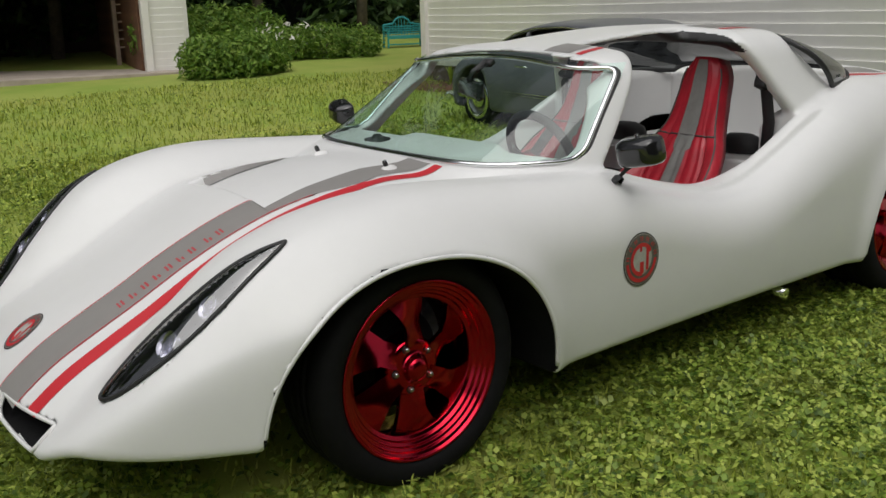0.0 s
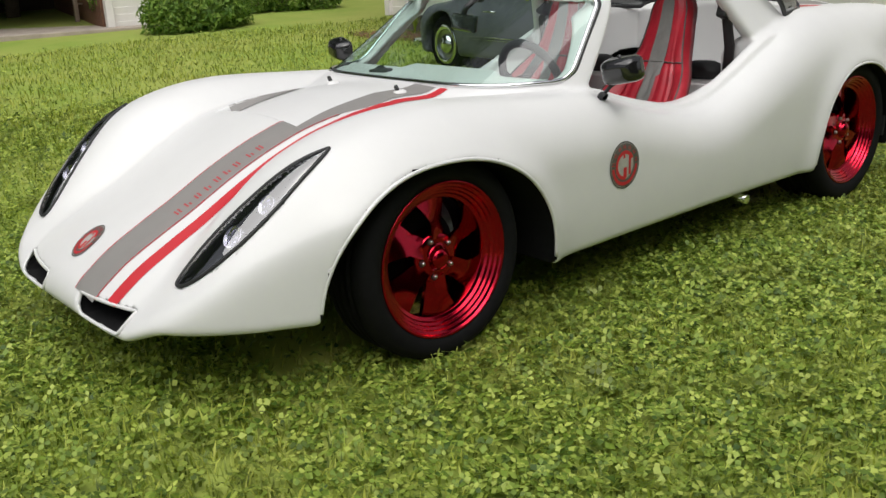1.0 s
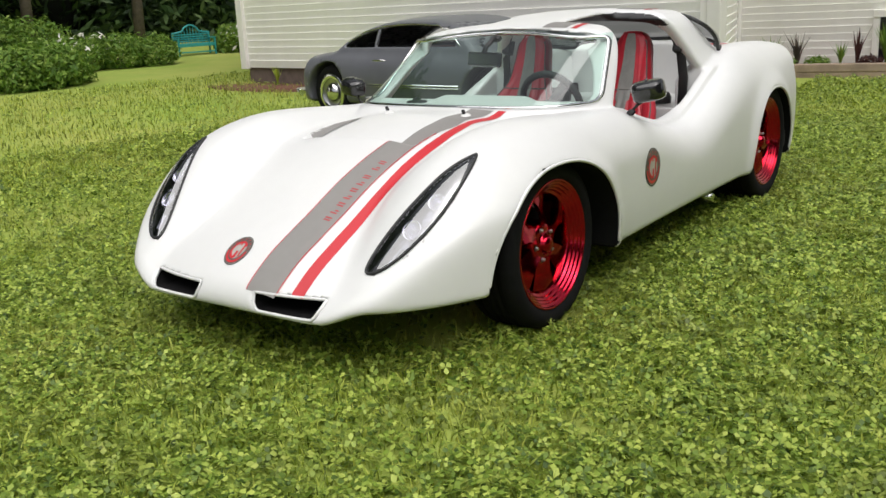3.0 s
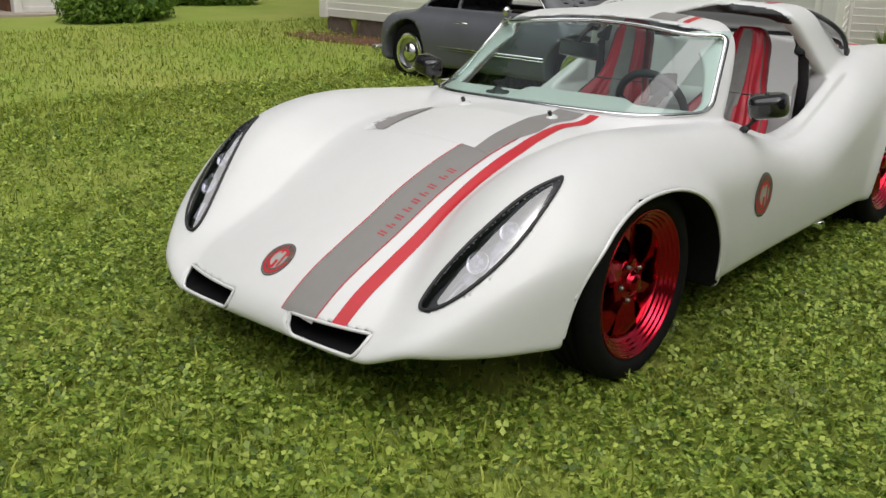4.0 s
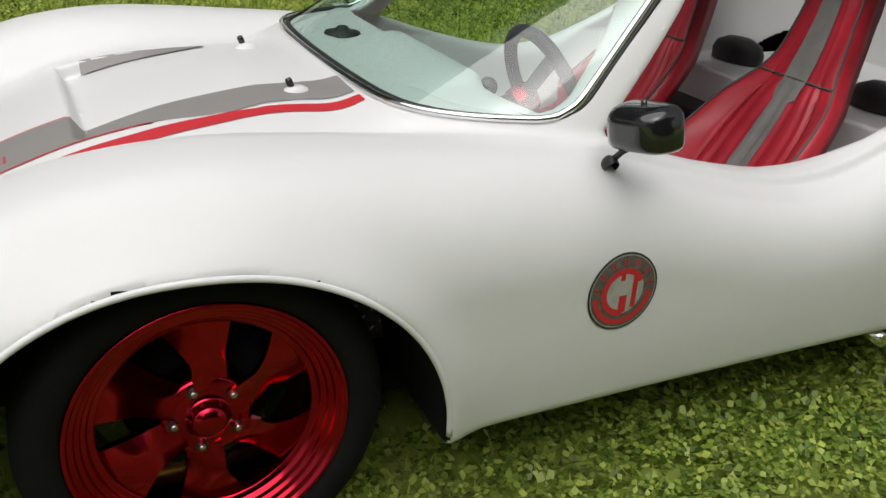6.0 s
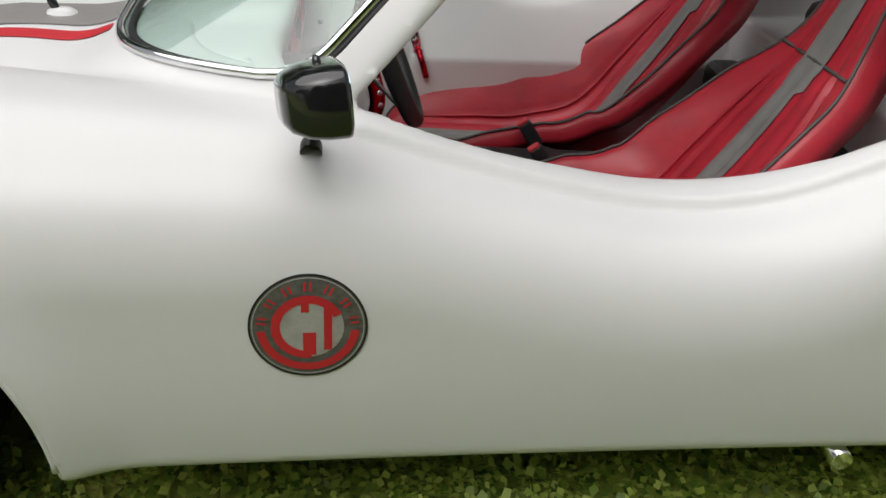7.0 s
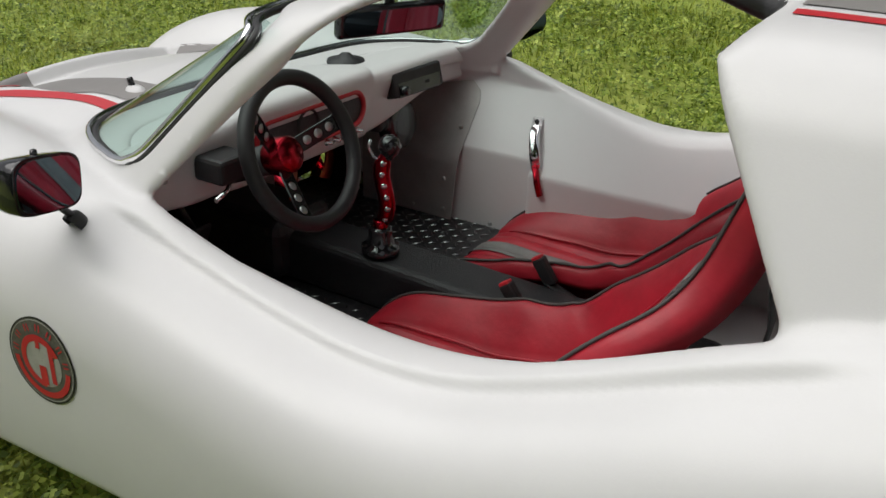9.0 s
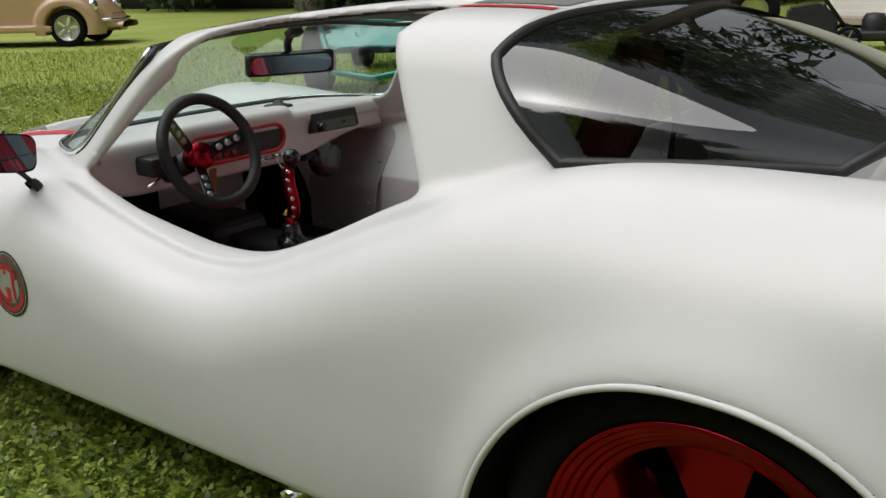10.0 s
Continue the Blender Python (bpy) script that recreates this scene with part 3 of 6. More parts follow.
# Lilac-grey and black blotches imitate reflections in crumpled lamp chrome.
M_BOWL = mat("lamp_bowl", (0.34, 0.34, 0.38), 0.16, 0.95, color2=(0.008, 0.008, 0.010), scale=30, rough_var=0.1, bump=1.0, bump_scale=45)
M_CHROMED = mat("smoked_chrome", (0.45, 0.45, 0.47), 0.12, 1.0, var=0.5, scale=30, rough_var=0.08)
for sgn in (-1, 1):
    lamp = lamp_patch("headlight", sgn, -0.040, 0.0, M_BOWL, car)
    tagged(lamp, label="dark teardrop headlight under a clear cover")
    us = (1 - np.cos(np.linspace(0.0, 2 * np.pi, 90, endpoint=False))) / 2
    loop = []
    for i, u in enumerate(us):
        v = 1.0 if i < 45 else -1.0
        loop.append(lamp_point(min(max(u, 0.0005), 0.9995), v * 1.02, 0, sgn))
    loop = np.array(loop)
    lz = hit_down(loop[:, 0], YC + loop[:, 1], 0.80, plain_body)
    part("gasket", tube([(p[0], YC + sgn * p[1], z + 0.002) for p, z in zip(loop, lz)], 0.0052, 8, True), M_BLACKM, lamp)
    cover = lamp_patch("cover", sgn, 0.003, 0.014, M_LENS, lamp)
    cover.visible_shadow = False
    for u, r in ((0.36, 0.031), (0.58, 0.027)):
        x, y = lamp_point(u, -0.05, 0, sgn)
        z = float(hit_down(np.array([x]), np.array([YC + y]), 0.8, plain_body)[0])
        aim = look((x + 0.012, YC + sgn * y, z - 0.028), (x - 0.6, YC + sgn * (y + 0.05), z + 0.42)) @ pose(0, 0, 0, 0, 180, 0)
        part("reflector", lathe([(0.006, -0.012), (r * 0.55, -0.006), (r * 0.9, 0.012), (r, 0.024), (r * 1.08, 0.022), (r * 1.08, 0.0)], 28, aim), M_CHROME, lamp)
        part("bulb_lens", lathe([(r * 0.62, 0.0), (r * 0.55, 0.012), (r * 0.35, 0.020), (0, 0.023)], 24, aim), M_LENS, lamp)
    for u, v in ((0.2, 0.1), (0.72, 0.0), (0.45, 0.45)):
        x, y = lamp_point(u, v, 0, sgn)
        z = float(hit_down(np.array([x]), np.array([YC + y]), 0.8, plain_body)[0])
        part("bezel", box((0.075, 0.022, 0.018), (x, YC + sgn * y, z - 0.034), (0, -38, sgn * 18), 0.006), M_CHROMED, lamp)


# ---- glass ----
def pane(name, grid, material, parent, label, thick=0.004):
    nu, nv = grid.shape[:2]
    V = grid.reshape(-1, 3)
    F = [(i * nv + j, (i + 1) * nv + j, (i + 1) * nv + j + 1, i * nv + j + 1) for i in range(nu - 1) for j in range(nv - 1)]
    ob = part(name, mesh_from(name, V, F), material, parent, label)
    ob.visible_shadow = False
    return ob


vs = np.linspace(-1, 1, 41)
zs = np.linspace(0, 1, 25)
G = np.zeros((25, 41, 3))
for i, s in enumerate(zs):
    for j, v in enumerate(vs):
        z = 0.712
        for _ in range(6):
            a = abs(v) ** 0.8 * (float(screen_side(z)) + 0.004)
            xx = float(screen_x(a, z))
            zt = float(ROOF(np.array(xx))) - 0.13 * a * a - 0.006
            z = 0.706 + s * (zt - 0.706)
        G[i, j] = (float(screen_x(a, z)) + 0.014, YC + math.copysign(a, v), z)
screen = pane("windscreen", G, M_GLASS, car, "clear wraparound windscreen")


def screen_edge(phi):
    c, s = math.cos(phi), math.sin(phi)
    lo, hi = 0.0, 0.9
    for _ in range(40):
        r = (lo + hi) / 2
        a, z = abs(r * c), 0.84 + r * s
        g = float(screen_open(np.array(float(screen_x(a, z))), a, z))
        lo, hi = (r, hi) if g > 0 else (lo, r)
    y, z = lo * c, 0.84 + lo * s
    return (float(screen_x(abs(y), z)) + 0.002, YC + y, z)


edge = []
for y in np.linspace(-1, 1, 60):
    edge.append(math.atan2(-0.130, y * 0.62))
edge += list(np.linspace(math.atan2(-0.125, 0.62), math.atan2(0.15, 0.52), 44)[1:-1])
for y in np.linspace(1, -1, 60):
    edge.append(math.atan2(0.15, y * 0.52))
edge += list(np.linspace(math.atan2(0.15, -0.52), math.atan2(-0.125, -0.62) + 2 * math.pi, 44)[1:-1])
part("chrome_moulding", tube([screen_edge(p) for p in edge], 0.0080, 10, True), M_CHROME, screen, "polished chrome screen moulding")
part("rubber_seal", tube([(p[0] + 0.018, p[1], p[2]) for p in (screen_edge(q) for q in edge)], 0.0065, 8, True), M_BLACKM, screen)


def hoop_back(a, z):
    return (2.130 - 1.00 * (z - 0.777) if z < 0.985 else 1.923) + 0.10 * min(max(0.42 - a, 0), 0.2)


REAR_T = curve([1.8, 2.0, 2.2, 2.4, 2.6], [1.060, 1.034, 0.976, 0.905, 0.848])
REAR_B = curve([1.7, 2.05, 2.25, 2.44, 2.6], [0.80, 0.832, 0.838, 0.832, 0.82])
REAR_Y = curve([1.7, 2.05, 2.25, 2.44, 2.6], [0.605, 0.595, 0.535, 0.440, 0.36])
nt_, nx_ = 41, 26
G = np.zeros((nt_, nx_, 3))
for i in range(nt_):
    th = math.pi * i / (nt_ - 1)
    c, s = math.cos(th), math.sin(th)
    cc, ss = math.copysign(abs(c) ** 0.62, c), s**0.62

    def rear_point(x):
        return (x, YC - cc * float(REAR_Y(np.array(x))), float(REAR_B(np.array(x))) + (float(REAR_T(np.array(x))) - float(REAR_B(np.array(x)))) * ss)

    x0 = 1.95
    for _ in range(12):
        _, yy, zz = rear_point(x0)
        x0 = 0.5 * x0 + 0.5 * (hoop_back(abs(yy - YC), zz) - 0.006)
    x1 = 2.44 + 0.07 * ss
    for j in range(nx_):
        G[i, j] = rear_point(x0 + (x1 - x0) * j / (nx_ - 1))
rear = pane("rear_window", G, M_GLASSD, car, "large smoked wraparound rear window")
loop = [tuple(G[i, 0]) for i in range(nt_)] + [tuple(G[-1, j]) for j in range(1, nx_)] + [tuple(G[i, -1]) for i in range(nt_ - 2, -1, -1)] + [tuple(G[0, j]) for j in range(nx_ - 2, 0, -1)]
part("rubber_surround", tube(loop, 0.010, 8, True), M_BLACKM, rear, "black rubber window surround")


# ---- wheels ----
def crisp(profile, d):
    """Sets two points close together in place of each corner, so that the steps stay sharp."""
    out = [profile[0]]
    for p, q, r in zip(profile[:-2], profile[1:-1], profile[2:]):
        for o in (p, r):
            ln = math.hypot(o[0] - q[0], o[1] - q[1])
            k = min(d / ln, 0.3)
            out.append((q[0] + (o[0] - q[0]) * k, q[1] + (o[1] - q[1]) * k))
    return out + [profile[-1]]


def wheel(name, R, rim, width, label):
    w = new(name)
    w.parent = car
    tagged(w, label=label)
    k = rim / 0.228
    side = [(rim - 0.004, -0.006), (rim + 0.006, 0.006), (rim + 0.020, 0.012), (R - 0.030, 0.011), (R - 0.014, 0.002), (R - 0.004, -0.014), (R, -0.030)]
    tread = []
    for g in range(4):
        h = -0.030 - (width - 0.06) * (g + 0.7) / 4.4
        tread += [(R, h + 0.006), (R - 0.008, h + 0.004), (R - 0.008, h - 0.004), (R, h - 0.006)]
    back = [(R, -width + 0.03), (R - 0.012, -width + 0.006), (rim + 0.02, -width), (rim - 0.004, -width + 0.02)]
    part("tyre", lathe(side + tread + back, 72, None, True), M_RUBBER, w)
    prof = [(rim + 0.001, -0.004), (rim, 0.004), (rim - 0.007, 0.004), (rim - 0.010, -0.005), (rim - 0.019, -0.006), (rim - 0.021, -0.015), (rim - 0.029, -0.016), (rim - 0.031, -0.025), (rim - 0.039, -0.026), (rim - 0.042, -0.036), (rim - 0.053, -0.038), (rim - 0.056, -0.080), (rim - 0.050, -width + 0.02), (rim - 0.006, -width + 0.012)]
    prof = crisp(prof, 0.0012)
    part("rim", lathe(prof, 72), M_REDMET, w, "candy red metallic rim")
    for b in range(6):
        a0 = radians(60 * b)
        rows = []
        for i in range(8):
            s = i / 7
            r = 0.055 * k + s * (rim - 0.050 - 0.055 * k)
            wid = radians(30 + 26 * max(0, 0.4 - s) / 0.4 + 8 * s * s)
            off = radians(10) * s
            row = []
            for j in range(5):
                t = j / 4
                ang = a0 + off + (t - 0.5) * wid
                h = -0.040 + 0.004 * math.sin(math.pi * s) + 0.008 * t**4 * min(1, 3 * (1 - s)) - 0.020 * (1 - t) ** 2 * min(1, 2.5 * s)
                row.append((r * math.cos(ang), r * math.sin(ang), h))
            rows.append(row)
        part("spoke", slab(rows, (0, 0, -0.014)), M_REDMET, w)
    hub = part("hub", lathe(crisp([(0.0, -0.008), (0.018, -0.010), (0.030, -0.018), (0.034, -0.030), (0.038, -0.036), (0.048, -0.038), (0.070, -0.040), (0.076, -0.048), (0.082, -0.09)], 0.002), 40), M_REDMET, w)
    for b in range(5):
        a = radians(72 * b + 18)
        part("lug_nut", lathe([(0.0, -0.028), (0.005, -0.029), (0.0065, -0.032), (0.0065, -0.050)], 10, pose(0.056 * math.cos(a), 0.056 * math.sin(a), 0)), M_STEEL, hub)
        # Flat black ring on the hub stands in for a pocket's shade.
        part("lug_pocket_shade", lathe([(0.0115, -0.0375), (0.0075, -0.0385)], 12, pose(0.056 * math.cos(a), 0.056 * math.sin(a), 0)), M_BLACKM, hub)
    part("brake_drum", lathe([(0.0, -0.115), (0.125 * k, -0.115), (0.13 * k, -0.125), (0.13 * k, -0.17), (0.0, -0.17)], 36), M_UNDER, w)
    return w


for nm, xx, zz, R, rim, width, lip in (("front_wheel", 0.0, 0.300, 0.300, 0.230, 0.19, 0.770), ("rear_wheel", 2.385, 0.316, 0.316, 0.238, 0.235, 0.760)):
    for sgn in (-1, 1):
        w = wheel(nm, R, rim, width, "candy red wheel in a black low tyre")
        w.matrix_local = pose(xx, YC + sgn * lip, zz, 90 if sgn < 0 else -90, 0, 0) @ pose(0, 0, 0, 0, 0, 23 if sgn < 0 else 0)
part("mud_flap", box((0.012, 0.20, 0.27), (2.735, -0.69, 0.375), (0, 6, 0), 0.004), M_BLACKM, car)
part("mud_flap", box((0.012, 0.20, 0.27), (2.735, 0.69, 0.375), (0, 6, 0), 0.004), M_BLACKM, car)
part("axle_beam", tube([(0.0, -0.66, 0.30), (0.0, 0.66, 0.30)], 0.035, 12), M_UNDER, car)
part("rear_axle", tube([(2.385, -0.64, 0.316), (2.385, 0.64, 0.316)], 0.05, 12), M_UNDER, car)
part("exhaust_tip", tube([(1.58, -0.70, 0.165), (1.58, -0.79, 0.160)], 0.018, 14), M_CHROME, car)
part("floor_pan", box((2.0, 1.2, 0.05), (1.2, 0, 0.185), (0, 0, 0), 0.01), M_UNDER, car)

# ---- outside fittings ----
for x, y, z in ((0.300, -0.236, 0.694), (0.292, 0.148, 0.700)):
    nz = part("wiper_boss", lathe([(0.0, 0.010), (0.010, 0.009), (0.016, 0.004), (0.020, -0.006)], 20, pose(x + 0.008, y, z, 0, 0, 0) @ Matrix.Diagonal((1.5, 1, 1, 1))), M_PAINT, car, "small white boss")
    part("black_cap", lathe([(0.0, 0.024), (0.006, 0.023), (0.0075, 0.018), (0.0075, 0.008), (0.006, 0.0)], 16, pose(x, y, z + 0.004, 0, -25, 0)), M_BLACK, nz)
M_MIRROR = mat("blue_tinted_mirror", (0.42, 0.58, 0.66), 0.02, 1.0)
for sgn in (-1, 1):
    hx, hy, hz = 0.752, 0.782, 0.752
    bm = bmesh.new()
    rows = []
    for i, (dx, sc) in enumerate(((-0.050, 0.30), (-0.048, 0.52), (-0.038, 0.74), (-0.016, 0.91), (0.012, 0.985), (0.036, 1.0), (0.042, 0.985))):
        row = []
        for k in range(28):
            t = 2 * math.pi * k / 28
            cy = math.copysign(abs(math.cos(t)) ** 0.42, math.cos(t)) * 0.076 * sc
            cz = math.copysign(abs(math.sin(t)) ** 0.5, math.sin(t)) * 0.046 * sc
            row.append(bm.verts.new((dx, cy, cz)))
        rows.append(row)
    for ra, rb in zip(rows[:-1], rows[1:]):
        for k in range(28):
            f = bm.faces.new((ra[k], ra[(k + 1) % 28], rb[(k + 1) % 28], rb[k]))
            f.smooth = True
    bm.faces.new(rows[0])
    bm.faces.new(rows[-1])
    bmesh.ops.recalc_face_normals(bm, faces=bm.faces[:])
    mm = pose(hx, YC + sgn * hy, hz, 10 * sgn, -4, -12 * sgn) @ Matrix.Diagonal((0.82, 0.90, 0.95, 1))
    bmesh.ops.transform(bm, matrix=mm, verts=bm.verts[:])
    mir = part("door_mirror", bm, M_BLACK, car, "gloss black door mirror on a thin stalk")
    pl = [(math.copysign(abs(math.cos(t)) ** 0.55, math.cos(t)) * 0.071, math.copysign(abs(math.sin(t)) ** 0.6, math.sin(t)) * 0.042) for t in np.linspace(0, 2 * math.pi, 28, endpoint=False)]
    part("mirror_glass", prism(pl, 0.002, mm @ pose(0.0425, 0, 0, 90, 0, 90)), M_MIRROR, mir)
    part("stalk", tube([(hx + 0.01, YC + sgn * (hy - 0.02), hz - 0.038), (0.752, YC + sgn * 0.742, 0.700), (0.748, YC + sgn * 0.712, 0.668)], 0.006, 10), M_BLACKM, mir)
    foot = part("foot", lathe([(0.0, 0.014), (0.010, 0.012), (0.015, 0.006), (0.019, 0.0), (0.019, -0.012)], 18, pose(0.747, YC + sgn * 0.710, 0.664, sgn * 52, 0, 0) @ Matrix.Diagonal((0.75, 1.25, 1, 1))), M_BLACKM, mir)
    part("top_screw", lathe([(0, 0.006), (0.006, 0.004), (0.007, -0.004)], 10, mm @ pose(0.012, 0, 0.048)), M_BLACK, mir)


# ---- interior ----
M_LEATHER = mat("red_leather", (0.45, 0.018, 0.034), 0.40, var=0.30, scale=9, bump=0.35, bump_scale=38, rough_var=0.1)
M_GREYL = mat("grey_leather", (0.20, 0.195, 0.185), 0.5, var=0.2, scale=25, bump=0.3, bump_scale=160)
M_PIPING = mat("dark_grey_piping", (0.075, 0.07, 0.065), 0.6, var=0.2, scale=40)
M_CARBON = mat("black_carbon_weave", (0.02, 0.02, 0.022), 0.42, var=0.3, scale=60, bump=0.6, bump_scale=260)
M_TREAD = mat("black_tread_plate", (0.13, 0.13, 0.135), 0.32, 0.8, var=0.5, scale=18, bump=0.2, bump_scale=90, rough_var=0.12)
M_TREADHI = mat("pale_tread_bars", (0.28, 0.28, 0.28), 0.3, 1.0, var=0.5, scale=40)
M_PLATE = mat("satin_steel_plate", (0.58, 0.56, 0.545), 0.40, 0.5, var=0.25, scale=5, rough_var=0.1)
M_REDAL = mat("red_anodised", (0.45, 0.015, 0.03), 0.25, 1.0, var=0.2, scale=40)

SEAT_X = curve([0, .07, .14, .28, .42, .5, .62, .75, .85, .93, 1.0], [.895, .905, .95, 1.10, 1.29, 1.40, 1.490, 1.583, 1.645, 1.690, 1.722])
SEAT_Z = curve([0, .07, .14, .28, .42, .5, .62, .75, .85, .93, 1.0], [.235, .262, .275, .272, .276, .320, .435, .575, .690, .810, .950])
SEAT_W = curve([0, .07, .14, .28, .42, .5, .62, .75, .80, .85, .93, .98, 1.0], [.17, .19, .198, .203, .205, .208, .214, .190, .160, .126, .101, .080, .050])
SEAT_L = curve([0, .07, .14, .28, .42, .5, .62, .75, .80, .85, .93, 1.0], [0, .014, .040, .090, .124, .114, .078, .037, .016, .004, 0, -.010])


def seat_point(s, t, out=0.0):
    """A point of the seat's face: s from the front edge to the head, t from side to side."""
    e = 1e-3
    sa, sb = max(s - e, 0), min(s + e, 1)
    tx, tz = float(SEAT_X(np.array(sb)) - SEAT_X(np.array(sa))), float(SEAT_Z(np.array(sb)) - SEAT_Z(np.array(sa)))
    ln = math.hypot(tx, tz)
    nx, nz = -tz / ln, tx / ln
    a = abs(t)
    lift = float(SEAT_L(np.array(s))) * step(0.45, 0.95, np.array(a)) + out
    lift = float(lift)
    edge = max(0.0, (a - 0.9) / 0.1)
    lift -= 0.035 * edge**2
    mid_zone = 1 - step(0.50, 0.60, np.array(a))
    pleat = abs(math.sin(t * 14.0)) ** 0.5 * 0.008 * float(mid_zone) * min(1, 6 * s) * (1 if s < 0.82 else 0.3)
    fold = 0.004 * math.sin(s * 46 + 3 * t) * math.exp(-((s - 0.46) / 0.1) ** 2) + 0.003 * math.sin(31 * s + 9 * t) * float(step(0.55, 0.8, np.array(a)))
    lift += pleat + fold - 0.010 * math.exp(-((a - 0.60) / 0.035) ** 2) * (1 if s < 0.84 else 0)
    w = float(SEAT_W(np.array(s)))
    return (float(SEAT_X(np.array(s))) + nx * lift, t * w, float(SEAT_Z(np.array(s))) + nz * lift)


def seat(y):
    st = thing("bucket_seat", "red leather bucket seat with a grey centre stripe", "seat", "seats of the car", (0, y, 0))
    nu, nv = 70, 57
    us, ts = np.linspace(0, 1, nu), np.linspace(-1, 1, nv)
    V = [seat_point(u, t) for u in us for t in ts]
    V += [(x - 0.0, yy, z) for x, yy, z in (seat_point(u, t * 0.96, -0.030 - 0.035 * u) for u in us for t in ts)]
    F = []
    o = nu * nv
    for i in range(nu - 1):
        for j in range(nv - 1):
            a, b, c, d = i * nv + j, (i + 1) * nv + j, (i + 1) * nv + j + 1, i * nv + j + 1
            F += [(a, b, c, d)[::-1], (a + o, b + o, c + o, d + o)]
    for i in range(nu - 1):
        for j in (0, nv - 1):
            a, b = i * nv + j, (i + 1) * nv + j
            F.append((a, b, b + o, a + o) if j else (a, a + o, b + o, b))
    for j in range(nv - 1):
        for i in (0, nu - 1):
            a, b = i * nv + j, i * nv + j + 1
            F.append((a, a + o, b + o, b) if i else (a, b, b + o, a + o))
    bm = bmesh.new()
    bv = [bm.verts.new(v) for v in V]
    for f in F:
        q = bm.faces.new([bv[k] for k in f])
        q.smooth = True
    bmesh.ops.recalc_face_normals(bm, faces=bm.faces[:])
    part("upholstery", bm, M_LEATHER, st, "red leather with pleats")
    us2 = np.linspace(0.03, 0.995, 90)
    ts2 = np.linspace(-0.155, 0.155, 7)
    V = []
    for u in us2:
        k = 0.25 / max(float(SEAT_W(np.array(u))), 0.07) if u > 0.78 else 1.0
        k = min(k, 2.1)
        V += [seat_point(u, t * k, 0.0035) for t in ts2]
    F = [(i * 7 + j, i * 7 + j + 1, (i + 1) * 7 + j + 1, (i + 1) * 7 + j) for i in range(89) for j in range(6)]
    part("centre_stripe", mesh_from("centre_stripe", V, F), M_GREYL, st, "grey leather stripe")
    for sg in (-1, 1):
        part("piping", tube([seat_point(u, sg * 0.93, 0.003) for u in np.linspace(0.04, 0.98, 80)], 0.0033, 6), M_PIPING, st)
        part("seam", tube([seat_point(u, sg * 0.60, 0.0075) for u in np.linspace(0.12, 0.80, 60)], 0.0028, 6), M_LEATHER, st)
    part("seam", tube([seat_point(0.83, t, 0.001) for t in np.linspace(-0.9, 0.9, 20)], 0.0035, 6), M_PIPING, st)
    part("seat_base", box((0.44, 0.34, 0.02), (1.18, 0, 0.245), (0, 0, 0), 0.01), M_BLACKM, st)
    return st


seat(-0.300)
seat(0.285)

# floor of tread plate, with its raised bars, and the tunnel
fl = part("tread_plate_floor", box((1.30, 1.02, 0.012), (0.83, 0, 0.232), (0, 0, 0), 0.002), M_TREAD, car, "black diamond tread plate floor")
bm = bmesh.new()
rng = random.Random(3)
for i in range(30):
    for j in range(40):
        x, y = 0.22 + i * 0.030, -0.495 + j * 0.0255
        if abs(y) < 0.10 or x > 1.05:
            continue
        a = 45 if (i + j) % 2 else -45
        m = pose(x, y, 0.2385, 0, 0, a)
        vs = [bm.verts.new(m @ Vector(p)) for p in ((-0.0115, 0, 0), (0, -0.0032, 0.0), (0.0115, 0, 0), (0, 0.0032, 0.0), (0, 0, 0.0026))]
        for k in range(4):
            bm.faces.new((vs[k], vs[(k + 1) % 4], vs[4]))
part("tread_relief", bm, M_TREADHI, fl)
tn = part("centre_tunnel", box((1.35, 0.150, 0.125), (0.93, -0.008, 0.290), (0, 1.6, 0), 0.022, 4), M_CARBON, car, "black carbon look centre tunnel")
bm = bmesh.new()
bm_box(bm, (0.36, 0.22, 0.16), pose(0.42, -0.015, 0.32), 0.04, 3)
part("tunnel_front", bm, M_CARBON, tn)


# shifter with a drilled red lever
sh = part("shifter", lathe([(0.0, 0.05), (0.024, 0.048), (0.027, 0.040), (0.027, 0.022), (0.031, 0.018), (0.032, 0.004), (0.043, 0.003), (0.043, -0.012)], 28, pose(0.832, -0.036, 0.374)), M_BLACK, car, "drilled red shifter with a black ball knob")
lev = []
for i in range(15):
    s = i / 14
    lev.append((0.832 + 0.028 * s + 0.013 * math.sin(s * 6.0), -0.036 - 0.006 * s, 0.42 + 0.185 * s))
part("lever", tube(lev, [0.0185 if 1 < i < 13 else 0.0125 for i in range(15)], 12, flat=0.6, up=(0.6, -0.8, 0.0)), M_REDAL, sh, "red anodised lever")
for i in range(1, 7):
    p = lev[2 * i]
    for sy in (-1, 1):
        part("lever_hole", lathe([(0.0, 0.002), (0.0065, 0.0014), (0.0075, -0.002)], 12, pose(p[0] - sy * 0.6 * 0.0102, p[1] + sy * 0.8 * 0.0102, p[2], 0, 0, 36.87) @ pose(0, 0, 0, -sy * 90, 0, 0)), M_CHROME, sh)
part("knob", lathe([(0, 0.026), (0.012, 0.023), (0.021, 0.014), (0.0255, 0), (0.021, -0.014), (0.012, -0.022), (0.009, -0.03)], 24, pose(0.863, -0.043, 0.620)), M_BLACK, sh, "gloss black ball")
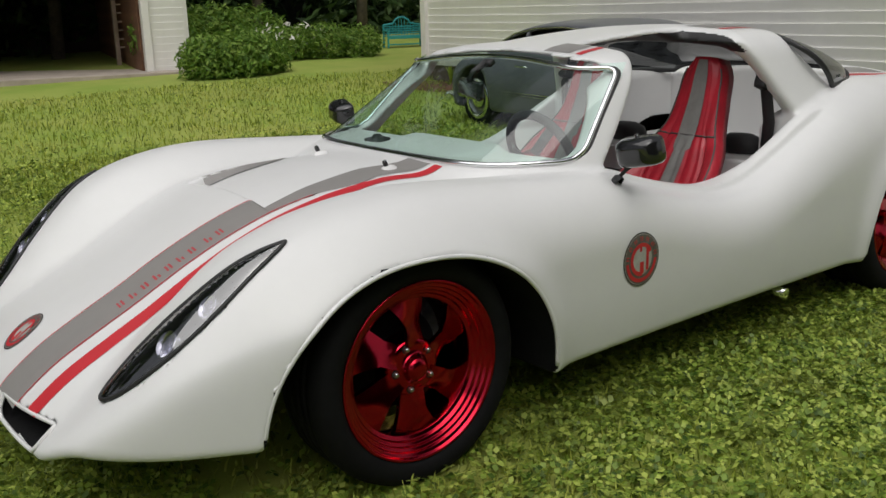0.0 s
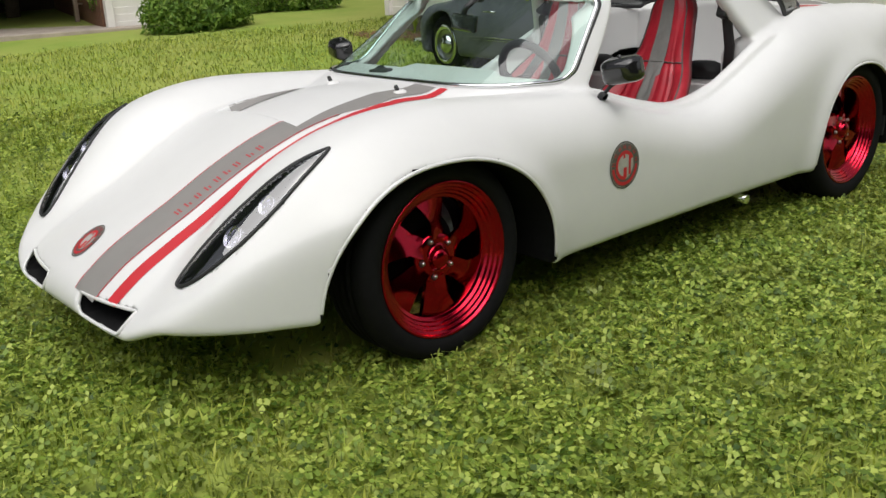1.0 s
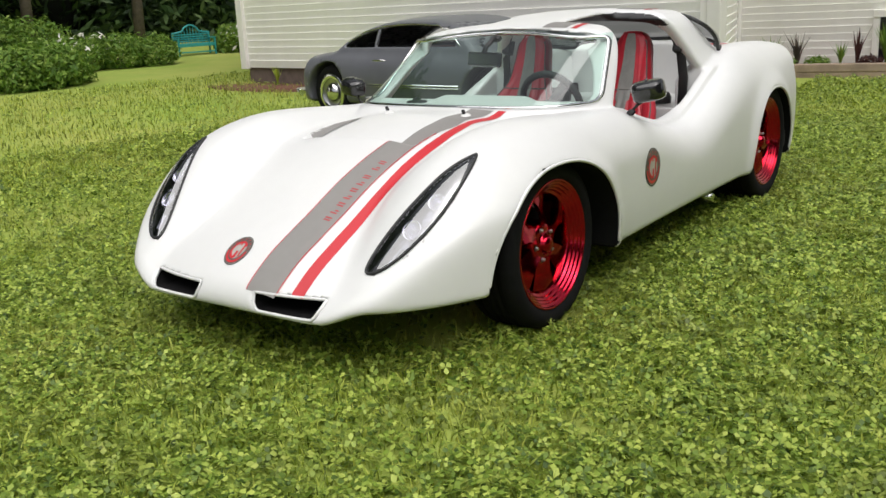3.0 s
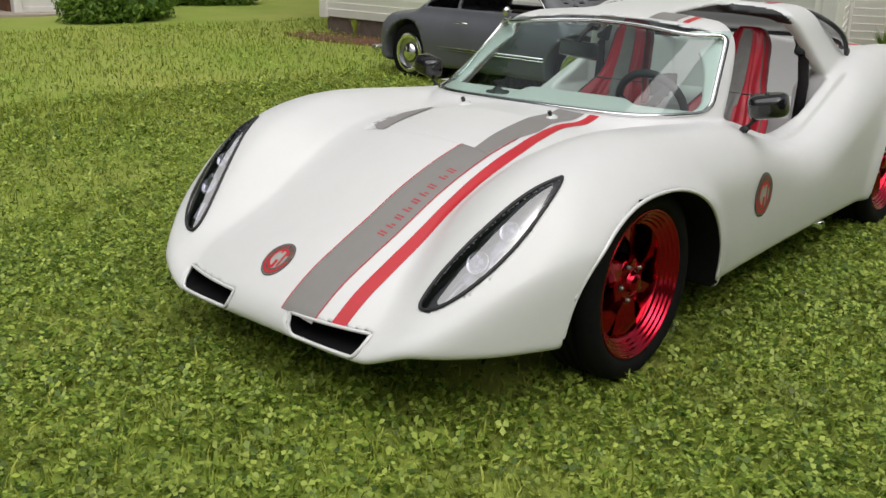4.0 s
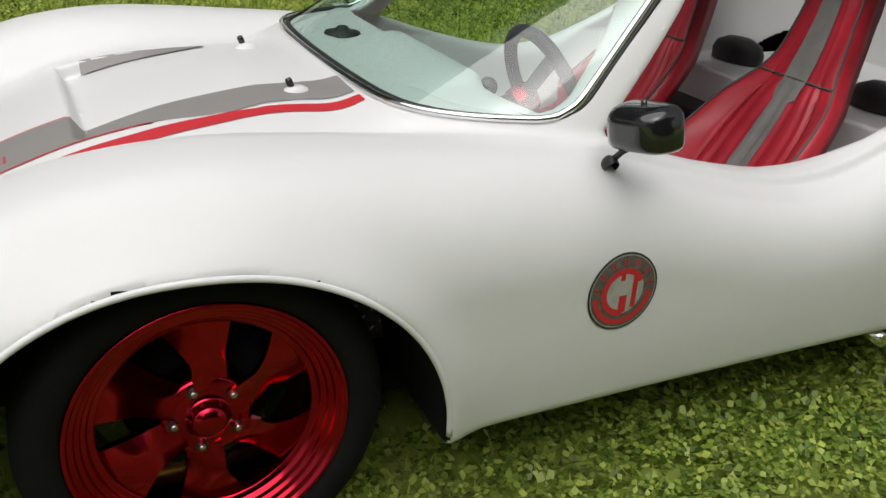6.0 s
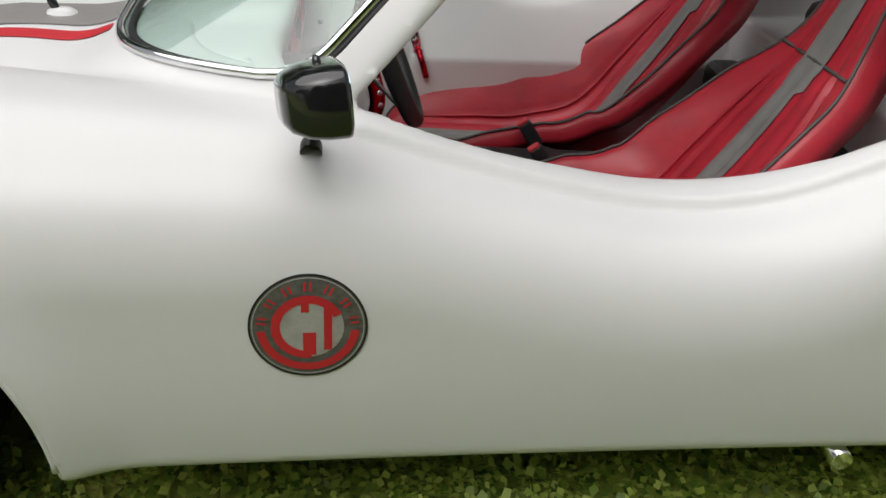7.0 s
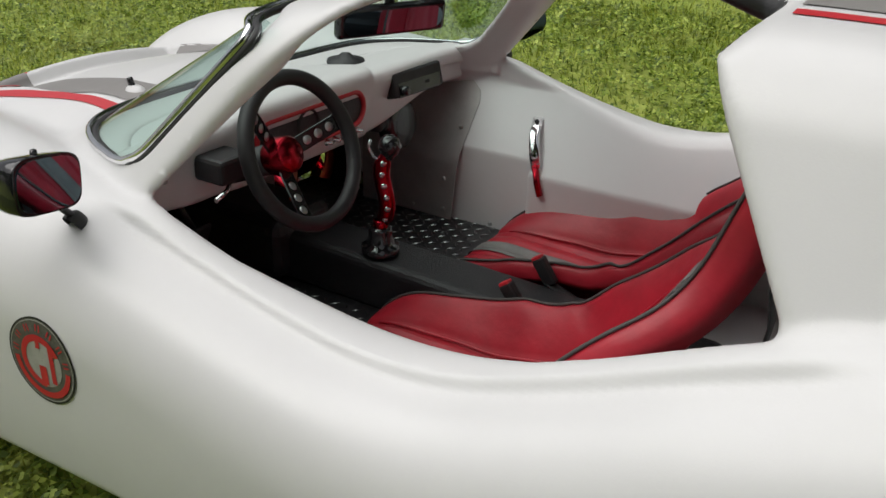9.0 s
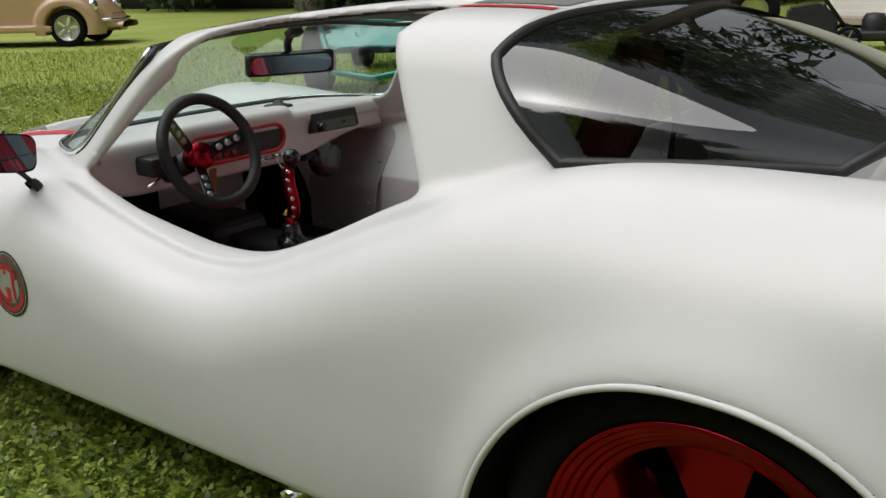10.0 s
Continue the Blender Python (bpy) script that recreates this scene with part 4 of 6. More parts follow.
part("trigger", tube([(0.852, -0.043, 0.585), (0.828, -0.052, 0.590), (0.815, -0.055, 0.612), (0.822, -0.056, 0.630)], 0.0035, 8), M_CHROME, sh)
part("collar", lathe([(0.016, 0.0), (0.017, 0.018), (0.014, 0.02)], 20, pose(0.833, -0.036, 0.420)), M_REDAL, sh)
for x, y in ((1.20, 0.062), (1.20, -0.083)):
    bk = part("belt_buckle", box((0.030, 0.022, 0.065), (x, y, 0.375), (0, -35, 0), 0.005), M_BLACKM, car, "black belt buckle with a red button")
    part("button", box((0.026, 0.018, 0.010), (x - 0.020, y, 0.401), (0, -35, 0), 0.003), M_RED, bk)
    part("strap", tube([(x + 0.01, y, 0.35), (x + 0.10, y, 0.32), (x + 0.22, y * 0.9, 0.30)], 0.014, 8, flat=0.2), M_BLACKM, bk)

# dashboard: a moulded white shelf with a hood over the gauges
DASH_N, DASH_M = 61, 26
V = []
for i in range(DASH_N):
    y = -0.60 + 1.20 * i / (DASH_N - 1)
    a = abs(y)
    pod = float(step(-0.36, -0.29, np.array(y)) * step(0.145, 0.115, np.array(y)))
    front = float(screen_x(np.array(a), 0.705)) + 0.035
    top_z = 0.716 + 0.018 * pod
    back_x = 0.690 + 0.012 * pod + 0.02 * float(step(0.42, 0.6, np.array(a)))
    low_z = 0.560 + 0.055 * float(step(0.13, 0.5, np.array(y))) + 0.03 * float(step(-0.4, -0.6, np.array(y)))
    prof = [(front - 0.01, 0.690), (front, 0.700), (0.55 * front + 0.45 * back_x, 0.710 + 0.010 * pod), (back_x - 0.05, top_z), (back_x - 0.018, top_z - 0.002), (back_x - 0.004, top_z - 0.010), (back_x, top_z - 0.024), (back_x - 0.004, top_z - 0.045), (back_x - 0.014, 0.5 * (top_z + low_z)), (back_x - 0.022, low_z + 0.02), (back_x - 0.030, low_z + 0.004), (back_x - 0.05, low_z), (back_x - 0.16, low_z + 0.005)]
    cx, cz = curve(range(len(prof)), [p[0] for p in prof]), curve(range(len(prof)), [p[1] for p in prof])
    tt = np.linspace(0, len(prof) - 1, DASH_M)
    V += [(float(u), y, float(v)) for u, v in zip(cx(tt), cz(tt))]
F = [(i * DASH_M + j, (i + 1) * DASH_M + j, (i + 1) * DASH_M + j + 1, i * DASH_M + j + 1) for i in range(DASH_N - 1) for j in range(DASH_M - 1)]
dash = part("dashboard", mesh_from("dashboard", V, [f[::-1] for f in F]), M_PAINT, car, "white moulded dashboard")


def stadium(w, h, n=12):
    r = h / 2
    pts = []
    for k in range(n + 1):
        t = -math.pi / 2 + math.pi * k / n
        pts.append((w / 2 - r + r * math.cos(t), r * math.sin(t)))
    for k in range(n + 1):
        t = math.pi / 2 + math.pi * k / n
        pts.append((-w / 2 + r + r * math.cos(t), r * math.sin(t)))
    return pts


FACE = pose(0.690, -0.090, 0.650, 90, 0, 90)
gp = part("gauge_panel", prism(stadium(0.36, 0.078), 0.010, FACE @ pose(0, 0, -0.006), 0.002), M_CARBON, dash, "black carbon gauge panel with a red rim")
part("red_rim", tube([FACE @ Vector((x, y, 0.005)) for x, y in stadium(0.36, 0.078)], 0.0065, 8, True), M_RED, gp)
for k in range(4):
    part("warning_light", lathe([(0, 0.010), (0.007, 0.009), (0.008, 0.002)], 12, FACE @ pose(-0.10 + 0.028 * k, -0.020, 0)), M_RED, gp)
part("gauge", lathe([(0.030, 0.006), (0.033, 0.012), (0.036, 0.006)], 28, FACE @ pose(-0.02, 0.004, 0)), M_BLACKM, gp)
for k in range(5):
    part("switch", lathe([(0, 0.026), (0.0045, 0.025), (0.005, 0.012), (0.009, 0.010), (0.009, 0.0)], 12, pose(0.672, -0.03 + 0.028 * k, 0.590, 0, 90, 0)), M_CHROME, dash)
rad = part("radio", box((0.050, 0.195, 0.060), (0.680, 0.310, 0.662), (0, -14, -4), 0.005), M_BLACKM, dash, "black car radio in the dashboard")
part("radio_face", box((0.004, 0.170, 0.038), (0.7055, 0.309, 0.655), (0, -14, -4), 0.003), M_BLACK, rad)
part("radio_knob", lathe([(0, 0.014), (0.011, 0.013), (0.012, 0)], 16, pose(0.706, 0.24, 0.653, 0, 78, -4)), M_BLACK, rad)
for y in (0.36, 0.40):
    part("radio_button", box((0.005, 0.02, 0.010), (0.707, y - 0.02, 0.657), (0, -14, -4), 0.002), M_BLACKM, rad)
part("dash_speaker", lathe([(0, 0.020), (0.012, 0.018), (0.022, 0.008), (0.045, 0.004), (0.048, -0.004)], 24, pose(0.56, 0.20, 0.714)), M_BLACKM, dash)
fan = part("under_dash_fan", lathe([(0, 0.012), (0.035, 0.010), (0.056, 0.006), (0.068, -0.004), (0.068, -0.03)], 32, pose(0.640, 0.330, 0.540, 0, 80, 0)), M_BLACK, dash, "round black fan under the dash")
part("bracket", box((0.05, 0.07, 0.07), (0.620, 0.24, 0.575), (0, 0, 20), 0.01), M_BLACKM, fan)

# steering
WH = look((0.800, -0.317, 0.662), (1.35, -0.317, 0.885)) @ pose(0, 0, 0, 0, 180, 0)
sw = part("steering_wheel", tube([WH @ Vector((0.140 * math.cos(t), 0.140 * math.sin(t), 0.062)) for t in np.linspace(0, 2 * math.pi, 56, endpoint=False)], 0.0155, 12, True), M_BLACKM, car, "black steering wheel with a red hub")
part("hub_cap", lathe([(0, 0.034), (0.030, 0.033), (0.036, 0.026), (0.038, 0.0), (0.034, -0.02)], 28, WH), M_REDAL, sw, "red anodised hub")
for ang in (12, 132, 252):
    m = WH @ pose(0, 0, 0, 0, 0, ang)
    sp = part("spoke", box((0.115, 0.034, 0.005), (0, 0, 0), (0, 0, 0), 0.002), M_BLACK, sw)
    sp.data.transform(m @ pose(0.085, 0, 0.032, 0, -24, 0))
    for k in range(3):
        part("spoke_hole", lathe([(0, 0.0005), (0.0085, 0.0002), (0.0095, -0.001)], 14, m @ pose(0.085, 0, 0.032, 0, -24, 0) @ pose(-0.025 + 0.027 * k, 0, 0.0032)), M_STEEL, sp)
part("column", tube([WH @ Vector((0, 0, -0.01)), WH @ Vector((0, 0, -0.24))], 0.030, 16), M_BLACKM, sw)
part("switch_box", box((0.075, 0.085, 0.05), (0.715, -0.385, 0.645), (0, 0, 0), 0.008), M_BLACKM, sw)
part("indicator_stalk", tube([(0.72, -0.37, 0.622), (0.745, -0.41, 0.608), (0.75, -0.445, 0.600)], 0.005, 8), M_CHROME, sw)
key = part("key_tag", box((0.004, 0.035, 0.07), (0.775, -0.255, 0.585), (0, 5, 20), 0.002), mat("brown_leather_tag", (0.30, 0.10, 0.045), 0.6, var=0.3, scale=40), sw, "brown leather key tag")
for k, (y, z) in enumerate(((-0.40, 0.40), (-0.30, 0.40))):
    pd = part("pedal", box((0.012, 0.050, 0.10), (0.50 + 0.03 * k, y, z), (0, 25, 0), 0.006), M_REDAL if k == 0 else M_BLACKM, car, "red drilled pedal" if k == 0 else "black pedal")
    part("pedal_arm", tube([(0.49 + 0.03 * k, y, z + 0.03), (0.42, y, 0.55)], 0.008, 8), M_BLACKM, pd)

# right inner wall: steel plate with rivets, pull strap
def inner_wall(z):
    """y of the right inner wall at a height."""
    return YC + 0.604 - 0.6 * min(max(0.62 - z, 0), 0.2)


rows = []
for i in range(15):
    z = 0.242 + 0.376 * i / 14
    right = 0.722 + 0.035 * (z - 0.242) / 0.376 - 0.05 * max(0, (z - 0.56) / 0.058) ** 2.5
    rows.append([(0.42 + (right - 0.42) * j / 10, inner_wall(z) - 0.005, z) for j in range(11)])
bm = slab(rows, (0, 0.003, 0))
kp = part("kick_plate", bm, M_PLATE, car, "satin steel kick plate")
for x, z in ((0.47, 0.258), (0.60, 0.262), (0.70, 0.27), (0.70, 0.36), (0.72, 0.50), (0.85, 0.262), (1.0, 0.262)):
    part("rivet", lathe([(0, 0.004), (0.005, 0.003), (0.007, 0)], 10, pose(x, inner_wall(z) - 0.008, z, 90, 0, 0)), M_STEEL, kp)
ps = part("pull_strap", tube([(0.934, inner_wall(0.555) - 0.006, 0.555), (0.945, inner_wall(0.52) - 0.026, 0.520), (0.960, inner_wall(0.48) - 0.026, 0.480), (0.972, inner_wall(0.44) - 0.008, 0.440)], 0.014, 10, flat=0.3), M_CHROME, car, "chrome and red door pull strap")
part("strap_end", tube([(0.970, inner_wall(0.445) - 0.012, 0.445), (0.982, inner_wall(0.41) - 0.008, 0.410), (0.992, inner_wall(0.377) - 0.007, 0.377)], 0.012, 10, flat=0.7), M_REDAL, ps)
part("strap_screw", lathe([(0, 0.004), (0.006, 0.002), (0.007, -0.002)], 10, pose(0.936, inner_wall(0.548) - 0.014, 0.548, 90, 0, 0)), M_BLACKM, ps)

# inside mirror, shoulder belts, speaker on the rear shelf
bm = bmesh.new()
bm_box(bm, (0.026, 0.262, 0.066), None, 0.012, 4)
im = part("inside_mirror", bm, M_BLACK, car, "black framed inside mirror")
im.data.transform(pose(0.830, 0.010, 0.878, 0, 8, -24))
part("mirror_glass", prism(stadium(0.238, 0.048), 0.001, pose(0.830, 0.010, 0.878, 0, 8, -24) @ pose(0.0132, 0, 0, 90, 0, 90)), M_MIRROR, im)
part("mount", tube([(0.825, 0.01, 0.905), (0.835, 0.0, 0.935), (0.88, -0.02, 0.972)], 0.011, 10), M_BLACKM, im)
part("mount_pad", box((0.03, 0.05, 0.02), (0.885, -0.02, 0.965), (0, -30, 0), 0.005), M_BLACKM, im)
for sgn in (-1, 1):
    part("shoulder_belt", tube([(1.74, YC + sgn * 0.47, 0.96), (1.76, YC + sgn * 0.51, 0.86), (1.78, YC + sgn * 0.52, 0.72), (1.76, YC + sgn * 0.52, 0.55)], 0.024, 8, flat=0.12), M_BLACKM, car, "black shoulder belt hanging at the hoop")
    part("belt_reel", box((0.06, 0.05, 0.09), (1.77, YC + sgn * 0.50, 0.88), (0, 20, 0), 0.012), M_BLACKM, car)
    part("rear_speaker", lathe([(0, 0.075), (0.04, 0.072), (0.07, 0.055), (0.08, 0.03), (0.078, 0.0)], 24, pose(1.98, sgn * 0.30, 0.562) @ Matrix.Diagonal((0.8, 1.3, 1, 1))), M_BLACKM, car, "black speaker pod on the rear shelf")
part("bulkhead_pad", box((0.10, 0.90, 0.24), (1.76, YC, 0.34), (0, 0, 0), 0.03, 3), M_BLACKM, car)


# ---- ground ----
def ground_z(x, y):
    s = (x + y) / 1.4142
    return 0.036 * 0.8 * np.logaddexp(0, (s - 5.3) / 0.8)


n = 240
gx = np.sinh(np.linspace(-5.2, 5.2, n)) * 4.4
gx = np.unique(np.concatenate([gx]))
X, Y = np.meshgrid(gx, gx, indexing="ij")
V = np.stack([X, Y, np.minimum(ground_z(X, Y), 0.9)], -1).reshape(-1, 3)
I = np.arange(len(gx) * len(gx)).reshape(len(gx), -1)
F = np.stack([I[:-1, :-1], I[1:, :-1], I[1:, 1:], I[:-1, 1:]], -1).reshape(-1, 4)
M_LAWN = mat("lawn_soil", (0.205, 0.295, 0.036), 0.9, color2=(0.320, 0.345, 0.075), scale=0.55, bump=0.6, bump_scale=60)
tagged(part("ground", fast_mesh("ground", V, F), M_LAWN), "mown lawn with clover and pale dry patches", "lawn", kind="structure")


# ---- surroundings ----
M_SIDING = mat("white_clapboard_paint", (0.85, 0.835, 0.80), 0.6, var=0.07, scale=3.0, bump=0.25, bump_scale=40)
M_TRIMW = mat("white_trim_paint", (0.76, 0.74, 0.70), 0.55, var=0.06, scale=6)
M_FOUND = mat("brown_stone_foundation", (0.16, 0.12, 0.10), 0.9, var=0.4, scale=6, bump=0.8, bump_scale=25)
M_ROOF = mat("grey_asphalt_shingle", (0.09, 0.09, 0.09), 0.9, var=0.4, scale=8, bump=0.6, bump_scale=60)
M_CONC = mat("worn_concrete", (0.42, 0.36, 0.30), 0.9, var=0.25, scale=3, bump=0.4, bump_scale=50)
M_WOODB = mat("brown_barn_boards", (0.20, 0.095, 0.05), 0.75, var=0.5, scale=5, bump=0.4, bump_scale=30)
M_DARKW = mat("dark_boards", (0.05, 0.035, 0.028), 0.85, var=0.4, scale=4)
M_MULCH = mat("red_brown_mulch", (0.17, 0.075, 0.045), 0.95, var=0.5, scale=14, bump=1.0, bump_scale=70)
M_TEAL = mat("teal_paint", (0.03, 0.30, 0.29), 0.5, var=0.2, scale=8, bump=0.1, bump_scale=80)
M_BARK = mat("grey_brown_bark", (0.10, 0.08, 0.06), 0.9, var=0.5, scale=9, bump=0.9, bump_scale=40)
M_TIMBER = mat("weathered_timber", (0.36, 0.27, 0.21), 0.85, var=0.35, scale=5, bump=0.5, bump_scale=30)


def leaf_mat(name, dark, mid_c, light, trans=0.35, rough=0.55, patch=None):
    """Leaves: colour changes from leaf to leaf, light shines through a little."""
    m = bpy.data.materials.new(name)
    m.use_nodes = True
    nt = m.node_tree
    b = nt.nodes["Principled BSDF"]
    b.inputs["Roughness"].default_value = rough
    b.inputs["Specular IOR Level"].default_value = 0.35
    geo = nt.nodes.new("ShaderNodeNewGeometry")
    ramp = nt.nodes.new("ShaderNodeValToRGB")
    el = ramp.color_ramp.elements
    el[0].position, el[0].color = 0.0, (*dark, 1)
    el[1].position, el[1].color = 1.0, (*light, 1)
    e = el.new(0.5)
    e.color = (*mid_c, 1)
    nt.links.new(geo.outputs["Random Per Island"], ramp.inputs["Fac"])
    col = ramp.outputs["Color"]
    if patch:
        tc = nt.nodes.new("ShaderNodeTexCoord")
        n1 = nt.nodes.new("ShaderNodeTexNoise")
        n1.inputs["Scale"].default_value = patch[1]
        n1.inputs["Detail"].default_value = 3
        mr = nt.nodes.new("ShaderNodeMapRange")
        mr.inputs["From Min"].default_value = 0.50
        mr.inputs["From Max"].default_value = 0.66
        mr.inputs["To Max"].default_value = patch[2]
        mix = nt.nodes.new("ShaderNodeMix")
        mix.data_type = "RGBA"
        mix.inputs["B"].default_value = (*patch[0], 1)
        nt.links.new(tc.outputs["Object"], n1.inputs["Vector"])
        nt.links.new(n1.outputs["Fac"], mr.inputs["Value"])
        nt.links.new(mr.outputs["Result"], mix.inputs["Factor"])
        nt.links.new(col, mix.inputs["A"])
        col = mix.outputs["Result"]
    nt.links.new(col, b.inputs["Base Color"])
    tr = nt.nodes.new("ShaderNodeBsdfTranslucent")
    nt.links.new(col, tr.inputs["Color"])
    ms = nt.nodes.new("ShaderNodeMixShader")
    ms.inputs[0].default_value = trans
    out = nt.nodes["Material Output"]
    nt.links.new(b.outputs[0], ms.inputs[1])
    nt.links.new(tr.outputs[0], ms.inputs[2])
    nt.links.new(ms.outputs[0], out.inputs["Surface"])
    return m


M_LEAF = leaf_mat("garden_leaves", (0.07, 0.15, 0.018), (0.15, 0.27, 0.035), (0.27, 0.38, 0.07))
M_LEAFD = leaf_mat("woodland_leaves", (0.015, 0.035, 0.010), (0.035, 0.075, 0.018), (0.09, 0.14, 0.04))
M_LEAFY = leaf_mat("yellow_green_leaves", (0.20, 0.28, 0.02), (0.30, 0.38, 0.04), (0.42, 0.48, 0.08))
M_LEAFP = leaf_mat("purple_leaves", (0.03, 0.010, 0.012), (0.06, 0.02, 0.02), (0.10, 0.04, 0.03))
M_PETAL = leaf_mat("white_petals", (0.7, 0.68, 0.62), (0.75, 0.72, 0.68), (0.8, 0.75, 0.72), 0.2)
# Leaf tones vary; their extremes also imitate highlights and dark gaps in turf.
GRASS = leaf_mat("grass_blades", (0.07, 0.11, 0.011), (0.26, 0.34, 0.038), (0.50, 0.54, 0.10), 0.35, 0.5, ((0.42, 0.38, 0.10), 0.9, 0.40))
# The clover's dull patches imitate dry turf and uneven shading.
CLOVER = leaf_mat("clover_leaves", (0.040, 0.085, 0.009), (0.215, 0.315, 0.040), (0.50, 0.58, 0.12), 0.30, 0.42, ((0.17, 0.19, 0.035), 3.2, 0.45))


def leaf_cloud(centres, radii, count, size, seed, squash=0.75, shell=0.55):
    """Leaf-shaped quads round ellipsoids, thickest near their skin. Returns vertices and faces."""
    r = np.random.default_rng(seed)
    centres, radii = np.atleast_2d(np.array(centres, float)), np.atleast_2d(np.array(radii, float))
    vol = radii.prod(1) ** (2 / 3)
    k = r.choice(len(centres), count, p=vol / vol.sum())
    d = r.normal(size=(count, 3))
    d /= np.linalg.norm(d, axis=1, keepdims=True)
    rad = shell + (1 - shell) * r.random(count) ** 0.6
    rad *= 1 + 0.10 * np.sin(d[:, 0] * 7 + k) * np.cos(d[:, 1] * 6 + 2 * k) + 0.06 * r.normal(size=count)
    p = centres[k] + d * radii[k] * rad[:, None]
    n = d * 0.7 + r.normal(size=(count, 3)) * 0.6 + np.array([0, 0, 0.5])
    n /= np.linalg.norm(n, axis=1, keepdims=True)
    t = np.cross(n, r.normal(size=(count, 3)))
    t /= np.linalg.norm(t, axis=1, keepdims=True)
    b = np.cross(n, t)
    s = size * (0.55 + 0.9 * r.random(count))[:, None]
    V = np.stack([p - t * s, p + b * s * 0.42 * squash, p + t * s + n * s * -0.25, p - b * s * 0.42 * squash], 1).reshape(-1, 3)
    return V, np.arange(4 * count).reshape(-1, 4)


def shrub(name, label, centres, radii, count, size, seed, material=None, category="shrub"):
    V, F = leaf_cloud(centres, radii, count, size, seed)
    base = np.array(centres)[0]
    V[:, 2] = np.maximum(V[:, 2], ground_z(V[:, 0], V[:, 1]) + 0.01)
    e = thing(name, label, category)
    part("foliage", fast_mesh("foliage", V, F), material or M_LEAF, e)
    g = float(ground_z(np.array(base[0]), np.array(base[1])))
    rr = random.Random(seed)
    for c, q in zip(np.atleast_2d(centres), np.atleast_2d(radii)):
        for _ in range(3):
            x, y = c[0] + rr.uniform(-0.3, 0.3) * q[0], c[1] + rr.uniform(-0.3, 0.3) * q[1]
            gz = float(ground_z(np.array(x), np.array(y)))
            part("stem", tube([(x, y, gz - 0.03), (x + rr.uniform(-0.1, 0.1), y, 0.5 * (gz + c[2])), (c[0], c[1], c[2])], [0.02, 0.016, 0.008], 6), M_BARK, e)
    return e


def tree(name, x, y, h, spread, seed, leaves=5000, size=0.12, material=None, label="tall leafy garden tree with a grey trunk"):
    r = random.Random(seed)
    g = float(ground_z(np.array(float(x)), np.array(float(y))))
    e = thing(name, label, "tree")
    top = h * 0.55
    trunk = [(x, y, g - 0.1), (x + r.uniform(-.1, .1), y + r.uniform(-.1, .1), g + top * 0.4), (x + r.uniform(-.2, .2), y + r.uniform(-.2, .2), g + top), (x, y, g + h * 0.85)]
    bm = bmesh.new()
    bm_tube(bm, trunk, [0.035 * h, 0.028 * h, 0.02 * h, 0.006 * h], 10)
    cs, rs = [], []
    for k in range(11):
        a = k * 2.4 + r.uniform(-.4, .4)
        hh = g + h * (0.38 + 0.055 * k)
        q = spread * (1.0 - 0.05 * k) * r.uniform(0.6, 1.0)
        tip = (x + q * math.cos(a), y + q * math.sin(a), hh + 0.1 * h * r.uniform(.3, 1))
        bm_tube(bm, [(x, y, hh - 0.08 * h), (0.5 * (x + tip[0]), 0.5 * (y + tip[1]), hh), tip], [0.012 * h, 0.008 * h, 0.003 * h], 6)
        cs.append(tip)
        rs.append((spread * r.uniform(.35, .6), spread * r.uniform(.35, .6), h * r.uniform(.08, .15)))
    cs.append((x, y, g + h * 0.9))
    rs.append((spread * 0.5, spread * 0.5, h * 0.14))
    part("trunk", bm, M_BARK, e)
    V, F = leaf_cloud(cs, rs, leaves, size, seed, shell=0.25)
    part("crown", fast_mesh("crown", V, F), material or M_LEAFD, e)
    return e


# the white house: two walls in a step, of lapped boards
def board_wall(name, p0, p1, z0, z1, exposure, material, seed=0):
    """A wall of lapped boards from p0 to p1, facing its right-hand side."""
    p0, p1 = Vector((*p0, 0)), Vector((*p1, 0))
    d = (p1 - p0)
    ln = d.length
    ang = math.degrees(math.atan2(d.y, d.x))
    m = pose(p0.x, p0.y, 0, 0, 0, ang)
    w = part(name, box((ln, 0.14, z1 - z0), (ln / 2, 0.075, (z0 + z1) / 2), (0, 0, 0), 0.0), M_TRIMW)
    w.matrix_world = m
    tagged(w, "white painted wall of lapped clapboards", "wall", kind="structure")
    me = None
    n = int((z1 - z0) / exposure)
    for k in range(n):
        if me is None:
            bm = bmesh.new()
            bm_box(bm, (ln, 0.014, exposure * 1.12), pose(ln / 2, 0, exposure * 0.5, 8.5, 0, 0), 0.0)
            me = bpy.data.meshes.new("clapboard")
            bm.to_mesh(me)
            bm.free()
            me.materials.append(material)
        o = new("clapboard", me)
        o.parent = w
        o.location = (0, -0.004 + 0.0015 * math.sin(k * 2.1 + seed), z0 + k * exposure)
    return w


C1, C2 = (6.60, 7.95), (5.57, 0.66)
C3, C4 = (9.90, 1.96), (10.9, -6.5)
board_wall("wall_1", C1, C2, 0.40, 4.9, 0.092, M_SIDING)
board_wall("wall_2", C2, C3, 0.40, 4.9, 0.092, M_SIDING, 1)
board_wall("wall_3", C3, C4, 0.16, 4.9, 0.092, M_SIDING, 2)
board_wall("wall_4", (12.5, 8.6), C1, 0.40, 4.9, 0.092, M_SIDING, 3)
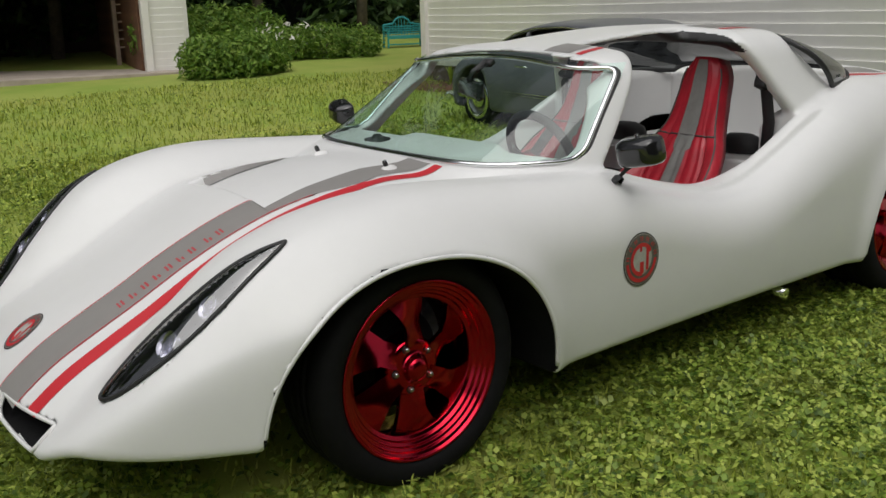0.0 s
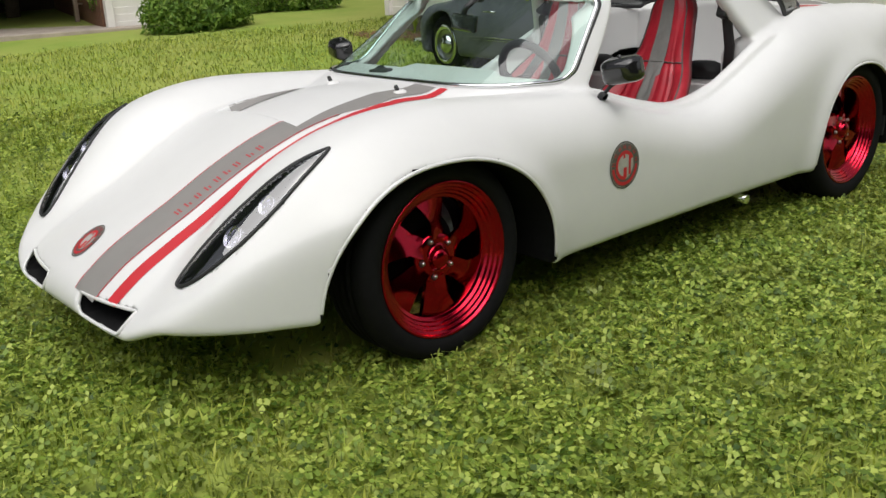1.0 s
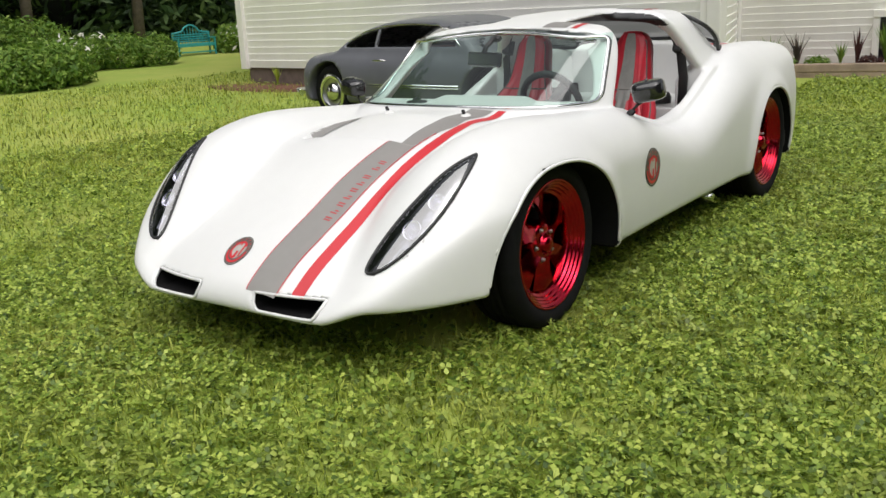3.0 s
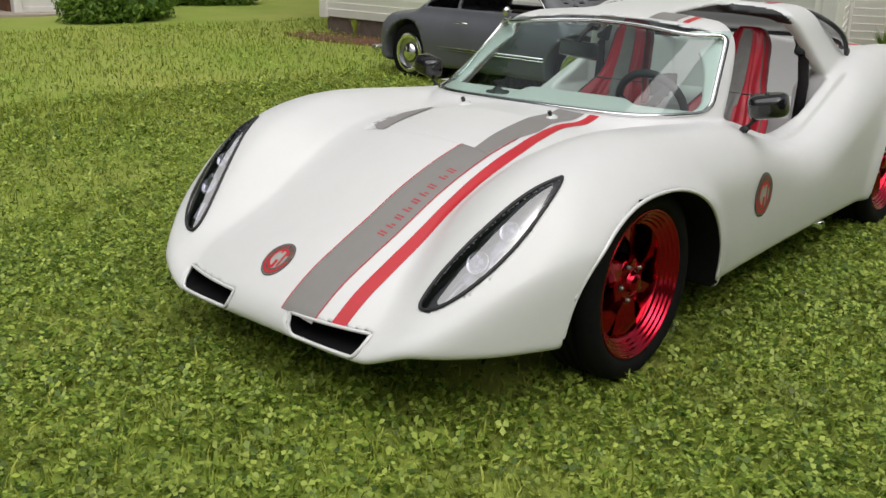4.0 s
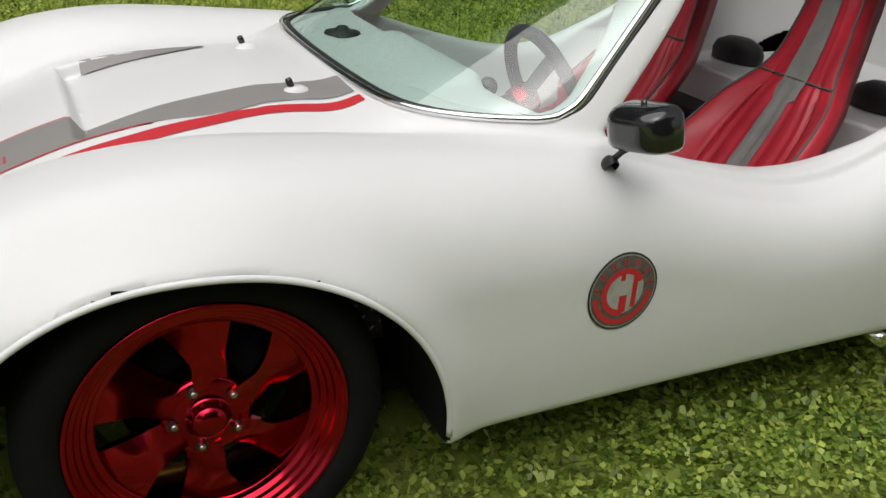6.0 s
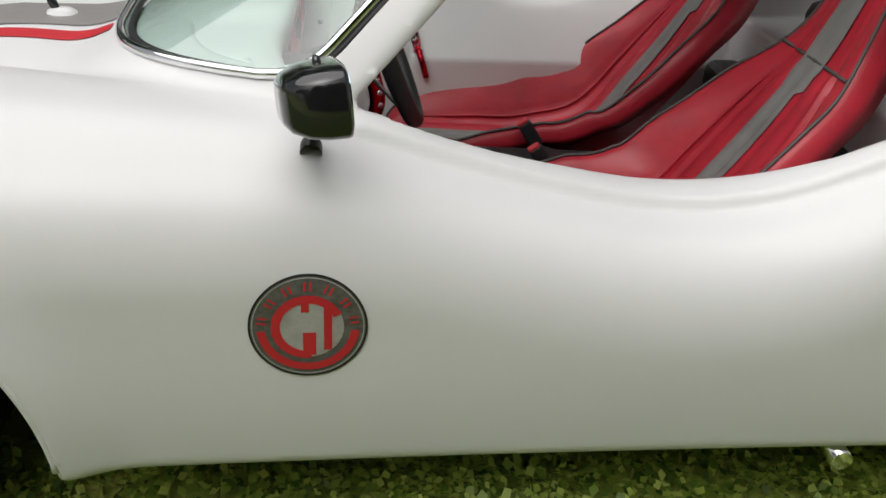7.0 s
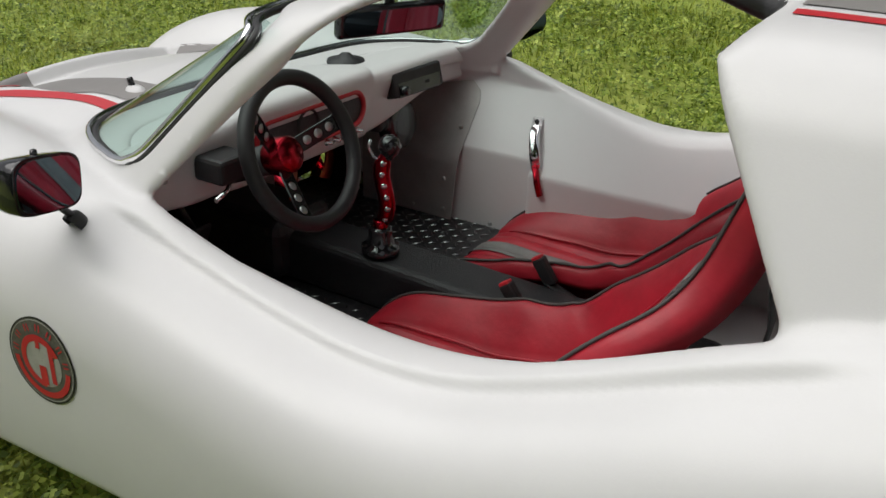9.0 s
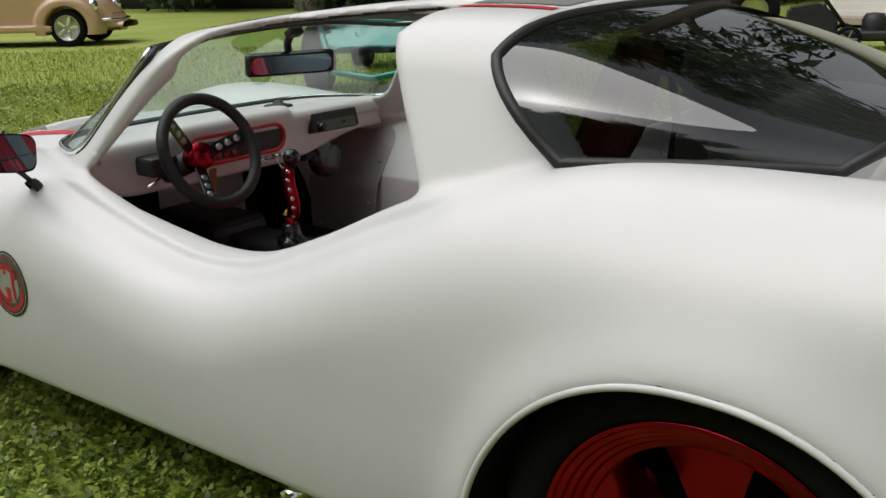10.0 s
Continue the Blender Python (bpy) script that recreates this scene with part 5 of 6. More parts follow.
for i, (a, b) in enumerate(((C1, C2), (C2, C3), (C3, C4), ((12.5, 8.6), C1))):
    d = Vector((b[0] - a[0], b[1] - a[1], 0))
    f = part("foundation_%d" % (i + 1), box((d.length, 0.20, 0.62), (d.length / 2, 0.13, 0.10), (0, 0, 0), 0.01), M_FOUND)
    f.matrix_world = pose(a[0], a[1], 0, 0, 0, math.degrees(math.atan2(d.y, d.x)))
    tagged(f, "brown stone foundation under the boards", "foundation", kind="structure")
for i, (c, z0) in enumerate(((C1, 0.38), (C2, 0.38), (C3, 0.30))):
    t = part("trim_%d" % (i + 1), box((0.13, 0.13, 4.55), (c[0], c[1], z0 + 2.27), (0, 0, -98), 0.006), M_TRIMW)
    tagged(t, "white painted corner board", "trim", kind="structure")
rf = part("roof_1", prism([(5.25, 0.35), (9.55, 1.65), (10.55, -6.9), (13.5, -6.9), (13.5, 9.0), (6.3, 8.4)], 0.2, pose(0, 0, 4.9)), M_ROOF)
tagged(rf, "grey shingled roof of the white house", "roof", kind="structure")

# planting bed along the third wall, with its timber edge and plants
BED_A, BED_B = Vector((8.95, 1.45, 0)), Vector((10.0, -6.5, 0))
bd = BED_B - BED_A
bang = math.degrees(math.atan2(bd.y, bd.x))
soil = part("soil", box((bd.length, 0.95, 0.12), (bd.length / 2, 0.50, 0.10), (0, 0, 0), 0.02), M_MULCH)
soil.matrix_world = pose(BED_A.x, BED_A.y, 0, 0, 0, bang)
tagged(soil, "dark soil of the planting bed by the house", "soil", kind="structure")
edge_bed = thing("bed_edging", "weathered pinkish timber edging of a planting bed", "edging")
for k in range(5):
    ln = bd.length / 5
    o = part("timber", box((ln - 0.012, 0.11, 0.10), (ln * (k + 0.5), 0, 0.175), (0, 0, 0), 0.012), M_TIMBER, edge_bed)
    o2 = part("timber", box((ln - 0.012, 0.12, 0.13), (ln * (k + 0.5) + 0.3, 0.01, 0.06), (0, 0, 0), 0.012), M_TIMBER, edge_bed)
edge_bed.matrix_world = pose(BED_A.x, BED_A.y, 0, 0, 0, bang)


def spiky_plant(x, y, h, n, seed, material, label, base=0.16):
    r = random.Random(seed)
    e = thing("border_plant", label, "plant", "plants of the border")
    bm = bmesh.new()
    for _ in range(n):
        a, l = r.uniform(0, 6.283), h * r.uniform(.6, 1.1)
        o = l * r.uniform(.1, .55)
        w = 0.008 + 0.05 * h * (0.12 if material is not M_LEAFP else 0.35) * r.random()
        dx, dy = math.cos(a), math.sin(a)
        pts = [(0, 0), (o * .3, l * .5), (o, l)]
        vs = []
        for q, (d, z) in enumerate(pts):
            ww = w * (1, 1.2, 0.1)[q]
            vs.append((bm.verts.new((x + dx * d - dy * ww, y + dy * d + dx * ww, base + z)), bm.verts.new((x + dx * d + dy * ww, y + dy * d - dx * ww, base + z))))
        for q in range(2):
            bm.faces.new((vs[q][0], vs[q][1], vs[q + 1][1], vs[q + 1][0]))
    part("leaves", bm, material, e)
    return e


rb = random.Random(8)
for k, (s, h, n, mt, lb) in enumerate(((0.20, 0.40, 50, M_LEAF, "spiky green garden grass"), (0.48, 0.46, 30, M_BARK, "dry twiggy shrub with bare stems"), (0.95, 0.30, 34, M_LEAF, "low green border plant"), (1.20, 0.50, 16, M_LEAFP, "dark purple broad-leaved plant"), (1.50, 0.52, 70, M_LEAF, "tall thin green reeds"), (1.85, 0.34, 40, M_LEAF, "low green border plant"), (2.05, 0.50, 18, M_LEAFP, "dark purple broad-leaved plant"), (2.30, 0.40, 50, M_LEAF, "spiky green garden grass"), (2.62, 0.30, 30, M_BARK, "dry twiggy shrub with bare stems"), (2.85, 0.42, 60, M_LEAF, "tall thin green reeds"), (3.35, 0.36, 50, M_LEAF, "spiky green garden grass"), (3.8, 0.5, 60, M_LEAF, "tall thin green reeds"), (4.4, 0.5, 18, M_LEAFP, "dark purple broad-leaved plant"))):
    p = BED_A + bd.normalized() * s + Vector((0.36 + 0.14 * (k % 3), 0.06, 0))
    spiky_plant(p.x, p.y, h * 0.9, n, 20 + k, mt, lb)
for k, (s, mt, lb) in enumerate(((0.35, M_LEAF, "low mound of green leaves"), (0.75, M_LEAF, "low mound of green leaves"), (1.35, M_LEAFP, "low mound of dark red leaves"), (1.70, M_LEAF, "low mound of green leaves"), (2.48, M_LEAF, "low mound of green leaves"))):
    p = BED_A + bd.normalized() * s + Vector((0.26, 0.04, 0))
    V, F = leaf_cloud([(p.x, p.y, 0.22)], [(0.13, 0.16, 0.08)], 420, 0.028, 90 + k)
    e = thing("border_plant", lb, "plant", "plants of the border")
    part("foliage", fast_mesh("foliage", V, F), mt, e)
for k, s in enumerate((2.9, 3.4, 1.95)):
    p = BED_A + bd.normalized() * s + Vector((0.30, 0.04, 0))
    V, F = leaf_cloud([(p.x, p.y, 0.21)], [(0.20, 0.30, 0.07)], 700, 0.030, 60 + k)
    e = thing("border_plant", "low mound of yellow-green leaves", "plant", "plants of the border")
    part("foliage", fast_mesh("foliage", V, F), M_LEAFY, e)
win = thing("window_1", "white framed basement window with dark panes", "window")
tagged(win, kind="structure")
wm = pose(C3[0], C3[1], 0, 0, 0, math.degrees(math.atan2(C4[1] - C3[1], C4[0] - C3[0])))
for nm, sz, at, mt in (("window_frame", (0.08, 0.06, 0.60), (1.72, -0.03, 0.45), M_TRIMW), ("window_frame", (0.08, 0.06, 0.60), (2.72, -0.03, 0.45), M_TRIMW), ("window_frame", (1.08, 0.07, 0.09), (2.22, -0.035, 0.76), M_TRIMW), ("window_sill", (1.15, 0.10, 0.05), (2.22, -0.05, 0.16), M_TRIMW), ("pane", (0.92, 0.02, 0.52), (2.22, -0.012, 0.46), M_BLACK), ("muntin", (0.03, 0.03, 0.55), (2.05, -0.03, 0.46), M_TRIMW), ("muntin", (0.03, 0.03, 0.55), (2.40, -0.03, 0.46), M_TRIMW)):
    part(nm, box(sz, at, (0, 0, 0), 0.004), mt, win).parent = win
win.matrix_world = wm
mulch = part("mulch_bed", lathe([(0, 0.05), (0.8, 0.045), (1.1, 0.02), (1.25, -0.04)], 40, pose(6.25, 7.5, 0.13) @ Matrix.Diagonal((0.42, 1.15, 1, 1))), M_MULCH)
tagged(mulch, "bare red-brown mulch at the house corner", "mulch", kind="structure")
spiky_plant(6.25, 7.0, 0.22, 30, 5, M_LEAFY, "pale variegated plant in the mulch", 0.2)

# garage with its open door, concrete apron and boarded inside
GA, GB = Vector((4.98, 12.42, 0)), Vector((-1.5, 13.75, 0))
gd = (GB - GA).normalized()
gm = pose(GA.x, GA.y, 0, 0, 0, math.degrees(math.atan2(gd.y, gd.x)) + 180)
gln = (GB - GA).length


def garage_wall(nm, s0, s1, z0, z1):
    a, b = GA + gd * s1, GA + gd * s0
    return board_wall(nm, (a.x, a.y), (b.x, b.y), z0, z1, 0.115, M_SIDING, 4)


garage_wall("wall_5", 0.0, 0.62, 0.22, 3.6)
garage_wall("wall_6", 4.4, gln, 0.22, 3.6)
garage_wall("wall_7", 0.62, 4.4, 2.5, 3.6)
gin = gd.cross(Vector((0, 0, 1)))
gin = -gin if gin.y < 0 else gin
for i, s in enumerate((0.62, 4.4)):
    p = GA + gd * s
    t = part("trim_%d" % (i + 5), box((0.12, 0.20, 2.35), (p.x, p.y, 1.35), (0, 0, math.degrees(math.atan2(gd.y, gd.x))), 0.006), M_TRIMW)
    tagged(t, "white painted door post of the garage", "trim", kind="structure")
side = part("wall_8", box((0.14, 6.0, 3.3), (0, 0, 0), (0, 0, 0), 0.0), M_SIDING)
q = GA + gin * 3.05
side.matrix_world = pose(q.x, q.y, 1.9, 0, 0, math.degrees(math.atan2(gd.y, gd.x)))
tagged(side, "white side wall of the garage", "wall", kind="structure")
inner_wall = part("wall_9", box((0.05, 5.6, 2.9), (0, 0, 0), (0, 0, 0), 0.0), M_WOODB)
q = GA + gd * 0.66 + gin * 2.95
inner_wall.matrix_world = pose(q.x, q.y, 1.65, 0, 0, math.degrees(math.atan2(gd.y, gd.x)))
tagged(inner_wall, "brown boarded inside wall of the garage", "wall", kind="structure")
for k in range(34):
    q = GA + gd * 0.70 + gin * (0.25 + 0.165 * k)
    o = part("board", box((0.025, 0.155, 2.85), (0, 0, 0), (0, 0, 0), 0.004), M_WOODB, inner_wall)
    o.matrix_world = pose(q.x, q.y, 1.65, 0, 0, math.degrees(math.atan2(gd.y, gd.x)))
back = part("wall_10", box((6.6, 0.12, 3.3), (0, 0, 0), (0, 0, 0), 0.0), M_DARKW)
q = GA + gd * 3.2 + gin * 6.0
back.matrix_world = pose(q.x, q.y, 1.9, 0, 0, math.degrees(math.atan2(gd.y, gd.x)))
tagged(back, "dark boarded back wall of the garage", "wall", kind="structure")
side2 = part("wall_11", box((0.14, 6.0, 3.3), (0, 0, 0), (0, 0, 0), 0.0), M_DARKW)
q = GB + gin * 3.05
side2.matrix_world = pose(q.x, q.y, 1.9, 0, 0, math.degrees(math.atan2(gd.y, gd.x)))
tagged(side2, "far side wall of the garage", "wall", kind="structure")
q = GA + gd * 3.2 + gin * 3.0
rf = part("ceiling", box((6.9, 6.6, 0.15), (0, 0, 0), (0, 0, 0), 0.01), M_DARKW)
rf.matrix_world = pose(q.x, q.y, 3.65, 0, 0, math.degrees(math.atan2(gd.y, gd.x)))
tagged(rf, "dark ceiling and roof of the garage", "ceiling", kind="structure")
fl_g = part("floor", box((6.6, 6.6, 0.10), (0, 0, 0), (0, 0, 0), 0.01), M_CONC)
q = GA + gd * 3.1 + gin * 2.75
fl_g.matrix_world = pose(q.x, q.y, 0.215, 0, 0, math.degrees(math.atan2(gd.y, gd.x)))
tagged(fl_g, "worn concrete garage floor and apron", "floor", kind="structure")
bik = thing("stored_machine", "dark machine standing deep in the garage", "machine")
q = GA + gd * 3.1 + gin * 4.2
part("frame", tube([(q.x, q.y, 0.5), (q.x + .3, q.y, 1.3), (q.x + .35, q.y, 1.5)], 0.05, 8), M_BLACKM, bik)
part("deck", box((1.2, 0.6, 0.35), (q.x - 0.3, q.y, 0.50), (0, 0, 10), 0.06), M_BLACKM, bik)
for dx in (-0.7, 0.1):
    part("wheel", lathe([(0.0, 0.05), (0.16, 0.05), (0.19, 0.02), (0.19, -0.02), (0.16, -0.05), (0, -0.05)], 24, pose(q.x + dx, q.y - 0.32, 0.45, 90, 0, 0)), M_RUBBER, bik)

# hedges, bench, woods
shrub("round_bush", "dense rounded green bush beside the garage", [(4.72, 10.85, 0.46), (5.20, 10.75, 0.48), (5.55, 10.95, 0.46)], [(0.55, 0.50, 0.40), (0.55, 0.52, 0.42), (0.50, 0.45, 0.38)], 9000, 0.050, 1)
shrub("hedge", "loose pale green hedge of garden perennials", [(6.6, 12.9, 0.55), (7.1, 12.65, 0.56), (7.65, 12.35, 0.57), (8.15, 12.05, 0.55)], [(0.5, 0.5, 0.38), (0.55, 0.5, 0.38), (0.5, 0.5, 0.38), (0.42, 0.42, 0.34)], 9000, 0.045, 2, M_LEAF, "hedge")
shrub("back_shrub", "bright green shrub behind the bush", [(5.0, 13.2, 0.75), (5.9, 13.6, 0.80), (6.9, 14.0, 0.8)], [(0.7, 0.6, 0.50), (0.8, 0.7, 0.55), (0.8, 0.6, 0.5)], 6000, 0.06, 3)
shrub("peony_bush", "leafy bush with white flowers by the house", [(10.7, 12.7, 0.62), (11.4, 12.4, 0.62)], [(0.55, 0.5, 0.38), (0.6, 0.5, 0.38)], 4000, 0.06, 4)
V, F = leaf_cloud([(10.6, 12.4, 0.72), (6.9, 12.4, 0.80)], [(0.6, 0.4, 0.28), (0.8, 0.4, 0.2)], 80, 0.06, 41)
fw = thing("flowers", "white peony flowers among the leaves", "flowers")
tagged(fw, kind="stuff")
part("petals", fast_mesh("petals", V, F), M_PETAL, fw)


def bench(x, y, rz):
    z = float(ground_z(np.array(x), np.array(y)))
    b = thing("garden_bench", "teal painted wooden garden bench with an arched back", "bench")
    for dx in (-0.74, 0.74):
        part("front_leg", box((0.06, 0.06, 0.62), (dx, -0.25, 0.31), (0, 0, 0), 0.006), M_TEAL, b)
        part("back_leg", box((0.06, 0.06, 0.85), (dx, 0.25, 0.425), (0, 0, 0), 0.006), M_TEAL, b)
        part("arm", box((0.08, 0.60, 0.05), (dx, 0, 0.63), (0, 0, 0), 0.01), M_TEAL, b)
    for k in range(5):
        part("seat_slat", box((1.5, 0.085, 0.03), (0, -0.22 + 0.105 * k, 0.43), (0, 0, 0), 0.006), M_TEAL, b)
    part("front_rail", box((1.45, 0.035, 0.09), (0, -0.25, 0.37), (0, 0, 0), 0.006), M_TEAL, b)
    part("stretcher", box((1.45, 0.05, 0.05), (0, -0.20, 0.12), (0, 0, 0), 0.006), M_TEAL, b)
    for k in range(4):
        part("back_rail", box((1.45, 0.03, 0.045), (0, 0.26, 0.52 + 0.085 * k), (0, 0, 0), 0.005), M_TEAL, b)
    arch = [(-0.76, 0.26, 0.83), (-0.5, 0.26, 0.86), (-0.34, 0.26, 0.90), (-0.26, 0.26, 1.02), (-0.13, 0.26, 1.10), (0, 0.26, 1.125), (0.13, 0.26, 1.10), (0.26, 0.26, 1.02), (0.34, 0.26, 0.90), (0.5, 0.26, 0.86), (0.76, 0.26, 0.83)]
    part("crest_rail", tube(arch, 0.035, 8), M_TEAL, b)
    for k in range(9):
        part("back_slat", box((0.03, 0.02, 0.52 + (0.14 if abs(k - 4) < 2 else 0)), (-0.48 + 0.12 * k, 0.27, 0.66 + (0.07 if abs(k - 4) < 2 else 0)), (0, 0, 0), 0.004), M_TEAL, b)
    b.matrix_world = pose(x, y, z, 0, 0, rz) @ Matrix.Scale(0.53, 4)
    return b


bench(9.85, 13.05, -15)
trellis = thing("garden_trellis", "weathered wooden lattice arch among the shrubs", "trellis")
for dx in (0, 0.55):
    part("post", box((0.07, 0.07, 2.5), (4.55 + dx, 14.5 - 0.1 * dx, 1.4), (0, 0, 0), 0.005), M_TIMBER, trellis)
for k in range(14):
    part("slat", box((0.52, 0.02, 0.03), (4.82, 14.45, 0.6 + 0.15 * k), (0, 0, -10), 0.003), M_TIMBER, trellis)
for k in range(3):
    part("slat", box((0.03, 0.02, 2.1), (4.69 + 0.13 * k, 14.47, 1.6), (0, 0, 0), 0.003), M_TIMBER, trellis)
cs, rs = [], []
rw_ = random.Random(4)
for k in range(40):
    s = k / 39
    cs.append((3.2 + 17 * s + rw_.uniform(-1, 1), 19.5 - 3.0 * s + rw_.uniform(-1.2, 1.2), rw_.uniform(0.8, 4.8)))
    rs.append((rw_.uniform(1.0, 1.9), rw_.uniform(0.8, 1.4), rw_.uniform(0.8, 1.5)))
V, F = leaf_cloud(cs, rs, 26000, 0.17, 11, shell=0.3)
wd = thing("woodland", "dense dark green wood behind the garden", "woods")
tagged(wd, kind="stuff")
part("leaves", fast_mesh("leaves", V, F), M_LEAFD, wd)
# Near-black box behind the leaves paints in the wood's deep shade.
part("shade_bank", box((22, 1.5, 5.0), (11.5, 20.0, 2.5), (0, 0, -9), 0.3), mat("wood_shade_black", (0.012, 0.016, 0.008), 0.95, var=0.5, scale=1.5), wd)
for k, (x, y) in enumerate(((6.2, 17.2), (8.6, 17.0), (4.2, 17.0), (11.0, 16.4))):
    part("stem", tube([(x, y, 0.2), (x + 0.1, y, 2.5), (x + 0.25, y, 6)], [0.14, 0.11, 0.06], 8), M_BARK, wd)

# woods and a hedge on the far side, seen past the car
cs, rs = [], []
for k in range(46):
    s = k / 45
    cs.append((-34 + 33 * s + rw_.uniform(-1, 1), 17.0 + 4 * s + rw_.uniform(-1.5, 1.5), rw_.uniform(0.5, 5.5)))
    rs.append((rw_.uniform(1.3, 2.2), rw_.uniform(1.0, 1.8), rw_.uniform(1.0, 1.8)))
V, F = leaf_cloud(cs, rs, 26000, 0.20, 12, shell=0.3)
wd = thing("woodland", "dark green hedge and wood along the lawn", "woods")
tagged(wd, kind="stuff")
part("leaves", fast_mesh("leaves", V, F), M_LEAFD, wd)
# The same shade-coloured box, set behind this wood.
part("shade_bank", box((36, 1.5, 5.0), (-17, 20.6, 2.4), (0, 0, 7), 0.3), bpy.data.materials["wood_shade_black"], wd)
# Wood out of view, added to keep side light off the near flank.
cs, rs = [], []
for k in range(26):
    cs.append((-3.5 + 0.44 * k + rw_.uniform(-0.6, 0.6), -9.6 + rw_.uniform(-1.0, 1.0), rw_.uniform(0.8, 6.0)))
    rs.append((rw_.uniform(1.2, 1.9), rw_.uniform(0.9, 1.4), rw_.uniform(1.0, 1.6)))
V, F = leaf_cloud(cs, rs, 15000, 0.20, 13, shell=0.3)
wd = thing("woodland", "unseen dark green wood added to shade the car's near flank", "woods")
tagged(wd, kind="stuff")
part("leaves", fast_mesh("leaves", V, F), M_LEAFD, wd)
# Unseen near-black box that blocks light low on this side.
part("shade_bank", box((11, 1.2, 6.0), (2.0, -10.6, 2.9), (0, 0, 0), 0.3), bpy.data.materials["wood_shade_black"], wd)
# More trees out of view, for glass reflections and shade on the flank.
for k in range(11):
    a = 2 * math.pi * k / 11
    x, y = 0.5 + 10.5 * math.cos(math.pi + a * 0.5), -4.5 + 6.0 * math.sin(math.pi + a * 0.5)
    if x > 6.0:
        continue
    if x < -2.0:
        x, y = x - 6.0, y - 7.0
    tree("garden_tree", x, y, 7.0 + 2.5 * ((k * 7) % 5) / 5, 2.0 + 0.5 * (k % 3), 70 + k, 3800, 0.17)
for k, (x, y, h) in enumerate(((-4.5, 18.5, 19), (1.5, 21.5, 20), (-11.0, 18.0, 18), (-18.0, 19.0, 18), (8.5, 20.5, 19), (15.0, 19.5, 18))):
    tree("woodland_tree", x, y, h, 4.6, 170 + k, 6500, 0.34, None, "tall dark broadleaf tree of the wood")


# ---- parked cars beyond ----
M_GREYCAR = mat("satin_dark_grey_paint", (0.105, 0.108, 0.122), 0.38, var=0.12, scale=3, coat=0.2)


def old_coupe(x, y, z):
    """Positive inside a low rounded coupe; x forward, wheels at -1.2 and 1.2."""
    a = np.abs(y)
    xa = x
    x = np.where(x < -1.2, -1.2 + (x + 1.2) * 1.45, x)
    top = curve([-2.1, -1.95, -1.6, -1.2, -0.7, 0.0, 0.6, 1.2, 1.7, 2.0, 2.1], [0.52, 0.68, 0.755, 0.785, 0.785, 0.775, 0.775, 0.74, 0.68, 0.58, 0.45])(x) - 0.10 * a * a
    wid = curve([-2.1, -1.9, -1.5, -1.0, 0.0, 1.0, 1.6, 1.95, 2.1], [0.60, 0.74, 0.80, 0.82, 0.80, 0.80, 0.76, 0.62, 0.45])(x)
    wid = wid - 0.5 * np.maximum(0.40 - z, 0) ** 2 - 0.05 * step(0.45, 0.75, z) + 0.02 * np.exp(-(((x + 1.25) / 0.45) ** 2)) * step(0.2, 0.5, z)
    f = smin(top - z, wid - a, 0.16)
    f = smin(f, z - 0.20, 0.06)
    f = smin(smin(f, xa + 1.84, 0.16), 2.08 - xa, 0.12)
    roof = curve([-1.30, -1.08, -0.74, -0.36, 0.02, 0.36, 0.6, 0.9, 1.05], [0.72, 0.88, 1.02, 1.088, 1.10, 1.088, 1.035, 0.87, 0.72])(x) - 0.12 * a * a
    side = 0.70 - 0.42 * (z - 0.72)

    def hull(t):
        return smin(roof - z - t, (side - a) * 0.9 - t, 0.10)

    cab = np.minimum(np.minimum(np.minimum(hull(0.0), z - 0.6), -hull(0.04)), np.minimum(x + 1.42, 1.02 - x))
    win_ = np.minimum(np.minimum(z - 0.80, roof - 0.050 - z), np.minimum(0.70 - 0.75 * (z - 0.8) - x, x + 1.13 - 1.15 * (z - 0.80)))
    win_ = np.minimum(win_, np.maximum(np.abs(x + 0.50) - 0.016, -np.inf))
    cab = smin(cab, -np.minimum(win_, a - 0.40), 0.012)
    scr = np.minimum(np.minimum(z - 0.79, roof - 0.03 - z), 0.56 - 0.45 * (z - 0.8) - a)
    cab = smin(cab, -np.minimum(scr, np.maximum(x - 0.55, -0.56 - x)), 0.02)
    f = smin(f, -np.minimum(np.minimum(hull(0.04), z - 0.45), np.minimum(x + 1.1, 0.75 - x)), 0.02)
    f = smax(f, cab, 0.03)
    for xc in (-1.2, 1.2):
        f = smin(f, -np.minimum(0.345 - np.hypot(xa - xc, z - 0.31), a - 0.52), 0.02)
    return f


gh = thing("parked_coupe", "dark grey satin rounded coupe parked on the lawn", "car")
P, Q = skin(old_coupe, (-2.14, -0.86, 0.14), (2.14, 0.0, 1.18), 0.026)
part("body", fast_mesh("body", P, Q), M_GREYCAR, gh)
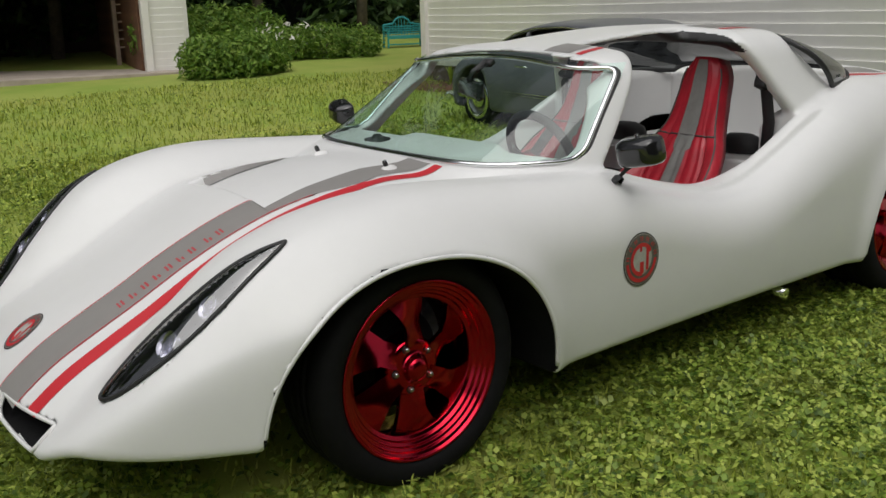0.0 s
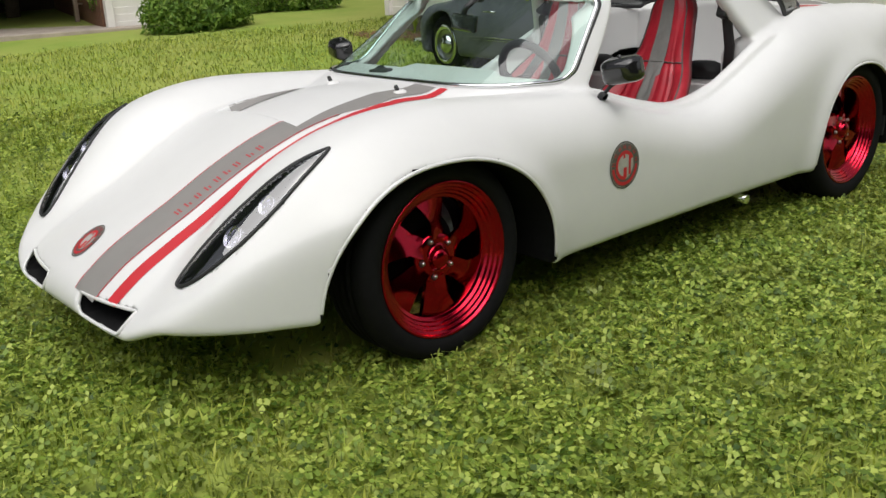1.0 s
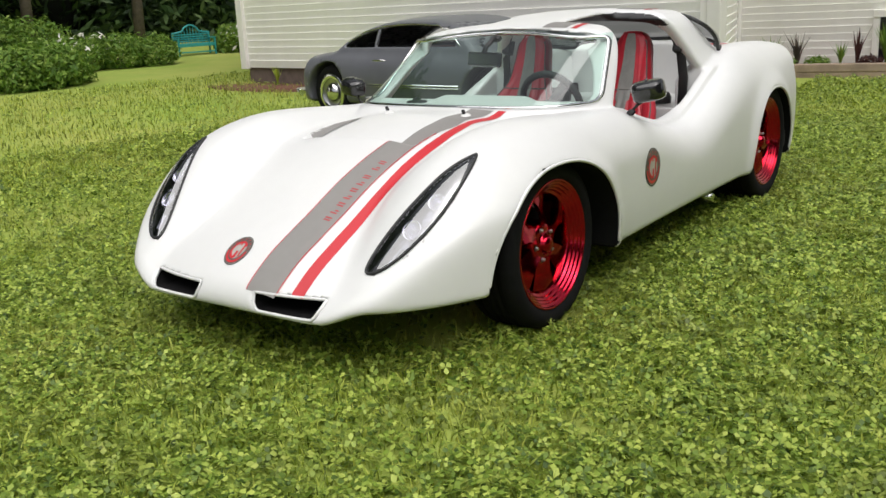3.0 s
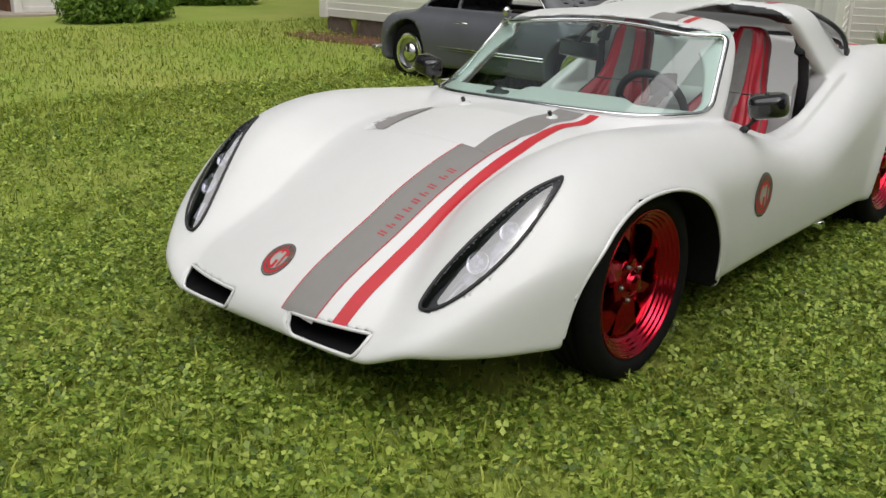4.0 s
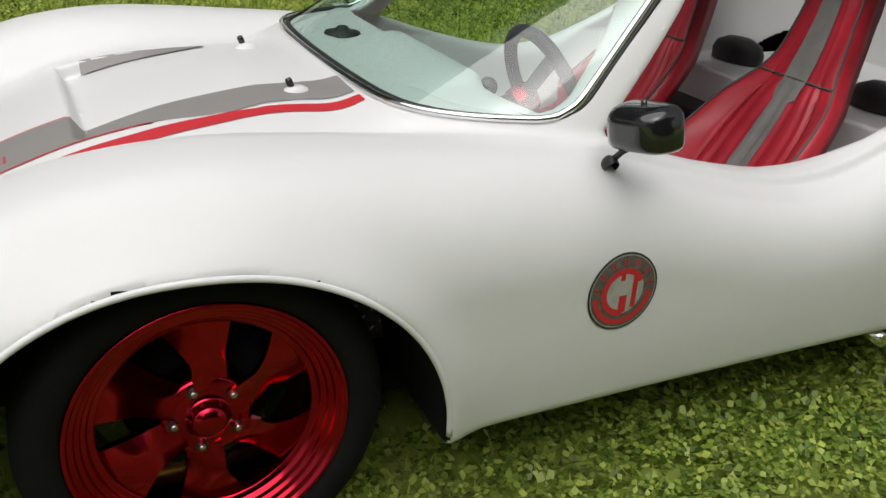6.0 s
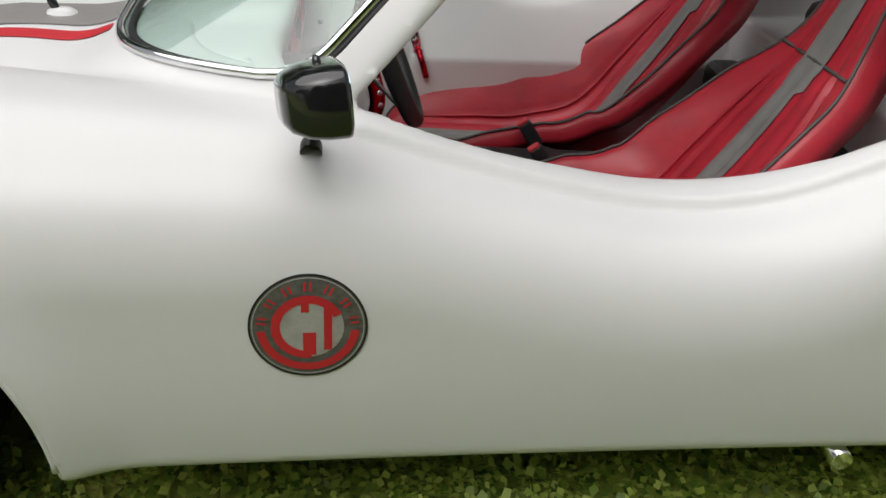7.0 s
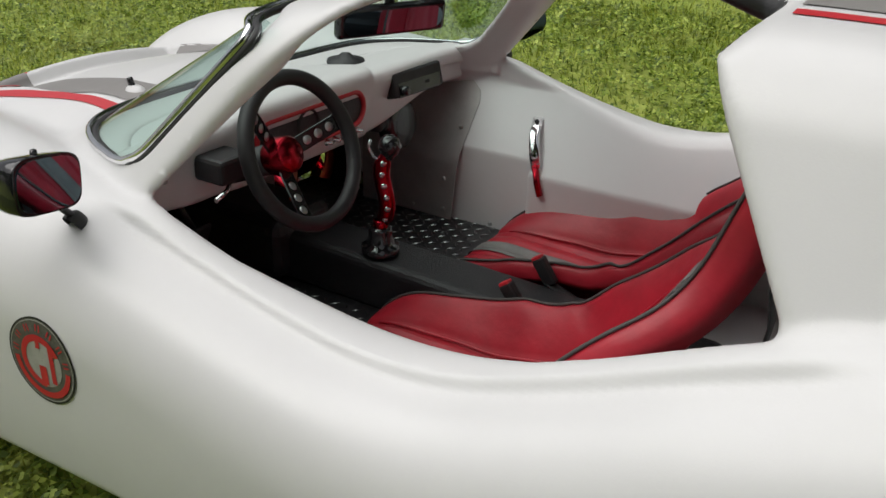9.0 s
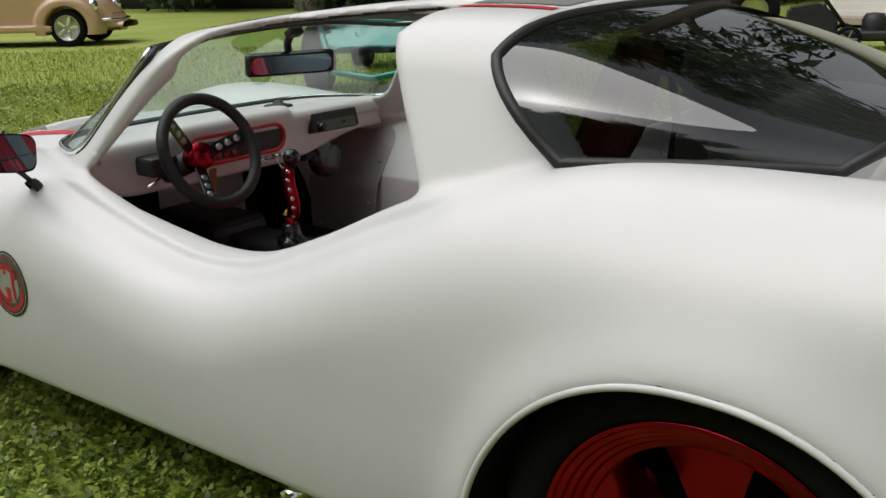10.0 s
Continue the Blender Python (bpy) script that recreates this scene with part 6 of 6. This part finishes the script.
for xc in (-1.2, 1.2):
    for sg in (-1, 1):
        w = new("wheel")
        w.parent = gh
        w.matrix_local = pose(xc, sg * 0.725, 0.305, 90 if sg < 0 else -90, 0, 0)
        part("tyre", lathe([(0.195, 0.0), (0.215, 0.012), (0.27, 0.012), (0.295, -0.005), (0.305, -0.03), (0.305, -0.12), (0.29, -0.14), (0.2, -0.14)], 40, None, True), M_RUBBER, w)
        part("beauty_ring", lathe([(0.160, 0.008), (0.172, 0.016), (0.200, 0.018), (0.212, 0.010)], 40), M_CHROME, w, "bright beauty ring")
        part("rim", lathe([(0.195, 0.010), (0.18, 0.004), (0.165, -0.02), (0.12, -0.025), (0.0, -0.02)], 36), M_STEEL, w)
        part("hub_cap", lathe([(0.0, 0.045), (0.04, 0.042), (0.08, 0.025), (0.105, 0.0), (0.108, -0.02)], 32), M_CHROME, w, "chrome baby moon hub cap")
part("rear_bumper", tube([(-1.62, -0.84, 0.30), (-1.84, -0.72, 0.30), (-1.93, -0.35, 0.30), (-1.94, 0, 0.30), (-1.93, 0.35, 0.30), (-1.84, 0.72, 0.30), (-1.62, 0.84, 0.30)], 0.032, 10, flat=1.3), M_CHROME, gh)
part("side_trim", tube([(-0.85, -0.812, 0.42), (0.85, -0.812, 0.42)], 0.009, 6), M_CHROME, gh)
part("side_trim", tube([(-0.85, -0.815, 0.395), (0.85, -0.815, 0.395)], 0.005, 6), M_CHROME, gh)
dh = part("door_handle", tube([(-0.40, -0.79, 0.665), (-0.38, -0.815, 0.672), (-0.22, -0.815, 0.672), (-0.20, -0.79, 0.665)], 0.009, 8), M_CHROME, gh)
for sg in (-1, 1):
    part("door_mirror", lathe([(0, 0.03), (0.035, 0.025), (0.05, 0.0), (0.045, -0.02), (0, -0.03)], 16, pose(0.35, sg * 0.80, 0.82, 0, 90, 0)), M_CHROME, gh)
    part("drip_rail", tube([(-0.95, sg * 0.640, 0.86), (-0.72, sg * 0.585, 0.965), (-0.4, sg * 0.562, 1.020), (0.0, sg * 0.555, 1.032), (0.38, sg * 0.565, 1.010), (0.60, sg * 0.605, 0.92), (0.76, sg * 0.665, 0.80)], 0.008, 6), M_CHROME, gh)
part("seat_bench", box((0.5, 1.0, 0.32), (-0.55, 0, 0.60), (0, 0, 0), 0.08, 3), mat("dark_red_trim", (0.16, 0.03, 0.03), 0.6, var=0.3, scale=10), gh)
part("floor_pan", box((3.4, 1.3, 0.08), (0, 0, 0.22), (0, 0, 0), 0.03), M_UNDER, gh)
gh.matrix_world = pose(5.05, 3.22, 0.015, 0, 0, -97.5) @ Matrix.Scale(0.92, 4)

M_BEIGE = mat("beige_gloss_paint", (0.50, 0.33, 0.19), 0.22, var=0.08, scale=3, coat=0.6)


def old_sedan(x, y, z):
    """Positive inside a tall rounded sedan with separate wings."""
    a = np.abs(y)
    mid_top = curve([-2.0, -1.7, -1.2, -0.6, 0.0, 0.45, 0.75, 1.2, 1.7, 1.95], [0.40, 0.85, 1.20, 1.42, 1.45, 1.35, 1.02, 0.92, 0.70, 0.40])(x) - 0.2 * a * a
    f = smin(mid_top - z, 0.66 - 0.12 * np.maximum(z - 0.8, 0) - a - 0.18 * step(0.7, 1.9, x), 0.14)
    f = smin(f, z - 0.28, 0.06)
    for xc in (-1.2, 1.2):
        wing = 0.50 - np.hypot((x - xc) / 1.15, (z - 0.33) / 0.98)
        wing = smin(wing, 0.80 - a, 0.10)
        f = smax(f, smin(wing, a - 0.40, 0.05), 0.05)
        f = smin(f, -np.minimum(0.36 - np.hypot(x - xc, z - 0.31), a - 0.55), 0.02)
    f = smax(f, np.minimum(np.minimum(0.95 - np.abs(x), 0.05 - np.abs(z - 0.30)), np.minimum(0.80 - a, a - 0.5)), 0.02)
    win_ = np.minimum(np.minimum(z - 0.95, mid_top - 0.10 - z), np.minimum(0.62 - x, x + 1.2))
    return smin(f, -np.minimum(win_, a - 0.58 + 0.1 * (z - 0.95)), 0.02)


bt = thing("parked_sedan", "beige rounded old sedan parked across the lawn", "car")
P, Q = skin(old_sedan, (-2.05, -0.86, 0.18), (2.05, 0.0, 1.50), 0.034)
part("body", fast_mesh("body", P, Q), M_BEIGE, bt)
for xc in (-1.2, 1.2):
    for sg in (-1, 1):
        w = new("wheel")
        w.parent = bt
        w.matrix_local = pose(xc, sg * 0.74, 0.31, 90 if sg < 0 else -90, 0, 0)
        part("tyre", lathe([(0.20, 0.0), (0.22, 0.012), (0.28, 0.010), (0.308, -0.02), (0.31, -0.10), (0.29, -0.14), (0.2, -0.14)], 36, None, True), M_RUBBER, w)
        part("rim", lathe([(0.215, 0.012), (0.20, 0.014), (0.19, 0.0), (0.17, -0.03), (0.05, -0.02), (0.0, -0.005)], 36), M_STEEL, w)
        for k in range(5):
            an = radians(72 * k)
            part("spoke", box((0.14, 0.05, 0.02), (0, 0, 0), (0, 0, 0), 0.006), M_CHROME, w).data.transform(pose(0, 0, -0.004, 0, 0, 72 * k) @ pose(0.115, 0, 0))
part("front_bumper", tube([(1.70, -0.62, 0.42), (1.90, -0.42, 0.42), (1.96, 0, 0.42), (1.90, 0.42, 0.42), (1.70, 0.62, 0.42)], 0.030, 10), M_CHROME, bt)
for sg in (-1, 1):
    part("headlight", lathe([(0.0, 0.05), (0.06, 0.04), (0.095, 0.0), (0.10, -0.03)], 24, pose(1.66, sg * 0.60, 0.68, 0, 70, 0)), M_CHROME, bt)
    part("indicator", lathe([(0, 0.03), (0.03, 0.02), (0.04, -0.02)], 14, pose(1.40, sg * 0.62, 0.86)), M_CHROME, bt)
part("floor_pan", box((2.6, 1.2, 0.08), (0, 0, 0.30), (0, 0, 0), 0.03), M_UNDER, bt)
bt.matrix_world = pose(-13.45, 6.95, 0, 0, 0, 38)

# teal buggy on the far side of the kit car
M_TEALCAR = mat("teal_metalflake_paint", (0.01, 0.24, 0.22), 0.25, 0.2, var=0.2, scale=6, coat=0.8)
bg = thing("parked_buggy", "teal open buggy with black tyres parked beyond", "car")


def buggy(x, y, z):
    a = np.abs(y)
    top = curve([-1.8, -1.4, -0.6, 0.0, 0.8, 1.4, 1.8], [0.55, 0.74, 0.66, 0.56, 0.66, 0.66, 0.48])(x)
    f = smin(top - 0.1 * a * a - z, curve([-1.8, -1.2, 0, 1.2, 1.8], [0.5, 0.72, 0.62, 0.70, 0.45])(x) - a, 0.14)
    f = smin(f, z - 0.42, 0.08)
    for xc in (-1.2, 1.2):
        f = smin(f, -np.minimum(0.38 - np.hypot(x - xc, z - 0.33), a - 0.42), 0.03)
    return smin(f, -np.minimum(np.minimum(0.6 - np.abs(x + 0.1), 0.5 - a), z - 0.4), 0.03)


P, Q = skin(buggy, (-1.9, -0.8, 0.24), (1.9, 0.0, 0.82), 0.035)
part("body", fast_mesh("body", P, Q), M_TEALCAR, bg)
for xc in (-1.2, 1.2):
    for sg in (-1, 1):
        w = new("wheel")
        w.parent = bg
        w.matrix_local = pose(xc, sg * 0.74, 0.32, 90 if sg < 0 else -90, 0, 0)
        part("tyre", lathe([(0.19, 0.0), (0.21, 0.012), (0.29, 0.010), (0.318, -0.02), (0.32, -0.16), (0.29, -0.20), (0.19, -0.20)], 36, None, True), M_RUBBER, w)
        part("rim", lathe([(0.20, 0.008), (0.185, 0.010), (0.175, -0.03), (0.10, -0.06), (0, -0.05)], 32), M_BLACKM, w)
part("bumper_bar", tube([(1.70, -0.5, 0.62), (1.98, -0.42, 0.55), (2.05, -0.34, 0.28), (2.06, 0.0, 0.22), (2.05, 0.34, 0.28), (1.98, 0.42, 0.55), (1.70, 0.5, 0.62)], 0.03, 10), M_TEALCAR, bg)
bg.matrix_world = pose(-3.75, 6.0, 0, 0, 0, -58)

# garden tractor, mower and tools by the garage
M_ORANGE = mat("orange_red_enamel", (0.55, 0.06, 0.02), 0.35, var=0.2, scale=6)
tr_ = thing("garden_tractor", "orange-red garden tractor with black tyres", "tractor")
for dx, r in ((0, 0.36), (-1.25, 0.26)):
    for dy in (-0.38, 0.38):
        w = new("wheel")
        w.parent = tr_
        w.matrix_local = pose(dx, dy, r, 90, 0, 0)
        part("tyre", lathe([(r * .55, 0.09), (r * .7, 0.10), (r * .92, 0.09), (r, 0.05), (r, -0.05), (r * .92, -0.09), (r * .55, -0.09)], 32, None, True), M_RUBBER, w)
        part("rim", lathe([(r * .57, 0.07), (r * .5, 0.06), (r * .45, 0.0), (0.0, 0.02)], 28), M_STEEL, w)
part("hood", box((1.0, 0.45, 0.42), (-1.0, 0, 0.72), (0, 0, 0), 0.08, 3), M_ORANGE, tr_)
part("fender", box((0.62, 0.95, 0.10), (0.0, 0, 0.80), (0, 8, 0), 0.04, 3), M_ORANGE, tr_)
part("frame", box((1.7, 0.30, 0.14), (-0.6, 0, 0.42), (0, 0, 0), 0.02), M_BLACKM, tr_)
part("seat", box((0.38, 0.42, 0.34), (0.05, 0, 1.0), (0, -6, 0), 0.06, 3), M_BLACKM, tr_)
part("steering_wheel", tube([(-0.45 + 0.05 * math.cos(t), 0.17 * math.sin(t), 1.15 + 0.16 * math.cos(t)) for t in np.linspace(0, 6.283, 24, endpoint=False)], 0.014, 8, True), M_BLACKM, tr_)
tr_.matrix_world = pose(-2.15, 12.3, 0.06, 0, 0, 20)
mw = thing("lawn_mower", "black push mower with a grass bag", "mower")
part("grass_bag", prism([(-0.75, 0.12), (-0.15, 0.10), (-0.18, 0.40), (-0.35, 0.56), (-0.72, 0.50)], 0.5, pose(0, 0.25, 0, 90, 0, 0), 0.03, 2), mat("black_cloth", (0.02, 0.02, 0.02), 0.8, var=0.4, scale=20), mw, "black cloth grass bag")
part("marking_bar", box((0.16, 0.004, 0.035), (-0.40, -0.255, 0.21), (0, 4, 0), 0.001), M_TRIMW, mw)
part("deck", box((0.62, 0.52, 0.12), (0.22, 0, 0.18), (0, 0, 0), 0.04, 3), M_BLACKM, mw)
part("engine", lathe([(0, 0.20), (0.10, 0.19), (0.14, 0.12), (0.14, 0.0)], 24, pose(0.25, 0, 0.24)), M_BLACKM, mw)
for dx, r in ((-0.05, 0.15), (0.52, 0.11)):
    for dy in (-0.29, 0.29):
        w = new("wheel")
        w.parent = mw
        w.matrix_local = pose(dx, dy, r, 90, 0, 0)
        part("tyre", lathe([(r * .7, 0.03), (r, 0.025), (r, -0.025), (r * .7, -0.03)], 24, None, True), M_RUBBER, w)
        for k in range(5):
            part("spoke", box((r * .75, 0.02, 0.02), (0, 0, 0), (0, 0, 0), 0.003), M_STEEL, w).data.transform(pose(0, 0, 0, 0, 0, 72 * k) @ pose(r * .36, 0, 0))
part("handle", tube([(-0.05, -0.25, 0.25), (-0.45, -0.25, 0.78), (-0.62, -0.22, 0.92), (-0.66, 0, 0.95), (-0.62, 0.22, 0.92), (-0.45, 0.25, 0.78), (-0.05, 0.25, 0.25)], 0.013, 8), M_BLACKM, mw)
mw.matrix_world = pose(-0.20, 10.1, 0.06, 0, 0, 20)


# ---- lawn: blades, clover and broad leaves, thickest where the camera passes ----
def scatter(x0, x1, y0, y1, per_m2, rng):
    n = int((x1 - x0) * (y1 - y0) * per_m2)
    return rng.uniform((x0, y0), (x1, y1), (n, 2))


EYES = np.array([(-1.2, -2.5), (-2.0, -2.8), (-2.7, -2.3), (-1.4, -2.0), (0.1, -2.0), (1.2, -1.7), (2.3, -1.75)])


def lawn_points(rng):
    out = []
    for lo, hi, dens in ((0.0, 2.6, 6200), (2.6, 4.2, 3900), (4.2, 7.0, 1700), (7.0, 12.0, 420)):
        r = hi + 2.8
        p = scatter(-2.0 - r, 1.5 + r, -2.5 - min(r, 2.9), -2.5 + r, dens, rng)
        d = np.sqrt(((p[:, None] - EYES[None]) ** 2).sum(-1)).min(1)
        keep = (d >= lo) & (d < hi) & (p[:, 1] > -3.0 - 0.6 * (p[:, 0] + 2.0)) & ((p[:, 1] > -2.2) | (rng.random(len(p)) < 0.6))
        under = (p[:, 0] > -0.45) & (p[:, 0] < 2.9) & (np.abs(p[:, 1] + 0.03) < 0.55)
        keep &= ~under | (rng.random(len(p)) < 0.15)
        tyres = ((np.abs(p[:, 0]) < 0.10) | (np.abs(p[:, 0] - 2.385) < 0.11)) & (np.abs(np.abs(p[:, 1] + 0.03) - 0.68) < 0.10)
        inside_house = (p[:, 0] > 5.5 + 0.14 * p[:, 1]) & (p[:, 1] < 8) & ((p[:, 1] > 0.6) | (p[:, 0] > 8.9))
        paved = p[:, 1] > 12.3 - 0.2 * (p[:, 0] - 5)
        paved &= p[:, 0] < 5.1
        keep &= ~tyres & ~inside_house & ~paved
        q = p[keep]
        out.append(np.concatenate([q, d[keep][:, None]], 1))
    return np.concatenate(out)


rng = np.random.default_rng(5)
pts = lawn_points(rng)
d = pts[:, 2]
big = np.clip(d / 4.0, 1.0, 1.7)
g = ground_z(pts[:, 0], pts[:, 1])
patch = np.sin(pts[:, 0] * 1.7 + 0.6 * np.sin(pts[:, 1] * 2.3)) * np.cos(pts[:, 1] * 1.9 + 1.0) + 0.35 * np.sin(pts[:, 0] * 5.1 + pts[:, 1] * 3.7)
is_clover = rng.random(len(pts)) < np.clip(0.48 + 0.28 * patch, 0.12, 0.85) * np.clip(1.5 - 0.15 * d, 0.25, 1.0)
# grass blades
B = np.where(~is_clover)[0]
n = len(B)
az = rng.uniform(0, 2 * np.pi, n)
ln = rng.uniform(0.020, 0.052, n) * np.clip(big[B], 1, 1.8) * (1 + 0.5 * (rng.random(n) < 0.06))
wd_ = rng.uniform(0.0016, 0.0034, n) * big[B]
lean = rng.uniform(0.25, 1.25, n)
dx, dy = np.cos(az), np.sin(az)
base = np.stack([pts[B, 0], pts[B, 1], g[B] - 0.004], 1)
fw_ = np.stack([dx, dy, 0 * dx], 1)
sd = np.stack([-dy, dx, 0 * dx], 1)
up = np.array([0, 0, 1.0])
mid_p = base + fw_ * (ln * 0.35 * np.sin(lean))[:, None] + up * (ln * 0.6 * np.cos(lean * 0.6))[:, None]
tip_p = base + fw_ * (ln * np.sin(lean))[:, None] + up * (ln * np.cos(lean) * 0.95 + 0.006)[:, None]
w_ = wd_[:, None]
V = np.stack([base - sd * w_, base + sd * w_, mid_p + sd * w_ * 0.9, mid_p - sd * w_ * 0.9, tip_p + sd * w_ * 0.12, tip_p - sd * w_ * 0.12], 1).reshape(-1, 3)
o = 6 * np.arange(n)[:, None]
F = np.concatenate([o + np.array([0, 1, 2, 3]), o + np.array([3, 2, 4, 5])])
gr = part("grass", fast_mesh("grass", V, F), GRASS)
tagged(gr, "short mown grass blades of the lawn", "grass", kind="stuff")
# clover: three rounded leaflets on a stalk
K = np.where(is_clover)[0]
n = len(K)
hgt = rng.uniform(0.010, 0.046, n) * np.clip(big[K], 1, 1.5)
rad = rng.uniform(0.0078, 0.0160, n) * np.clip(big[K], 1, 1.5)
c = np.stack([pts[K, 0], pts[K, 1], g[K] + hgt], 1)
a0 = rng.uniform(0, 2 * np.pi, n)
tilt = rng.normal(0, 0.38, (n, 2))
VV, FF = [], []
for k in range(3):
    a = a0 + k * 2 * np.pi / 3
    e = np.stack([np.cos(a), np.sin(a), np.cos(a) * tilt[:, 0] + np.sin(a) * tilt[:, 1]], 1)
    s = np.stack([-np.sin(a), np.cos(a), -np.sin(a) * tilt[:, 0] + np.cos(a) * tilt[:, 1]], 1)
    r = rad[:, None]
    q = np.stack([c, c + e * r * 0.85 + s * r * 0.60, c + e * r * 1.40 - up * r * 0.12, c + e * r * 0.85 - s * r * 0.60], 1)
    VV.append(q.reshape(-1, 3))
    FF.append((np.arange(n) * 4)[:, None] + np.arange(4)[None] + k * n * 4)
cl = part("clover", fast_mesh("clover", np.concatenate(VV), np.concatenate(FF)), CLOVER)
tagged(cl, "white clover leaves in the lawn", "clover", kind="stuff")
# broad weeds and dry stalks near the path
W = rng.choice(len(pts), 5200, replace=False)
W = W[pts[W, 2] < 7]
n = len(W)
VV = []
for k in range(4):
    a = rng.uniform(0, 2 * np.pi, n)
    l = rng.uniform(0.018, 0.045, n)
    e = np.stack([np.cos(a), np.sin(a), rng.uniform(0.05, 0.5, n)], 1) * l[:, None]
    s = np.stack([-np.sin(a), np.cos(a), 0 * a], 1) * (l * rng.uniform(0.22, 0.40, n))[:, None]
    b = np.stack([pts[W, 0], pts[W, 1], g[W] + 0.012], 1)
    VV.append(np.stack([b, b + e * 0.5 + s, b + e - up * 0.004, b + e * 0.5 - s], 1).reshape(-1, 3))
V = np.concatenate(VV)
wl = part("broad_weeds", fast_mesh("broad_weeds", V, np.arange(len(V)).reshape(-1, 4)), CLOVER)
tagged(wl, "broad-leaved weeds in the lawn", "weeds", kind="stuff")
